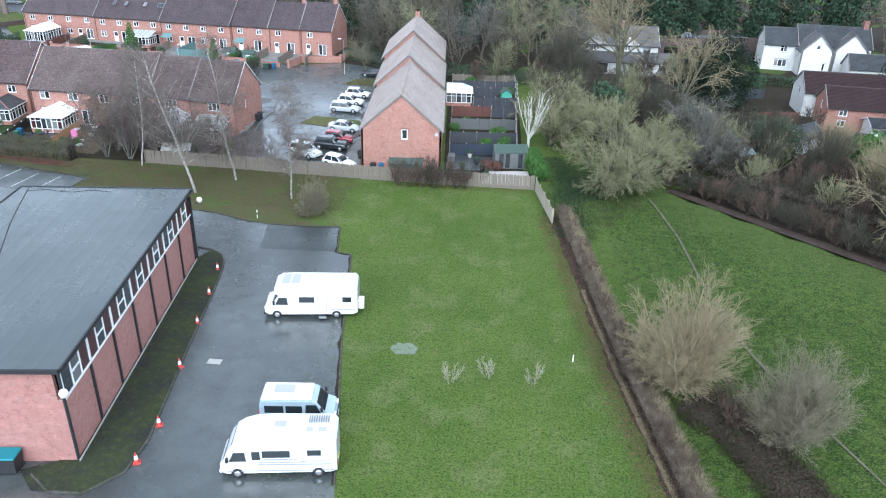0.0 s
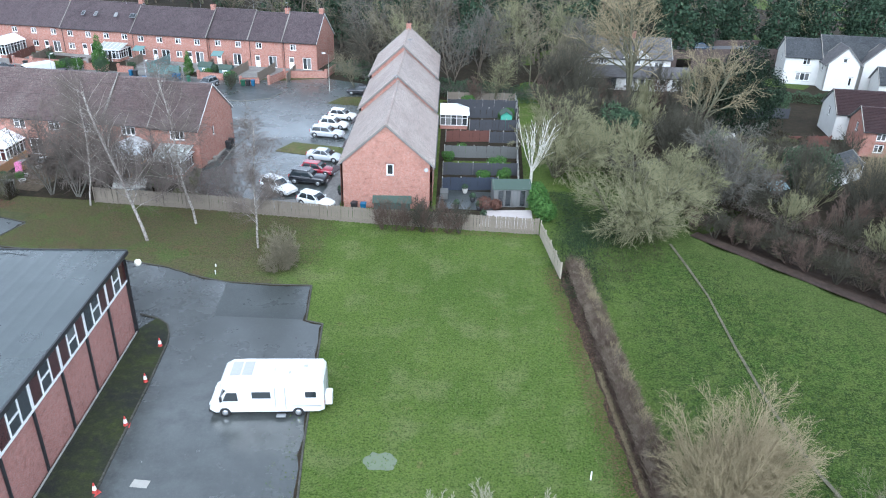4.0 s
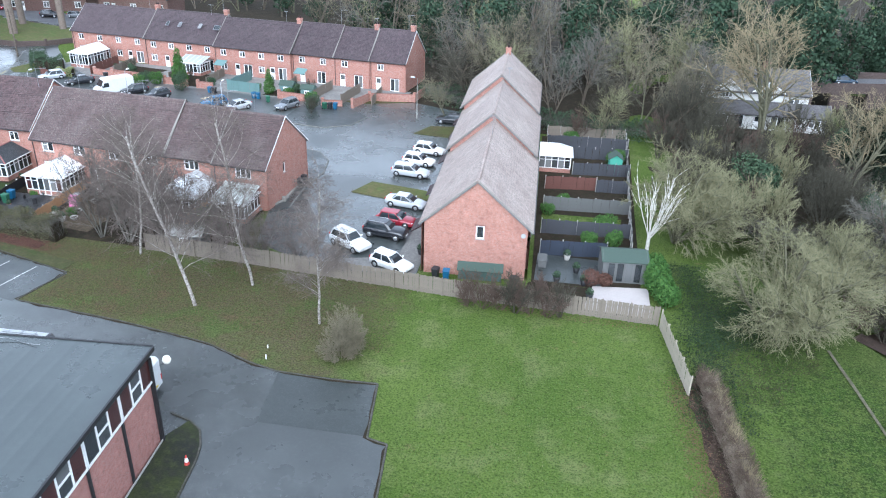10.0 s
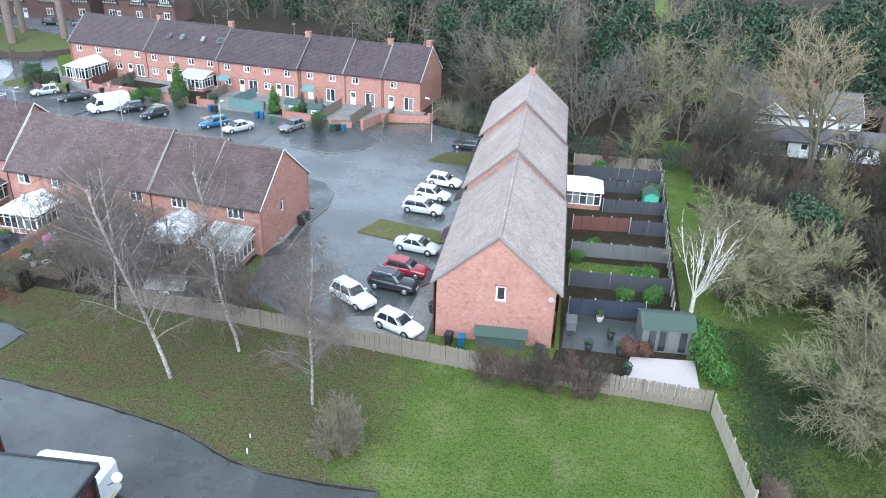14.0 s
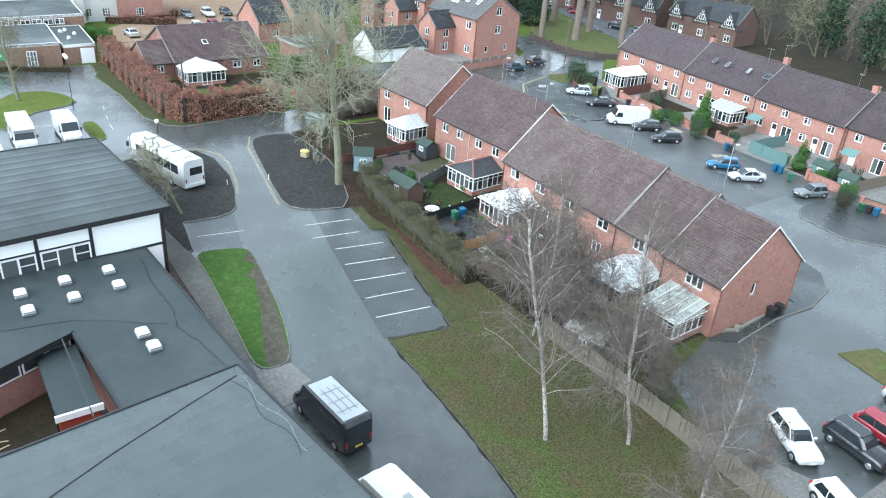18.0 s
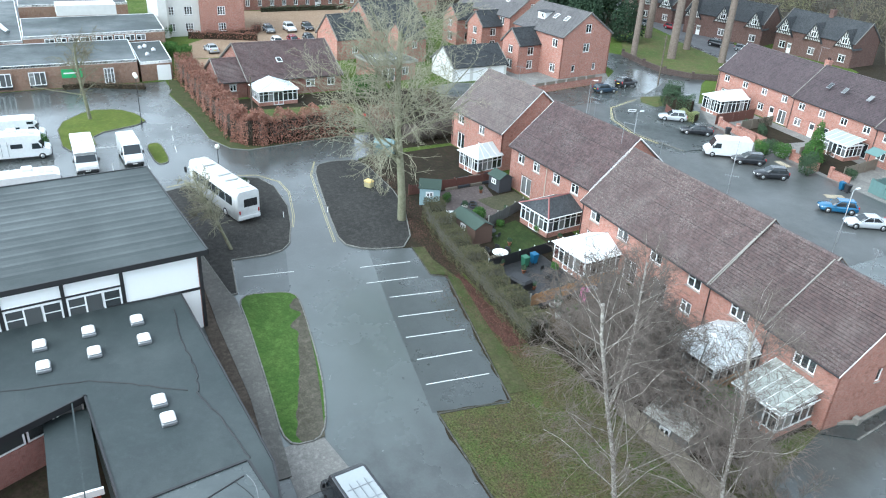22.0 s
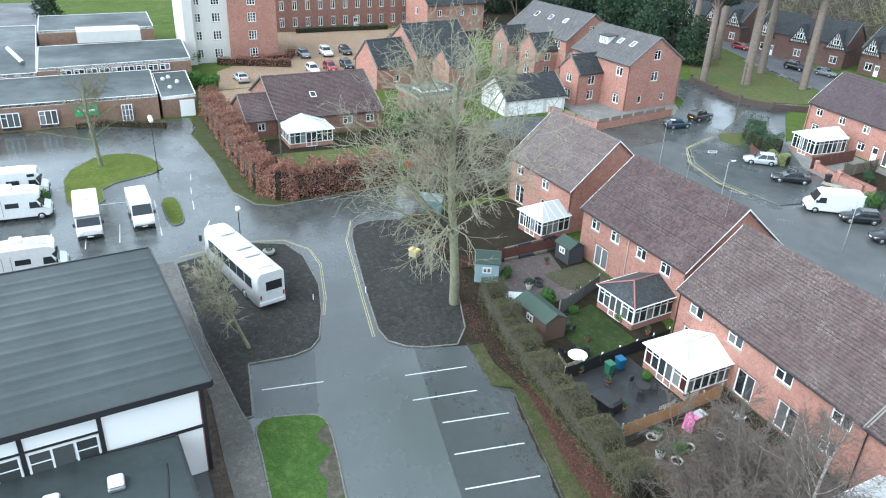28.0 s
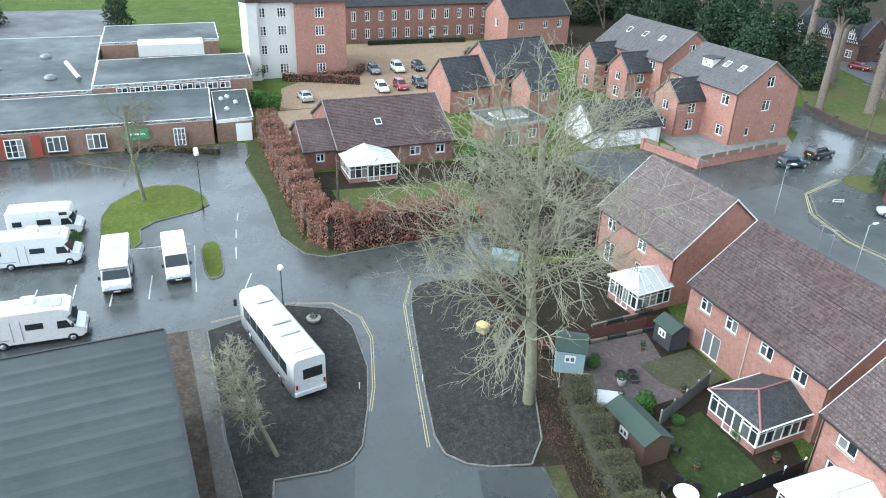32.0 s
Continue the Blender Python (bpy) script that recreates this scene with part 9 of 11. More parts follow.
# ---------- conservatories, sheds, fences ----------
PALEBAR = plain("pale_grey_glazing_bar", (0.42, 0.43, 0.43), 0.5)
REDRIDGE = plain("dull_red_ridge", (0.30, 0.125, 0.115), 0.6, dirt=0.3)


def conservatory(x, y, a, w, d, style, label, wall=0.55, he=2.15, drapes=()):
    """A glazed garden room against a house: dwarf wall, white posts and panes, a hipped, slated or lean-to roof. Its front runs along a."""
    c = thing("conservatory", label, "conservatory", at(x, y, 0, a), "conservatories")
    for m, ln in ((Matrix(), w), (at(0, d, 0, 270), d), (at(w, 0, 0, 90), d)):
        wl = part("dwarf_wall", MB().box(0.02, 0.02, 0, ln - 0.02, 0.2, wall), BRICK, c, at=m)
        k = max(2, round(ln / 0.75))
        mid = k // 2
        for i in range(k + 1):
            xx = min(max(ln * i / k, 0.05), ln - 0.05)
            part("post", MB().box(xx - 0.045, 0.03, wall + 0.002, xx + 0.045, 0.13, he), WHITE, c, at=m)
        part("rail", MB().box(0.05, 0.02, he - 0.12, ln - 0.05, 0.14, he + 0.06), WHITE, c, at=m)
        part("rail", MB().box(0.05, 0.01, wall + 0.003, ln - 0.05, 0.16, wall + 0.07), WHITE, c, at=m)
        part("rail", MB().box(0.05, 0.04, he - 0.55, ln - 0.05, 0.12, he - 0.49), WHITE, c, at=m)
        for i in range(k):
            red = m == Matrix() and i in drapes
            part("pane", shared(("cpane", round(ln / k, 2), wall, he, red), "pane", REDGLASS if red else GLASS, lambda mb: mb.box(0.05, 0.075, wall + 0.07, ln / k - 0.05, 0.083, he - 0.12)), None, c, at=m @ Matrix.Translation((ln * i / k, 0, 0)))
        if m == Matrix():
            f = window("french", 1.5, he - 0.15, c, at(w / 2 - 0.75, -0.07, 0.02), frame_mat=WHITE)
    o = 0.18
    mat = {"slate": TILE_SLATE, "white": WHITEPOLY, "poly": MILKPOLY, "lean": MOSSPOLY, "pale": PALEPOLY}[style]
    top = he + (1.05 if style != "lean" else 0.75)
    if style == "lean":
        vs, fs = [(-o, -o, he), (w + o, -o, he), (w + o, d, top), (-o, d, top)], [(0, 1, 2, 3)]
        bars = [((w * i / 5 - o + (2 * o) * i / 5, -o, he), (w * i / 5 - o + (2 * o) * i / 5, d, top)) for i in range(6)]
    else:
        i0, r = w * 0.36, d * 0.38
        vs = [(-o, -o, he), (w + o, -o, he), (w + o, d, he), (-o, d, he), (w / 2, r, top), (w / 2, d, top)]
        fs = [(0, 1, 4), (1, 2, 5, 4), (3, 0, 4, 5)]
        bars = [(vs[0], vs[4]), (vs[1], vs[4]), (vs[4], vs[5])]
        for k in (0.25, 0.5, 0.75) if style != "slate" else ():
            bars.append(((-o + (w + 2 * o) * k, -o, he), vs[4]))
            y0 = -o + (d + o) * k
            z = (w / 2, max(r, y0), top)
            bars.append(((-o, y0, he), z))
            bars.append(((w + o, y0, he), z))
    rf = part("roof", MB().add(vs + [(p[0], p[1], p[2] - 0.06) for p in vs], fs + [tuple(len(vs) + i for i in reversed(q)) for q in fs]), mat, c)
    for p, q in bars:
        part("glazing_bar", MB().tube([(p[0], p[1], p[2] + 0.02), (q[0], q[1], q[2] + 0.02)], 0.035 if style != "slate" else 0.085, 4), {"slate": REDRIDGE, "white": PALEBAR}.get(style, WHITE), rf)
    mb = MB()
    for p, q in (((-o, -o), (w + o, -o)), ((-o, -o), (-o, d)), ((w + o, -o), (w + o, d))):
        mb.tube([(*p, he - 0.02), (*q, he - 0.02)], 0.06, 5)
    part("gutter", mb, WHITE, rf)
    return c


conservatory(-70.4, 86.3, 5, 4.3, 4.5, "slate", "white conservatory with a dark slated roof and red ridge")
conservatory(-86.4, 88.0, 8, 3.6, 3.7, "poly", "white conservatory with a pale glazed roof")
conservatory(-61.8, 84.3, 2, 4.4, 4.4, "white", "white conservatory with a white panelled roof and red drapes", drapes=(0, 5))
conservatory(-45.0, 82.6, 2, 4.2, 5.3, "poly", "white conservatory with a ribbed glass roof", he=2.45)
conservatory(-39.3, 83.2, 2, 3.6, 4.1, "lean", "white lean-to conservatory with a mossy glass roof")
conservatory(-95.4, 137.0, -4.9, 4.0, 5.6, "white", "white conservatory on the far terrace", he=2.5)
conservatory(-74.8, 138.2, -4.9, 4.4, 3.0, "lean", "white lean-to conservatory on the far terrace")
conservatory(-4.7, 107.9, 94.6, 3.6, 3.9, "white", "white conservatory behind the gable row")
conservatory(-117.4, 72.4, 91, 5.8, 4.4, "pale", "white conservatory on the brick bungalow")


def shed(x, y, a, w, d, h, mat, roof_mat, label, window_side=True, doors=False):
    """A boarded garden shed: overlapped boards, a shallow pitched felt roof, a door and a window."""
    s = thing("shed", label, "shed", at(x, y, 0, a), "sheds")
    n = max(6, int(h / 0.16))
    for m, ln in ((Matrix(), w), (at(w, 0, 0, 90), d), (at(w, d, 0, 180), w), (at(0, d, 0, 270), d)):
        zs = [(y, z) for i in range(n) for y, z in ((-0.02, h * i / n), (0.0, h * (i + 1) / n))]
        mb = MB().loft([[(x, y, z) for y, z in zs] + [(x, 0.02, h), (x, 0.02, 0)] for x in (0, ln)])
        part("wall", mb, mat, s, at=m)
    r = MB()
    k = 0.55
    for y0, y1, z0, z1 in ((-0.15, d / 2, h - 0.06, h + k), (d / 2, d + 0.15, h + k, h - 0.06)):
        r.add([(-0.15, y0, z0), (w + 0.15, y0, z0), (w + 0.15, y1, z1), (-0.15, y1, z1), (-0.15, y0, z0 - 0.05), (w + 0.15, y0, z0 - 0.05), (w + 0.15, y1, z1 - 0.05), (-0.15, y1, z1 - 0.05)],
              [(0, 1, 2, 3), (7, 6, 5, 4), (0, 4, 5, 1), (2, 6, 7, 3), (0, 3, 7, 4), (1, 5, 6, 2)])
    part("roof", r, roof_mat, s)
    for x0 in (0.0, w - 0.02):
        part("gable", MB().add([(x0, 0, h), (x0, d, h), (x0, d / 2, h + k), (x0 + 0.02, 0, h), (x0 + 0.02, d, h), (x0 + 0.02, d / 2, h + k)], [(0, 1, 2), (5, 4, 3), (0, 3, 4, 1), (1, 4, 5, 2), (2, 5, 3, 0)]), mat, s)
    if doors:
        for i in range(4):
            part("glazed_door", MB().box(w * (0.1 + 0.2 * i), -0.06, 0.08, w * (0.1 + 0.2 * i) + w * 0.19, -0.025, h - 0.12), WOOD_GREY, s)
            part("pane", MB().box(w * (0.1 + 0.2 * i) + 0.1, -0.07, 0.2, w * (0.1 + 0.2 * i) + w * 0.19 - 0.1, -0.062, h - 0.25), GLASS, s)
    elif window_side:
        window("w2", 0.8, 0.6, s, at(w * 0.5 - 0.4, -0.16, h * 0.5), sill=False)
        part("door", MB().box(w * 0.08, -0.05, 0.05, w * 0.08 + 0.5, -0.022, h - 0.15), mat, s)
    return s


DULLBOARD = plain("dull_brown_boards", (0.115, 0.072, 0.055), 0.8, dirt=0.5)
PALEBLUE = plain("pale_blue_shed_paint", (0.30, 0.41, 0.44), 0.7)
GREENROOF = plain("green_mineral_felt", (0.05, 0.075, 0.06), 0.9, dirt=0.5)
TEAL = plain("teal_fence_paint", (0.12, 0.20, 0.19), 0.8, dirt=0.4)
shed(-77.9, 78.5, 60, 2.1, 2.5, 2.05, PALEBLUE, GREENROOF, "pale blue garden shed with a green felt roof")
shed(-71.4, 78.9, 4, 4.0, 2.0, 1.8, DULLBOARD, GREENROOF, "brown garden shed with a dark green roof")
shed(-0.1, 80.7, 8, 3.9, 2.8, 2.2, WOOD_GREY, GREENROOF, "grey-green summerhouse with glazed doors", doors=True)
shed(-79.6, 88.1, 4, 2.0, 1.7, 1.7, WOOD_DARK, GREENROOF, "dark wooden shed against the house wall")
shed(-40.0, 76.0, 10, 3.2, 2.4, 1.7, WOOD_GREY, CONCRETE, "old shed with a pale sheet roof")
shed(-52.6, 130.5, 0, 2.2, 1.8, 1.8, TEAL, GREENROOF, "teal garden shed by the far terrace")
shed(-48.6, 129.6, 0, 2.0, 1.6, 1.7, TEAL, GREENROOF, "teal garden shed by the far terrace")
shed(1.4, 108.9, 95, 1.8, 1.5, 2.1, plain("green_play_house", (0.08, 0.33, 0.24)), GREENROOF, "small green playhouse in a back garden")
shed(-12.6, 77.9, 6, 3.8, 1.0, 1.0, plain("dark_green_store", (0.05, 0.085, 0.075)), GREENROOF, "low dark green store against the gable wall", False)
shed(30.2, 86.0, 30, 2.6, 2.0, 1.7, WOOD_DARK, PALEBLUE, "garden shed with a pale green roof", False)
shed(28.4, 102.6, 5, 2.0, 1.7, 2.2, WOOD, CONCRETE, "tall grey weathered shed in an old garden", False)
shed(45.0, 77.0, 30, 4.0, 2.6, 1.8, WOOD, CONCRETE, "shed with a pale sheet roof among trees", False)


def fence(pts, h, mat, label, slat=0.15, posts=None, every=2.4, gap=0.012):
    """A boarded fence: posts, rails and every board a piece of its own, a little out of true."""
    f = thing("fence", label, "fence", group="fences")
    rnd = random.Random(int(pts[0][0] * 10))
    for (x0, y0), (x1, y1) in zip(pts, pts[1:]):
        d, a = math.hypot(x1 - x0, y1 - y0), math.degrees(math.atan2(y1 - y0, x1 - x0))
        m = at(x0, y0, 0, a)
        n = max(1, round(d / slat))
        me = shared(("slat", slat, h, mat.name), "board", mat, lambda mb: mb.bbox(gap / 2, -0.012, 0.04, slat - gap / 2, 0.012, h, 0.004))
        for i in range(n):
            part("board", me, None, f, at=m @ Matrix.Translation((d * i / n, 0, rnd.uniform(-0.05, 0.03))) @ pose(0, 0, 0, rnd.uniform(-1.5, 1.5), rnd.uniform(-1.2, 1.2), 0))
        k = max(1, round(d / every))
        for i in range(k + 1):
            part("post", shared(("fpost", h, (posts or mat).name), "post", posts or mat, lambda mb: mb.bbox(-0.05, 0.02, 0, 0.05, 0.12, h + 0.1, 0.01)), None, f, at=m @ Matrix.Translation((d * i / k, 0, 0)))
        for z in (0.35, h - 0.35):
            part("rail", MB().box(0, 0.013, z, d, 0.055, z + 0.08), mat, f, at=m)
    return f


WOOD_NAVY = plain("navy_painted_fence", (0.028, 0.036, 0.055), 0.7, dirt=0.4, scale=3)
WOOD_PALE = plain("sun_bleached_fence_wood", (0.36, 0.32, 0.25), 0.85, dirt=0.6, scale=2.0)
fence([(4.6, 74.4), (-11.2, 74.5)], 1.75, WOOD, "weathered grey board fence behind the lawn")
fence([(-11.2, 74.5), (-22, 75.0), (-32, 75.5), (-42, 75.6)], 1.7, WOOD, "weathered board fence behind bare brush", 0.2)
fence([(4.75, 74.2), (6.35, 65.4)], 1.6, WOOD_PALE, "pale leaning board fence at the lawn's corner")
for y, x0, x1, mat in ((84.6, -6.0, 0.2, WOOD_NAVY), (89.6, -6.4, 2.4, WOOD_DARK), (95.8, -6.8, 2.4, WOOD_GREY), (102.0, -7.2, -1.4, WOOD_BROWN), (107.6, -4.4, 2.4, WOOD_DARK), (113.4, -8.2, 2.2, WOOD_DARK), (117.8, -8.4, 2.2, WOOD_DARK), (122.0, -8.8, 1.8, WOOD)):
    fence([(x0, y), (x1, y + 1.0)], 1.6, mat, "garden panel fence with concrete posts", 0.45, CONCRETE, 1.9)
fence([(-1.4, 102.5), (2.2, 102.9)], 1.6, WOOD_DARK, "dark end panels of the garden fence", 0.45, CONCRETE, 1.9)
fence([(2.6, 86.6), (2.4, 95.9), (2.2, 108.6), (2.0, 122.2)], 1.4, WOOD_GREY, "weathered fence at the gardens' end", 0.45, CONCRETE, 1.9)
fence([(-70.4, 82.6), (-73.1, 88.5)], 1.25, WOOD_GREY, "low grey fence with concrete posts", 0.4, CONCRETE, 1.6)
BLACKFENCE = plain("black_painted_boards", (0.018, 0.018, 0.02), 0.6, dirt=0.3)
bf = fence([(-62.6, 77.9), (-63.9, 88.6)], 1.15, BLACKFENCE, "low black fence with white posts and trellis", 0.5, WHITE, 1.9)
tr = MB()
for k in range(9):
    tr.box(k * 0.18, -0.012, 1.2, k * 0.18 + 0.025, 0.012, 1.5)
for k in range(3):
    tr.box(0, -0.014, 1.22 + k * 0.12, 1.5, 0.014, 1.245 + k * 0.12)
part("trellis", tr, WOOD_PALE, bf, "pale square trellis", at=at(-62.6, 77.9, 0, 97))
part("trellis", tr, WOOD_PALE, bf, "pale square trellis", at=at(-62.6, 77.9, 0, 170))
tf = fence([(-55.9, 77.9), (-56.7, 87.2)], 1.15, WOOD_TAN, "tan fence with pale posts and a trellis top", 0.3, CONCRETE, 1.9)
part("trellis", tr, WOOD_PALE, tf, "pale square trellis", at=at(-56.2, 81.0, -0.02, 95))
part("trellis", tr, WOOD_PALE, tf, "pale square trellis", at=at(-56.4, 83.2, -0.02, 95))
fence([(-40.6, 79.4), (-40.4, 87.4)], 1.7, WOOD_TAN, "tan board fence between two gardens", 0.2)
fence([(-80.6, 78.6), (-80.8, 90)], 1.2, WOOD_BROWN, "low brown garden fence", 0.4, WOOD_BROWN, 1.9)
fence([(-88.6, 133.2), (-88.9, 141.6)], 1.6, WOOD_BROWN, "brown garden fence by the far terrace", 0.4)
fence([(-62.0, 131.0), (-56.0, 130.2)], 1.7, TEAL, "teal fence before the far terrace", 0.3)
fence([(-61.8, 131.2), (-61.2, 138.4)], 1.7, TEAL, "teal fence before the far terrace", 0.3)
fence([(-46.5, 129.8), (-46.0, 137)], 1.6, WOOD, "garden fence by the far terrace", 0.4)
fence([(-41.5, 128.5), (-41.0, 136.6)], 1.6, WOOD, "garden fence by the far terrace", 0.4)
fence([(-96.4, 130.4), (-93.4, 129.0)], 1.25, WOOD_BROWN, "brown boards beside the corner hedge", 0.3)
fence([(38.8, 107.5), (44.8, 108.6)], 1.6, WOOD_BROWN, "brown garden fence beyond the brook", 0.4)
fence([(33.6, 102.2), (38.6, 103.4)], 1.5, WOOD, "old garden fence beyond the brook", 0.4)
fence([(36.5, 121), (43.5, 122)], 1.6, WOOD_DARK, "dark fence below the white cottage", 0.4)


def low_wall(pts, h, t, mat, label, cap=True, rail=False):
    w = thing("garden_wall", label, "wall", group="garden walls")
    for (x0, y0), (x1, y1) in zip(pts, pts[1:]):
        d, m = math.hypot(x1 - x0, y1 - y0), at(x0, y0, 0, math.degrees(math.atan2(y1 - y0, x1 - x0)))
        part("wall", MB().box(0, -t / 2, 0, d, t / 2, h), mat, w, at=m)
        if cap:
            part("coping", MB().bbox(-0.02, -t / 2 - 0.03, h, d + 0.02, t / 2 + 0.03, h + 0.06, 0.01), CONCRETE if mat is not BRICK else BRICK_OLD, w, at=m)
        part("pillar", MB().bbox(-0.22, -0.22, 0, 0.22, 0.22, h + 0.35, 0.02), mat, w, at=m)
        if rail:
            for k in range(max(1, int(d / 2.4))):
                part("railing", MB().box(0.4 + k * 2.4, -0.02, h + 0.06, min(d - 0.3, 2.4 + k * 2.4), 0.02, h + 0.55), WOOD, w, at=m)
    return w


low_wall([(-119.6, 113.0), (-111.2, 115.6), (-113.6, 131.5)], 1.1, 0.22, BRICK, "red brick garden wall with infill panels", rail=True)
low_wall([(-39.2, 127.2), (-38.0, 132), (-31.0, 133.4), (-30.6, 138.6)], 1.2, 0.22, BRICK, "red brick garden wall with pillars")
low_wall([(-44.0, 127.0), (-41.0, 127.6)], 0.9, 0.22, BRICK, "low red brick garden wall")
low_wall([(-88.0, 133.4), (-84.0, 132.6), (-80.5, 132.4)], 1.0, 0.22, BRICK, "low red brick garden wall")
low_wall([(-67.0, 130.6), (-64.2, 130.4)], 1.1, 0.22, BRICK, "red brick garden wall with pillars")
low_wall([(-130, 150.2), (-122, 148.6), (-115.8, 148.2), (-111.0, 150.6), (-107.2, 156.5)], 1.0, 0.4, BRICK_SOOT, "low dark brick wall round the green", False)
low_wall([(-36.2, 86.4), (-34.4, 90), (-35.0, 98)], 0.25, 0.3, MORTAR, "low edging wall beside the end house", False)
sheet("patio", [(-62.7, 77.6), (-55.4, 77.8), (-56.4, 84.2), (-63.4, 84.2)], 0.05, ground_mat("damp_dark_slabs", ((0.032, 0.032, 0.034), (0.048, 0.047, 0.05), (0.026, 0.028, 0.025)), 0.4, 10.0, 0.6, wet=0.3, bump=0.4, spec=0.3), "dark paved patio behind the terrace", "patio", 0.1)
sheet("patio", [(-76.8, 85.0), (-74.2, 85.4), (-72.6, 86.6), (-73.4, 90.4), (-77.4, 90.2)], 0.06, ground_mat("olive_mossy_paving", ((0.075, 0.072, 0.045), (0.10, 0.095, 0.06), (0.06, 0.065, 0.03)), 0.5, 12.0, 0.85, bump=0.4), "mossy concrete patio", "patio", 0.1)
sheet("garden_lawn", [(-69.9, 82.4), (-67.0, 81.2), (-63.3, 81.2), (-63.8, 86.2), (-70.8, 86.1)], 0.05, GRASS_DANK, "small damp garden lawn", "lawn", 0.1)
sheet("garden_ground", [(-54.9, 77.9), (-49.6, 77.4), (-49.4, 86.6), (-56.2, 86.9)], 0.045, ground_mat("tan_soil", ((0.085, 0.066, 0.046), (0.115, 0.09, 0.064), (0.055, 0.05, 0.032)), 0.5, 8.0, 0.95, bump=0.8), "tan gravelly garden beside the fence", "garden")
sheet("gravel_bed", [(-80.2, 80.4), (-72, 80.4), (-72.6, 86.2), (-80.4, 88)], 0.045, ground_mat("plum_gravel", ((0.11, 0.088, 0.084), (0.145, 0.12, 0.112), (0.085, 0.07, 0.066)), 0.4, 12.0, 0.95), "plum-coloured gravel garden", "garden", 0.1)
sheet("patio", [(-6.0, 79.4), (0.0, 79.8), (-0.4, 84.8), (-6.2, 84.8)], 0.05, TARMAC_DARK, "dark slate patio beside the gable house", "patio", 0.1)
for x, y, sc in ((-1.0, 79.8, 1.0), (0.2, 80.0, 0.8)):
    clump = thing("fern_clump", "brown dead fern clump on the patio", "plant", at(x, y, 0.06), "fern clumps")
    v, f = leaf_cloud(np.random.default_rng(int(sc * 10)), [(0, 0, 0.75 * sc, 0.85 * sc, 0.85 * sc, 0.75 * sc)], 1400, 0.13)
    tagged(part("foliage", quick_mesh("foliage", v, f, LEAF_RUSSET), None, clump), kind="stuff")
sheet("decking", [(-1.4, 75.4), (4.2, 75.4), (4.0, 80.4), (-0.8, 79.6)], 0.07, plain("pale_decking", (0.42, 0.38, 0.36), 0.8, dirt=0.4), "pale deck before the summerhouse", "decking", 0.1)
sheet("garden_lawn", [(-6.6, 90.6), (1.4, 91.4), (1.6, 95.2), (-6.8, 94.6)], 0.05, GRASS, "small garden lawn", "lawn", 0.1)
sheet("block_paving", [(-25.4, 76.6), (-16.6, 77.4), (-17.1, 90), (-19.0, 90), (-19.0, 80.5), (-25, 78.5)], 0.03, PAVING, "grey block paving beside the house", "paving", 0.01)


# ---------- lamps, bins, cones and small things ----------
GLOBE = plain("white_globe", (0.80, 0.78, 0.68), 0.35, dirt=0.1)


def globe_lamp(x, y, h, label, n=1, pole=None):
    l = thing("street_lamp", label, "street lamp", at(x, y), "lamps")
    part("pole", MB().lathe([(0.11, 0), (0.11, 0.5), (0.055, 0.55), (0.04, h - 0.4)], 8), pole or BLACK, l)
    for i in range(n):
        ox = 0 if n == 1 else (-0.55, 0.55)[i]
        if n > 1:
            part("arm", MB().tube([(0, 0, h - 0.5), (ox, 0, h - 0.35)], 0.025, 5), pole or BLACK, l)
        part("globe", MB().lathe([(0.04, h - 0.42), (0.2, h - 0.36), (0.27, h - 0.15), (0.2, h + 0.06), (0.03, h + 0.12)], 12, ox), GLOBE, l)
    return l


globe_lamp(-92.4, 61.0, 3.9, "black lamp post with a white globe")
globe_lamp(-114.2, 56.0, 6.6, "tall black lamp post with two globes", 2)


def street_light(x, y, h, a, label, mat=None):
    l = thing("street_light", label, "street lamp", at(x, y, 0, a), "street lights")
    part("pole", MB().tube([(0, 0, 0), (0, 0, 1.2), (0, 0, 1.25), (0, 0, h), (0.5, 0, h + 0.15)], [0.07, 0.07, 0.05, 0.04, 0.035], 7), mat or GREY, l)
    part("lantern", MB().bbox(0.4, -0.12, h + 0.05, 1.0, 0.12, h + 0.2, 0.05), LAMP, l)


for x, y, h, a in ((-69.9, 116.0, 5.8, 90), (-96.8, 115.2, 5.8, 60), (-54.0, 114.4, 5.8, 90), (-82.2, 111.2, 5.8, 90)):
    street_light(x, y, h, a, "slim grey street light on the cul-de-sac")
street_light(-28.4, 124.8, 6.0, 180, "pale lamp post at the end of the court", CONCRETE)
for x, y, h in ((-109.8, 141.2, 8.5), (-109.6, 69.4, 6.5)):
    p = thing("telegraph_pole", "brown wooden telegraph pole beside the road", "pole", at(x, y))
    part("pole", MB().lathe([(0.14, 0), (0.10, h)], 8), BARK, p)
    part("crossbar", MB().box(-0.6, -0.05, h - 0.6, 0.6, 0.05, h - 0.5), BARK, p)
for x, y, z, a in ((-25.75, 53.15, 5.3, 60), (-22.75, 25.9, 5.0, 0)):
    w = thing("wall_lamp", "white globe lamp on a wall bracket", "lamp", at(x, y, z, a))
    part("bracket", MB().tube([(-0.5, 0, 0.1), (0, 0, 0.1), (0, 0, -0.02)], 0.025, 6), BLACK, w)
    part("globe", MB().lathe([(0.04, 0.0), (0.2, 0.08), (0.27, 0.28), (0.2, 0.48), (0.03, 0.54)], 12), GLOBE, w)

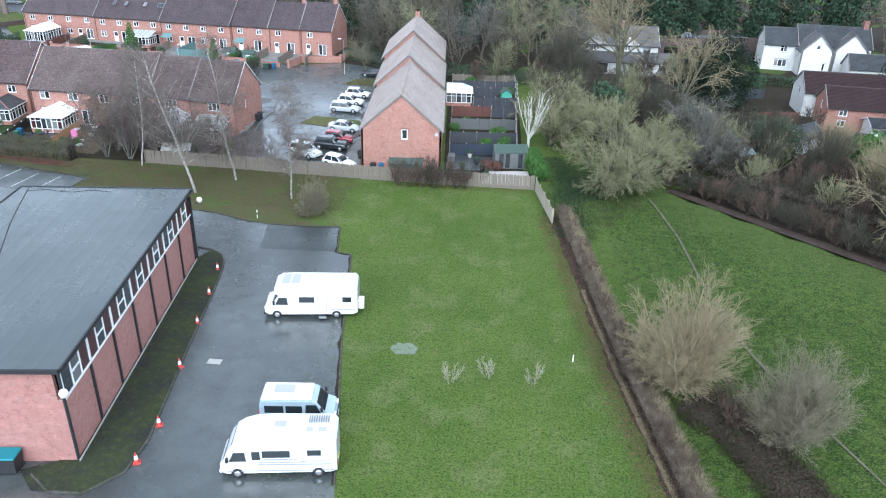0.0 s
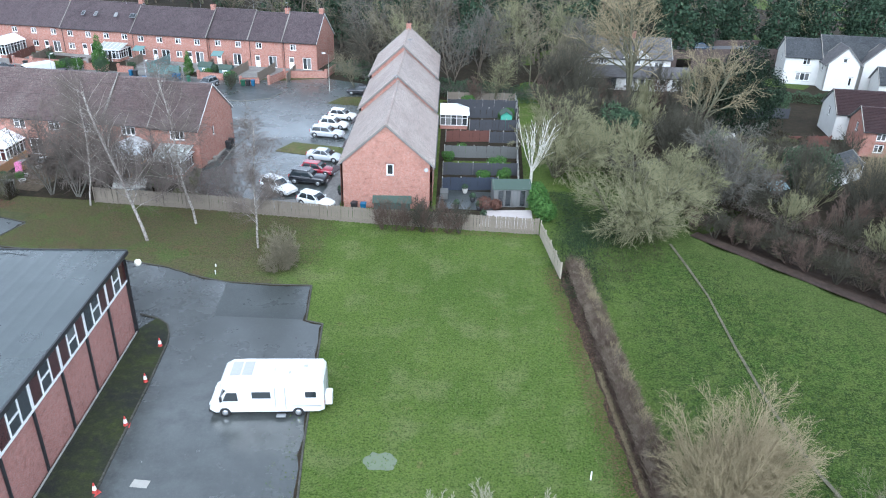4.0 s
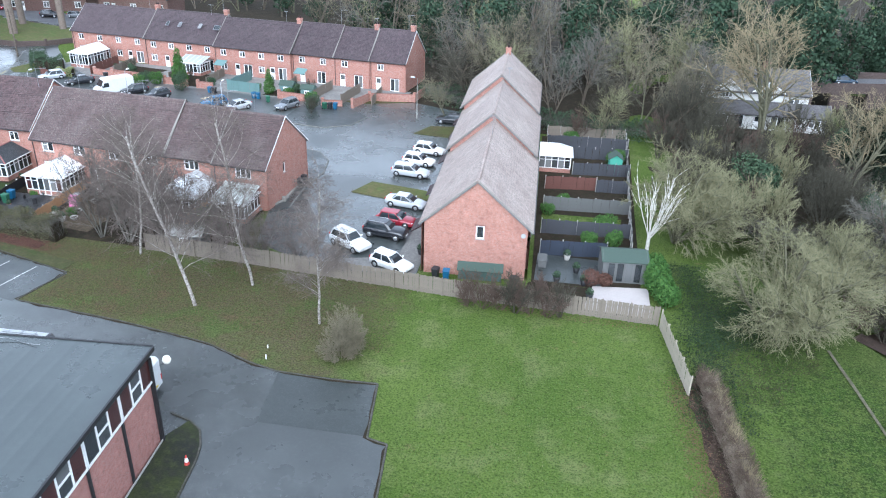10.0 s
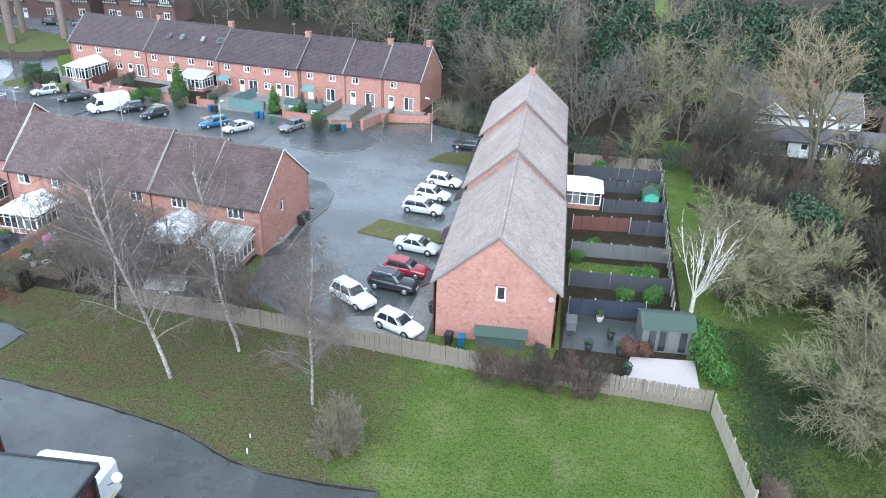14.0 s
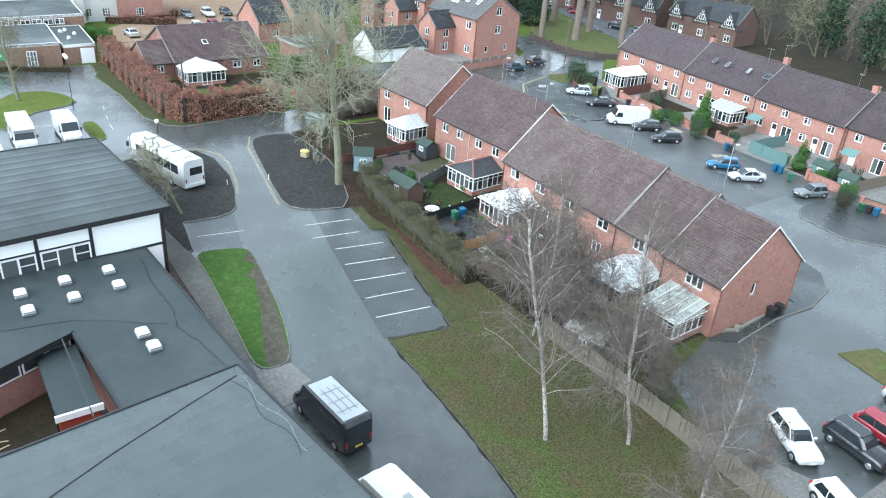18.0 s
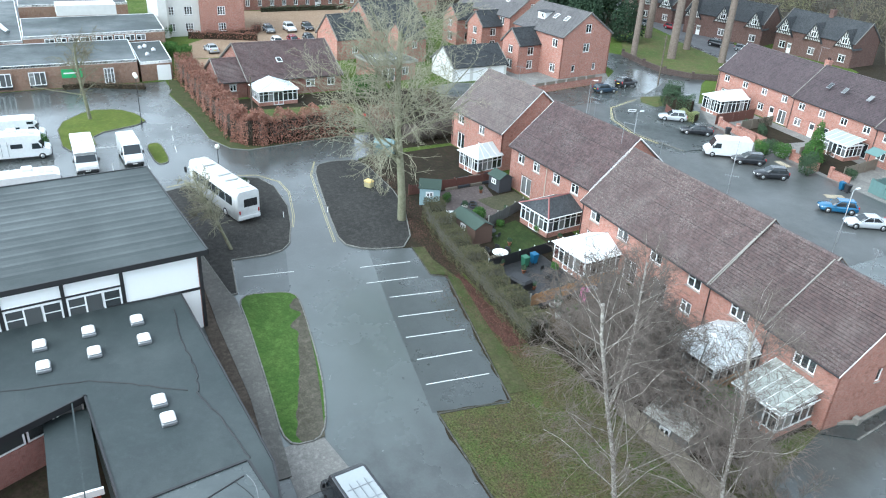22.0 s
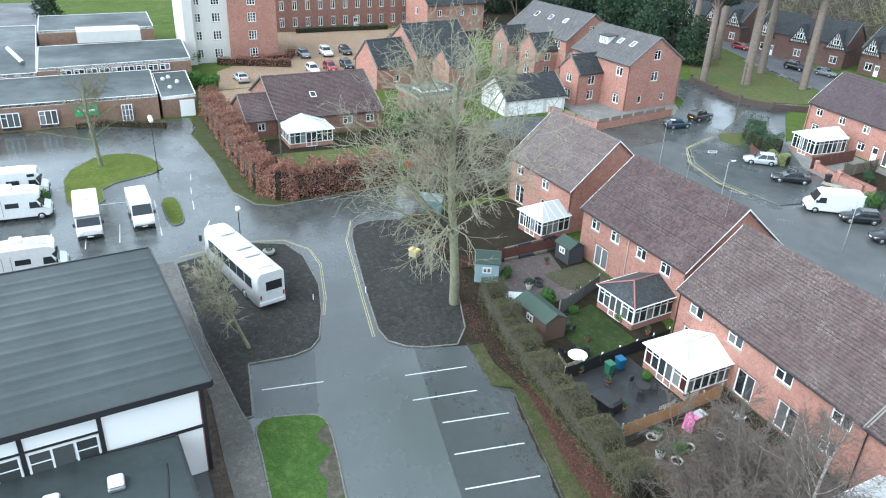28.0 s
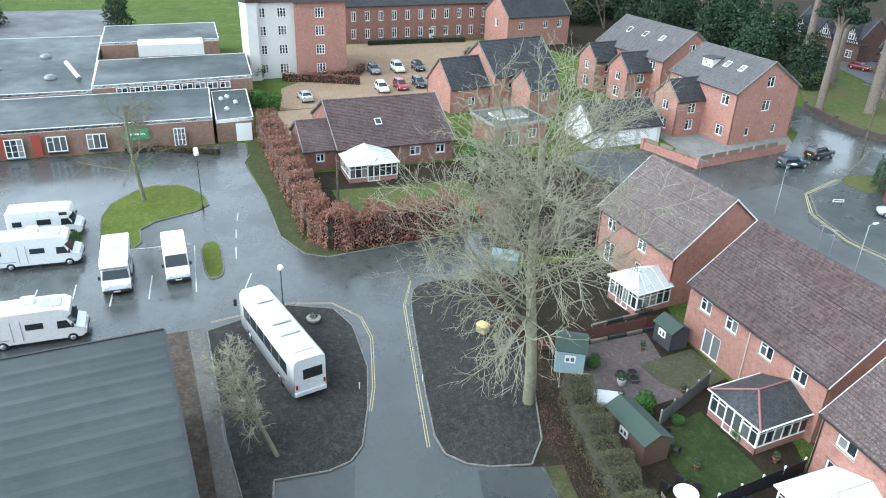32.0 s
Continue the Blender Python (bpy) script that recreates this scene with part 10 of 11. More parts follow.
CONE_RED = plain("orange_red_cone", (0.42, 0.055, 0.045), 0.6)
cone = None
for x, y in ((-23.7, 50.6), (-22.8, 46.3), (-22.0, 41.8), (-21.0, 36.1), (-19.75, 29.9), (-19.6, 26.5)):
    c = thing("traffic_cone", "orange traffic cone with a white band", "traffic cone", at(x, y, 0.03, x * 40), "traffic cones")
    part("base", shared(("cb",), "base", CONE_RED, lambda mb: mb.bbox(-0.24, -0.24, 0, 0.24, 0.24, 0.04, 0.01)), None, c)
    part("cone", shared(("cc",), "cone", CONE_RED, lambda mb: mb.lathe([(0.17, 0.04), (0.13, 0.25), (0.045, 0.72), (0.04, 0.74)], 12)), None, c)
    part("band", shared(("cw",), "band", WHITE, lambda mb: mb.lathe([(0.128, 0.28), (0.076, 0.56)], 12)), None, c)


def wheelie_bin(x, y, a, mat, label, lid=None):
    b = thing("wheelie_bin", label, "wheelie bin", at(x, y, 0.05, a), "wheelie bins")
    part("body", shared(("wb", mat.name), "body", mat, lambda mb: mb.loft([[(-0.22, -0.24, 0.05), (0.22, -0.24, 0.05), (0.22, 0.2, 0.05), (-0.22, 0.2, 0.05)], [(-0.29, -0.32, 0.95), (0.29, -0.32, 0.95), (0.29, 0.32, 0.95), (-0.29, 0.32, 0.95)]])), None, b)
    part("lid", shared(("wl", (lid or mat).name), "lid", lid or mat, lambda mb: mb.bbox(-0.31, -0.36, 0.955, 0.31, 0.35, 1.04, 0.03)), None, b)
    for s in (-0.22, 0.22):
        part("wheel", shared(("ww",), "wheel", DARK, lambda mb: mb.tube([(-0.03, 0, 0), (0.03, 0, 0)], 0.1, 10)), None, b, at=Matrix.Translation((s, 0.27, 0.1)))


BIN_GREEN, BIN_BLUE, BIN_BLACK, BIN_TEAL = plain("green_bin", (0.035, 0.125, 0.075)), plain("blue_bin", (0.015, 0.10, 0.20)), plain("black_bin", (0.025, 0.025, 0.028)), plain("teal_bin", (0.02, 0.17, 0.20))
for x, y, mat, label in ((-62.0, 81.4, BIN_GREEN, "green wheelie bin on the patio"), (-62.2, 82.5, BIN_BLUE, "blue wheelie bin on the patio"), (-14.6, 77.4, BIN_BLACK, "black wheelie bin by the gable wall"), (-13.6, 77.3, BIN_BLUE, "blue recycling bin by the gable wall"),
                         (-7.6, 77.6, BIN_BLACK, "black wheelie bin by the gable wall"), (-43.0, 125.2, BIN_GREEN, "green wheelie bin by the garden wall"), (-42.2, 125.4, BIN_BLACK, "black wheelie bin by the garden wall"), (-41.4, 125.5, BIN_BLUE, "blue wheelie bin by the garden wall"),
                         (-55.6, 127.4, BIN_BLUE, "blue wheelie bin before the far terrace"), (-54.8, 127.3, BIN_BLUE, "blue wheelie bin before the far terrace"), (-52.6, 126.0, BIN_GREEN, "green wheelie bin before the far terrace"), (-63.6, 128.2, BIN_BLUE, "blue wheelie bin before the far terrace"),
                         (-62.8, 128.1, BIN_BLACK, "black wheelie bin before the far terrace"), (-84.4, 131.2, BIN_BLACK, "black wheelie bin before the far terrace"), (-34.3, 94.4, BIN_BLACK, "black wheelie bin at the end house"), (-34.3, 95.5, BIN_BLACK, "black wheelie bin at the end house")):
    wheelie_bin(x, y, x * 13, mat, label)
d = thing("waste_container", "teal four-wheeled waste container by the hall", "waste container", at(-26.6, 25.0, 0, 7))
part("body", MB().loft([[(-0.6, -0.45, 0.15), (0.6, -0.45, 0.15), (0.6, 0.4, 0.15), (-0.6, 0.4, 0.15)], [(-0.68, -0.52, 1.15), (0.68, -0.52, 1.15), (0.68, 0.52, 1.15), (-0.68, 0.52, 1.15)]]), BIN_BLACK, d)
part("lid", MB().bbox(-0.7, -0.55, 1.152, 0.7, 0.54, 1.3, 0.05), BIN_TEAL, d)
for x in (-0.5, 0.5):
    part("wheel", MB().lathe([(0.05, 0.0), (0.1, 0.02), (0.1, 0.13), (0.05, 0.15)], 8, x, 0.3), DARK, d)
for x, y, h in ((-23.8, 62.0, 0.6), (-24.3, 63.4, 0.4), (7.1, 40.6, 0.9), (-80.0, 64.4, 0.9), (-79.6, 68.9, 0.9)):
    tagged(part("marker_post", MB().bbox(-0.04, -0.03, 0, 0.04, 0.03, h * 0.7, 0.01), WHITE, at=at(x, y)), "short white marker post in the ground", "post")
b = thing("grit_bin", "yellow grit bin under the big tree", "grit bin", at(-84.2, 75.4, 0.1, 30))
part("body", MB().bbox(-0.45, -0.35, 0, 0.45, 0.35, 0.55, 0.06), YELLOWPAINT, b)
part("lid", MB().bbox(-0.5, -0.4, 0.552, 0.5, 0.4, 0.85, 0.12), plain("pale_yellow_lid", (0.62, 0.46, 0.16)), b)
p = thing("planter", "dark stone planter with a small shrub", "planter", at(-89.6, 63.0, 0.1))
part("pot", MB().lathe([(0.45, 0), (0.6, 0.3), (0.5, 0.34)], 12), CONCRETE, p)
part("plant", quick_mesh("plant", *leaf_cloud(np.random.default_rng(3), [(0, 0, 0.5, 0.35, 0.35, 0.3)], 300, 0.1), LEAF_IVY), None, p)
t = thing("garden_table", "round white garden table on the grass", "table", at(-64.1, 80.0, 0.05))
part("top", MB().lathe([(0.7, 0.68), (0.75, 0.70), (0.75, 0.74), (0.7, 0.76)], 20), WHITE, t)
part("leg", MB().lathe([(0.3, 0.0), (0.05, 0.06), (0.05, 0.68)], 8), GREY, t)
for x, y in ((-65.2, 79.4), (-65.3, 80.6), (-64.6, 81.2)):
    c = thing("garden_chair", "dark garden chair beside the table", "chair", at(x, y, 0.05, x * 30), "garden chairs")
    part("seat", MB().bbox(-0.25, -0.25, 0.42, 0.25, 0.25, 0.47, 0.02), BLACK, c)
    part("backrest", MB().bbox(-0.25, 0.22, 0.47, 0.25, 0.27, 0.95, 0.02), BLACK, c)
    for sx in (-0.22, 0.22):
        for sy in (-0.22, 0.22):
            part("leg", MB().box(sx - 0.02, sy - 0.02, 0, sx + 0.02, sy + 0.02, 0.42), BLACK, c)
b = thing("barbecue", "black covered barbecue on the patio", "barbecue", at(-59.0, 78.9, 0.06, 12))
part("cover", MB().bbox(-1.0, -0.7, 0.0, 1.0, 0.7, 0.95, 0.18), BLACK, b)
b = thing("storage_chest", "grey garden storage chest by the house", "storage chest", at(-5.6, 82.6, 0.06, 95))
part("box", MB().bbox(-0.7, -0.4, 0, 0.7, 0.4, 0.7, 0.03), WOOD_GREY, b)
part("lid", MB().bbox(-0.74, -0.44, 0.702, 0.74, 0.44, 0.8, 0.03), WOOD_GREY, b)
for x, y, mat in ((-4.0, 79.6, BLACK), (-1.6, 79.6, BLACK), (-2.4, 81.8, BLACK), (-3.4, 84.2, CONCRETE), (-1.0, 77.2, BLACK), (-75.0, 82.4, CONCRETE), (-55.0, 80.0, CONCRETE), (-53.5, 79, CONCRETE), (-17.0, 81.6, BLACK)):
    p = thing("plant_pot", "garden pot with a small plant", "plant pot", at(x, y, 0.06), "plant pots")
    part("pot", shared(("pot", mat.name), "pot", mat, lambda mb: mb.lathe([(0.22, 0), (0.34, 0.5), (0.30, 0.52)], 10)), None, p)
    part("plant", shared(("potplant",), "plant", LEAF_IVY, lambda mb: None) if ("potplant",) in SHARED else SHARED.setdefault(("potplant",), quick_mesh("plant", *leaf_cloud(np.random.default_rng(4), [(0, 0, 0.75, 0.35, 0.35, 0.35)], 260, 0.12), LEAF_IVY)), None, p)
for x, y, z in ((-38.4, 92.9, 9.2), (-60.5, 94.0, 9.6), (-52.0, 93.6, 9.5), (-73.0, 96.3, 9.5), (-88.5, 97.0, 9.5), (-12.3, 92.0, 9.4), (-13.6, 113, 9.6), (-40, 143, 9.4), (-57, 145, 9.2), (-72, 146.5, 9.2)):
    a = thing("aerial", "thin television aerial on the ridge", "aerial", at(x, y, z - 0.3, x * 20), "aerials")
    part("mast", MB().tube([(0, 0, 0), (0, 0, 1.9)], 0.022, 5), GREY, a)
    part("boom", MB().tube([(-0.5, 0, 1.8), (0.6, 0, 1.8)], 0.015, 4), GREY, a)
    for k in range(6):
        part("rod", MB().tube([(-0.45 + k * 0.2, -0.3, 1.8), (-0.45 + k * 0.2, 0.3, 1.8)], 0.01, 4), GREY, a)
s = thing("satellite_dish", "pale satellite dish on the gable", "satellite dish", at(-7.2, 78.95, 4.6, 94.6))
part("dish", MB().lathe([(0.02, 0.0), (0.14, 0.02), (0.2, 0.06), (0.21, 0.07)], 14), GREY, s, at=pose(-0.35, 0, 0, 0, -75, 0))
part("bracket", MB().tube([(0.0, 0, -0.1), (-0.3, 0, 0.0)], 0.02, 5), GREY, s)
for x, y in ((-51.6, 136.8), (-66.8, 138.1)):
    w = thing("awning", "pale green sloping canopy over a door", "awning", at(x, y, 2.3, -4.9))
    part("canopy", MB().add([(-1.0, 0.9, 0.6), (1.0, 0.9, 0.6), (1.0, -0.6, 0.0), (-1.0, -0.6, 0.0), (-1.0, 0.9, 0.55), (1.0, 0.9, 0.55), (1.0, -0.6, -0.05), (-1.0, -0.6, -0.05)], [(3, 2, 1, 0), (4, 5, 6, 7), (2, 3, 7, 6)]), TEAL, w)
# roof windows of the far terrace
for x, y, w in ((-79.6, 144.3, 0.3), (-77.0, 144.0, 0.3), (-73.0, 143.8, 0.3), (-69.6, 143.5, 0.6)):
    v = thing("skylight", "pale roof window in the far terrace", "roof window", at(x, y, 7.35, -4.9) @ pose(0, 0, 0, 38), "roof windows")
    part("frame", MB().box(-w, -0.5, 0.0, w, 0.5, 0.08), GREY, v)
    part("pane", MB().box(-w + 0.06, -0.44, 0.082, w - 0.06, 0.44, 0.09), GLASS, v)


# ---------- more ground round the far houses ----------
sheet("garden_ground", [(-103.5, 68.6), (-103.8, 88), (-121.5, 88), (-121.8, 68.6)], 0.02, SOIL, "brown winter garden behind the beech hedge", "ground")
sheet("garden_lawn", [(-104.5, 70), (-105.5, 85), (-115, 86), (-116, 70)], 0.035, GRASS_ROUGH, "small dull lawn behind the beech hedge", "lawn")
sheet("forecourt", [(-106, 101), (-120, 101), (-121, 106), (-118, 118), (-112, 117), (-106, 110)], 0.025, TARMAC_DARK, "dark tarmac forecourt by the garages", "paving")
sheet("garden_ground", [(-94.6, 83.1), (-103, 83.1), (-104, 88.2), (-121.5, 88.2), (-121.5, 93), (-119, 100.8), (-104, 100.8), (-96, 97), (-94.4, 91)], 0.024, SOIL, "leaf-strewn ground of the thicket", "ground")
hedge_run([(-98.5, 84.2), (-103.4, 84.0), (-105.2, 88.0)], 2.6, 2.6, 5000, 0.12, LEAF_BEECH, "untidy twiggy end of the beech hedge", 31, BARK_PURPLE, core=False, ntwig=7000)
hedge_run([(-96.5, 86), (-97.5, 92), (-102, 97.5), (-108, 99)], 4.5, 2.2, 5000, 0.13, LEAF_UNDER, "brown winter thicket behind the big tree", 32, BARK_PURPLE, name="thicket", core=False, category="undergrowth", ntwig=9000)
for i, (x, y, sc) in enumerate(((-99.5, 86.5, 1.0), (-103.5, 90.0, 1.1), (-107.4, 88.4, 1.1), (-106.4, 93.0, 1.2), (-100.6, 93.2, 1.1), (-110.5, 96.0, 1.0), (-97.6, 96.4, 0.9), (-113.5, 91.5, 0.9))):
    tree(("scrub_brown", "scrub", "scrub_green")[i % 3 if i % 2 else 0], x, y, "bare brown bush in the thicket", i * 67, sc, "bush", group="thicket bushes", name="bush")
post = thing("sign_post", "small red sign on a post by the thicket", "sign", at(-102.9, 82.6, 0, 30))
part("post", MB().lathe([(0.04, 0), (0.04, 2.0)], 6), GREY, post)
part("board", MB().bbox(-0.3, -0.03, 1.5, 0.3, 0.03, 2.3, 0.01), plain("red_sign", (0.42, 0.05, 0.04), 0.5), post)
g = thing("greenhouse", "small greenhouse with pale blue-green panes", "greenhouse", at(-93.4, 79.9, 0.03, 55))
part("frame", MB().box(0, 0, 0, 2.4, 0.06, 1.5).box(0, 1.74, 0, 2.4, 1.8, 1.5).box(0, 0.06, 0, 0.06, 1.74, 1.5).box(2.34, 0.06, 0, 2.4, 1.74, 1.5), plain("dull_teal_plastic", (0.12, 0.19, 0.19), 0.5), g)
for y0, y1, z0, z1 in ((-0.06, 0.9, 1.48, 2.05), (1.86, 0.9, 1.48, 2.05)):
    part("roof_pane", MB().add([(-0.05, y0, z0), (2.45, y0, z0), (2.45, y1, z1), (-0.05, y1, z1), (-0.05, y0, z0 - 0.04), (2.45, y0, z0 - 0.04), (2.45, y1, z1 - 0.04), (-0.05, y1, z1 - 0.04)], [(0, 1, 2, 3), (7, 6, 5, 4), (0, 4, 5, 1), (2, 6, 7, 3), (0, 3, 7, 4), (1, 5, 6, 2)]), plain("dull_glazing", (0.16, 0.22, 0.22), 0.4), g)
for x0, y0, x1, y1 in ((-80.4, 83.0, -80.7, 89.6), (-82.4, 84.2, -83.0, 90.4)):
    sl = thing("sleeper_edging", "row of dark timber sleepers edging a garden bed", "garden edging")
    for k in range(4):
        part("sleeper", MB().bbox(0, -0.11, 0.03, 1.5, 0.11, 0.3, 0.02), WOOD_DARK if k % 2 else WOOD, sl, at=at(x0 + (x1 - x0) * k / 4, y0 + (y1 - y0) * k / 4, 0.02 * (k % 2), math.degrees(math.atan2(y1 - y0, x1 - x0))))
sheet("garden_ground", [(-122, 118), (-112, 117), (-114, 134), (-119, 137), (-130, 126), (-138, 125), (-138, 118)], 0.025, PAVING, "paved yard behind the brick garden wall", "paving")
sheet("garden_ground", [(-136, 66.8), (-147.5, 67.5), (-149, 92), (-136, 92)], 0.02, SHINGLE, "tan gravel drive beside the bungalow", "ground")
sheet("school_yard", [(-150, -10), (-150, 9.8), (-188.5, 9.8), (-188.5, 44), (-240, 44), (-240, -10)], 0.02, TARMAC_PALE, "pale school playground", "yard")


# ---------- clutter of the far terrace's gardens ----------
for x, y in ((-85.5, 142.6), (-74.2, 141.2), (-66.8, 140.2), (-52.8, 138.8), (-37.2, 137.0)):
    fence([(x, y - 1.0), (x + 0.5, y - 8.2)], 1.5, WOOD, "weathered garden fence before the far terrace", 0.4)
for x0, x1, y in ((-84.5, -79.0, 133.2), (-73.5, -69.0, 131.4), (-52.0, -47.5, 128.9)):
    low_wall([(x0, y), (x1, y - 0.5)], 1.1, 0.22, BRICK, "red brick garden wall with pillars")
sheet("garden_ground", [(-87, 133.6), (-79, 132.6), (-78, 140), (-86.2, 141)], 0.036, SOIL, "dark bare garden soil", "ground")
sheet("garden_ground", [(-73.4, 131.6), (-67.4, 131), (-67, 139), (-73.8, 139.8)], 0.036, SOIL, "dark bare garden soil", "ground")
sheet("garden_ground", [(-55.6, 130), (-47.4, 129.4), (-46.8, 136.6), (-53, 137.4)], 0.036, SOIL, "dark bare garden soil", "ground")
for k, (x, y, sc) in enumerate(((-76.0, 129.4, 0.9), (-68.8, 128.4, 1.1), (-72.0, 133.5, 0.7), (-65.5, 132.5, 0.6), (-50.0, 131.0, 0.8), (-44.8, 124.4, 0.9), (-56.6, 136.0, 0.6), (-82.0, 135.5, 0.7), (-86.0, 137.0, 0.5))):
    bush("ivy_mass", x, y, "overgrown evergreen shrub in a front garden", sc * 0.45, k * 70, group="front garden shrubs")
for k, (x, y, sc) in enumerate(((-44.2, 122.4, 0.75), (-70.6, 134.2, 0.6), (-83.6, 137.8, 0.6), (-48.2, 133.5, 0.6))):
    tree("scrub", x, y, "bare twiggy bush in a front garden", k * 50, sc, "bush", group="bare bushes", name="bush")
SLABS = plain("pale_timber", (0.42, 0.36, 0.27), 0.8, dirt=0.5)
for x, y, a in ((-83.5, 131.0, 20), (-72.6, 128.8, -10), (-62.5, 125.5, 60)):
    t = thing("timber_pile", "loose pile of pale boards leaning by the gardens", "timber", at(x, y, 0.02, a))
    for i in range(5):
        part("board", MB().box(-1.1, -0.5 + i * 0.2, 0.0 + 0.05 * (i % 2), 1.1, -0.33 + i * 0.2, 0.045 + 0.05 * (i % 2)), SLABS, t)

# ---------- television aerials ----------
for x, y, z, a in ((-84.2, 146.6, 9.9, 20), (-69.3, 146.0, 10.1, 40), (-46.6, 144.0, 9.9, 10), (-34.4, 142.6, 9.9, 60), (-66.4, 94.6, 9.2, 30), (-41.5, 93.0, 9.0, 50), (-74.5, 96.8, 9.3, 20)):
    t = thing("television_aerial", "thin metal television aerial on the ridge", "aerial", at(x, y, z, a), "aerials")
    part("mast", MB().tube([(0, 0, -0.4), (0, 0, 1.9)], 0.025, 5), GREY, t)
    part("boom", MB().tube([(-0.2, 0, 1.8), (1.1, 0, 1.8)], 0.018, 4), GREY, t)
    for i in range(6):
        part("rod", shared("aerial_rod", "rod", GREY, lambda mb: mb.tube([(0, -0.3, 0), (0, 0.3, 0)], 0.012, 4)), None, t, at=Matrix.Translation((0.05 + i * 0.2, 0, 1.8)))

sheet("garden_ground", [(-7.0, 75.0), (3.9, 75.0), (3.4, 79.4), (-6.4, 79.0)], 0.03, SOIL, "dark damp ground at the gable's foot", "ground")


# ---------- odds and ends in the gardens behind the near houses ----------
PINKCLOTH = plain("pink_cloth", (0.55, 0.16, 0.32), 0.9, dirt=0.2)
cab = thing("garden_cabinet", "open brown toy cabinet with a grey top", "cabinet", at(-54.9, 83.2, 0.05, 96))
part("side", MB().box(-0.6, -0.3, 0, -0.55, 0.3, 1.0).box(0.55, -0.3, 0, 0.6, 0.3, 1.0).box(-0.02, -0.3, 0, 0.02, 0.3, 1.0), WOOD_TAN, cab)
part("shelf", MB().box(-0.55, -0.3, 0.45, 0.55, 0.3, 0.49).box(-0.55, 0.26, 0.05, 0.55, 0.3, 0.97), WOOD_TAN, cab)
part("top", MB().bbox(-0.66, -0.36, 1.002, 0.66, 0.36, 1.1, 0.03), HATCH, cab)
cl = MB()
cl.loft([[(x, y, z) for x, z in ((-0.85, 0.02), (-0.74, 0.6), (-0.70, 1.12), (-0.2, 1.13), (-0.2, 1.105), (-0.67, 1.105), (-0.71, 0.6), (-0.80, 0.02))] for y in (-0.4, -0.1, 0.15, 0.4)])
tagged(part("cloth", cl, PINKCLOTH, at=at(-54.9, 83.2, 0.05, 96)), "pink cloth hung over the end of the cabinet", "cloth")
bb = thing("kettle_barbecue", "black kettle barbecue by the house", "barbecue", at(-54.4, 85.2, 0.05))
part("bowl", MB().lathe([(0.05, 0.5), (0.35, 0.6), (0.42, 0.8), (0.36, 1.0), (0.05, 1.12)], 14), BLACK, bb)
for k in range(3):
    part("leg", MB().tube([(0.2 * math.cos(2.1 * k), 0.2 * math.sin(2.1 * k), 0.62), (0.38 * math.cos(2.1 * k), 0.38 * math.sin(2.1 * k), 0.0)], 0.02, 5), BLACK, bb)
sb = thing("storage_box", "grey plastic storage box beside the barbecue", "storage box", at(-54.2, 86.2, 0.05, 20))
part("box", MB().bbox(-0.45, -0.3, 0, 0.45, 0.3, 0.5, 0.03), GREY, sb)
part("lid", MB().bbox(-0.48, -0.33, 0.502, 0.48, 0.33, 0.58, 0.02), WHITE, sb)
for x, y in ((-55.0, 79.6), (-53.3, 81.2), (-52.6, 79.6), (-53.3, 83.9)):
    pl = thing("stone_planter", "round pale stone planter with dead stems", "planter", at(x, y, 0.05), "stone planters")
    part("bowl", shared("stone_bowl", "bowl", CONCRETE, lambda mb: mb.lathe([(0.2, 0), (0.36, 0.25), (0.40, 0.36), (0.33, 0.36), (0.28, 0.26)], 14)), None, pl)
    part("soil", shared("stone_bowl_soil", "soil", SOIL, lambda mb: mb.lathe([(0.01, 0.28), (0.3, 0.27)], 14)), None, pl)
TERRACOTTA = plain("terracotta", (0.30, 0.13, 0.08), 0.8, dirt=0.4)
SHEETING = plain("white_plastic_sheet", (0.66, 0.67, 0.66), 0.4, dirt=0.4)
for x, y in ((-76.0, 83.0), (-75.2, 83.6), (-75.9, 83.9)):
    hx = thing("hexagonal_planter", "low hexagonal timber planter on the gravel", "planter", at(x, y, 0.04, 15), "hexagonal planters")
    part("rim", MB().loft([[(r * math.cos(k * math.pi / 3), r * math.sin(k * math.pi / 3), z) for k in range(6)] for r, z in ((0.46, 0.0), (0.46, 0.26), (0.37, 0.26), (0.37, 0.05))], False), WOOD_DARK, hx)
    part("soil", MB().add([(0.38 * math.cos(k * math.pi / 3), 0.38 * math.sin(k * math.pi / 3), 0.16) for k in range(6)], [tuple(range(6))]), SOIL, hx)
rng = np.random.default_rng(41)
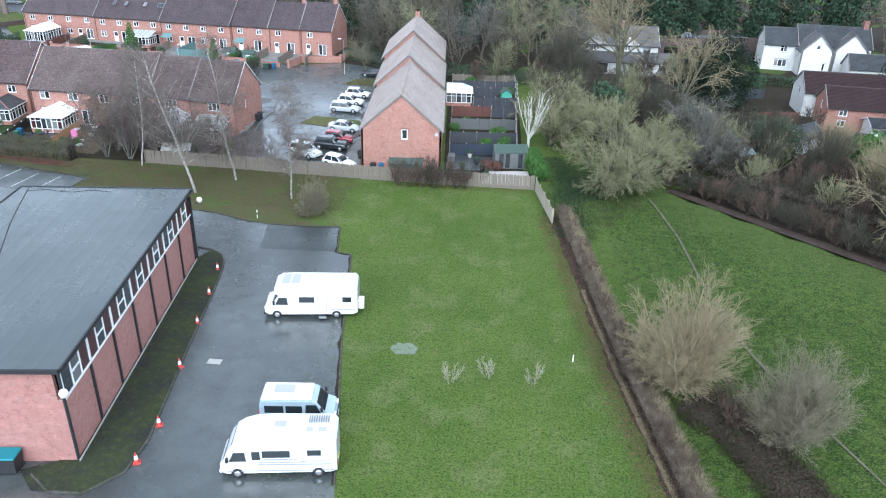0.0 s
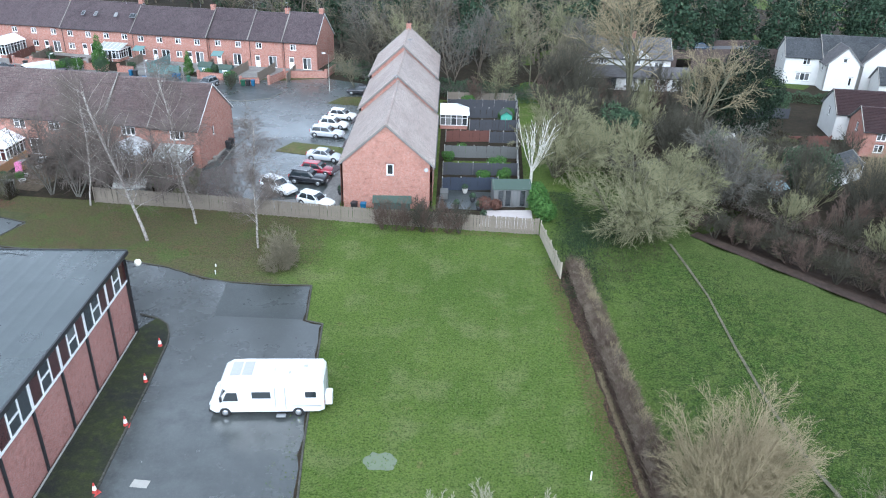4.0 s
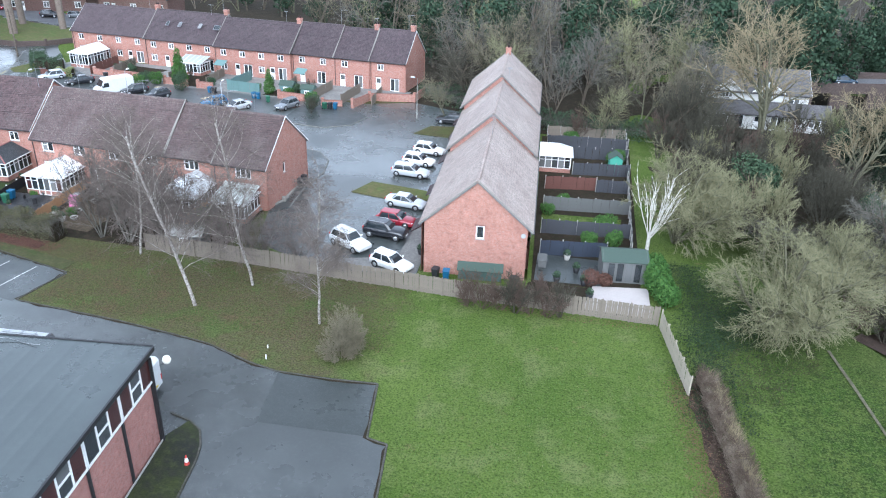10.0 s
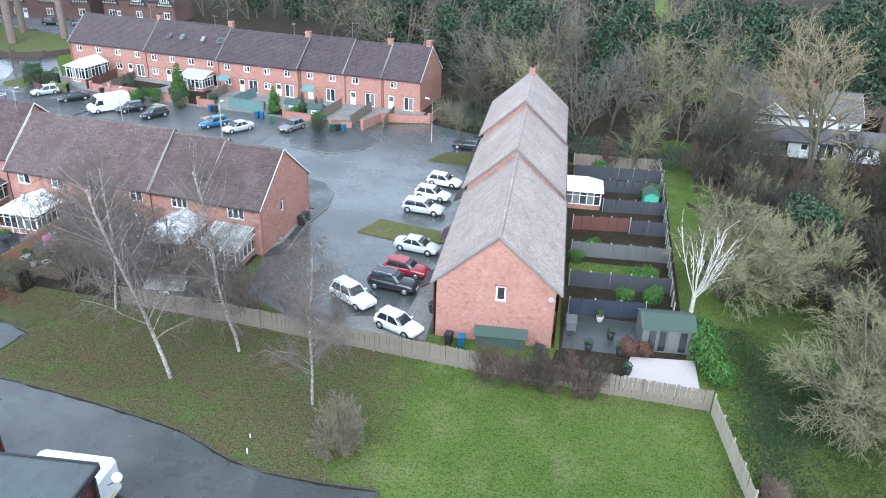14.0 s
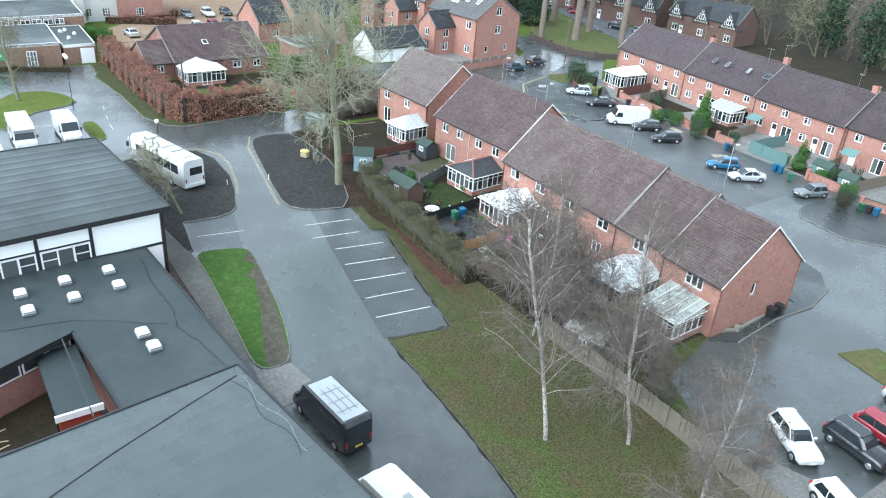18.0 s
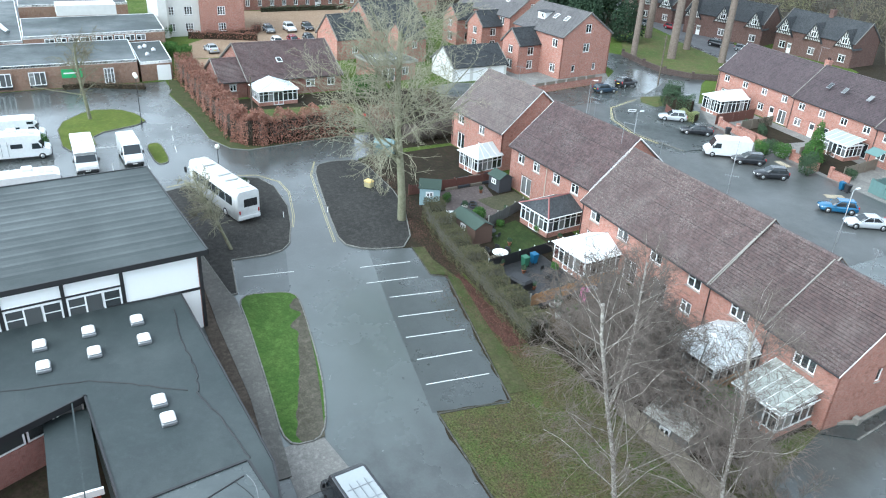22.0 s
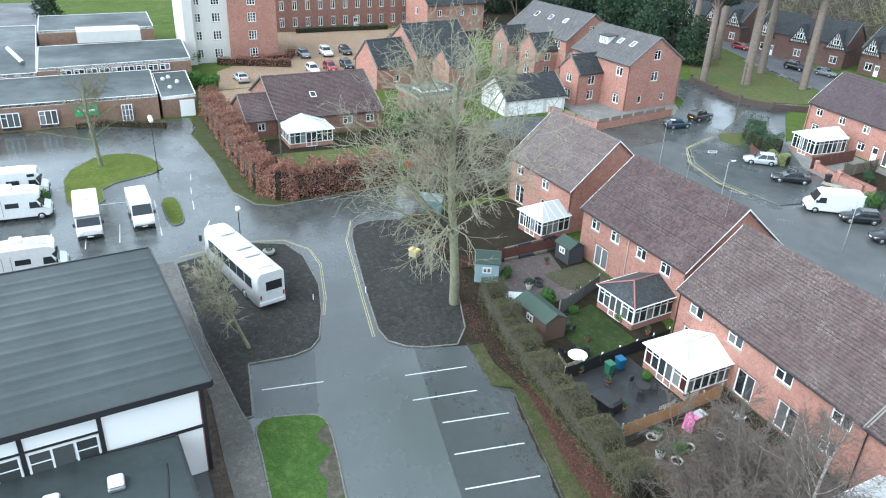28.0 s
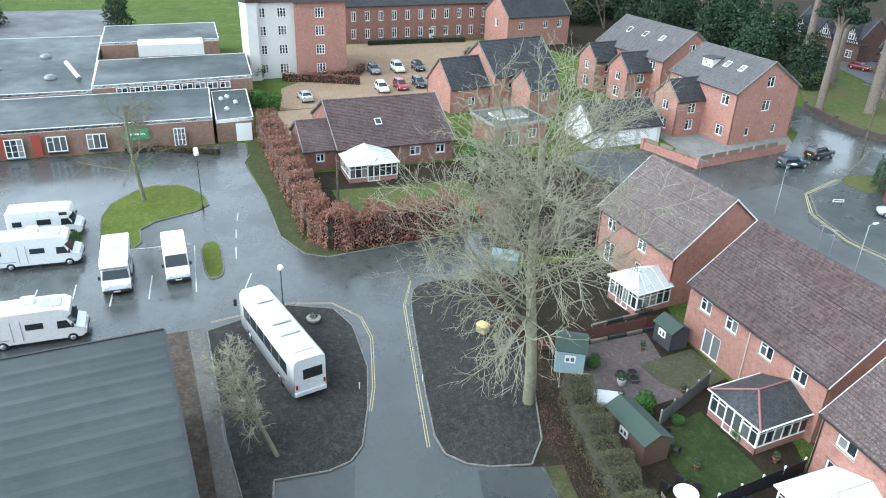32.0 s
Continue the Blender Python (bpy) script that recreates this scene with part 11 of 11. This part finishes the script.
for i, (x, y) in enumerate(((-73.6, 81.5), (-72.9, 86.2), (-66.2, 82.4), (-65.2, 87.6), (-61.0, 80.6), (-59.8, 86.9), (-58.2, 79.8), (-57.4, 84.6), (-51.0, 86.8), (-47.8, 86.6), (-78.4, 86.4), (-69.6, 87.9), (-83.0, 89.2), (-62.8, 79.4))):
    p = thing("plant_pot", "terracotta pot with a small evergreen plant", "plant pot", at(x, y, 0.05, i * 40), "garden pots")
    part("pot", shared("garden_pot", "pot", TERRACOTTA, lambda mb: mb.lathe([(0.14, 0), (0.2, 0.3), (0.23, 0.3), (0.23, 0.35), (0.19, 0.35), (0.17, 0.25)], 10)), None, p)
    v, f = leaf_cloud(np.random.default_rng(i), [(0, 0, 0.55, 0.26, 0.26, 0.26)], 140, 0.12)
    tagged(part("foliage", quick_mesh("foliage", v, f, LEAF_IVY), None, p), kind="stuff")
for x, y, a in ((-68.4, 81.6, 20), (-59.2, 82.2, 70)):
    t = thing("garden_table", "round dark garden table on a patio", "table", at(x, y, 0.05, a))
    part("tabletop", MB().lathe([(0.5, 0.70), (0.52, 0.72), (0.5, 0.74)], 16), BLACK, t)
    part("pedestal", MB().lathe([(0.25, 0.0), (0.05, 0.06), (0.04, 0.7)], 10), BLACK, t)
    for k in range(3):
        c = thing("garden_chair", "dark metal garden chair beside the table", "chair", at(x, y, 0.05, a + 120 * k) @ Matrix.Translation((0.85, 0, 0)), "garden chairs")
        part("seat", MB().bbox(-0.2, -0.2, 0.42, 0.2, 0.2, 0.46, 0.01), BLACK, c)
        part("backrest", MB().bbox(0.17, -0.2, 0.47, 0.21, 0.2, 0.85, 0.01), BLACK, c)
        for u in (-0.17, 0.17):
            for w in (-0.17, 0.17):
                part("leg", shared("chair_leg", "leg", BLACK, lambda mb: mb.tube([(0, 0, 0), (0, 0, 0.42)], 0.015, 5)), None, c, at=Matrix.Translation((u, w, 0)))
tagged(part("plastic_sheet", MB().bbox(-1.1, -0.75, 0, 1.1, 0.75, 0.5, 0.06), SHEETING, at=at(-73.6, 80.4, 0.05, 62)), "pale plastic sheet lying by the shed", "sheet")
for i, (x, y) in enumerate(((-70.2, 83.8), (-67.6, 86.8), (-77.6, 81.6), (-60.4, 83.6), (-50.2, 83.0), (-53.4, 80.4), (-46.8, 82.4), (-43.6, 84.8))):
    bush("laurel", x, y, "small leafy shrub in a winter garden", 0.28 + 0.05 * (i % 3), i * 50, group="garden shrubs")
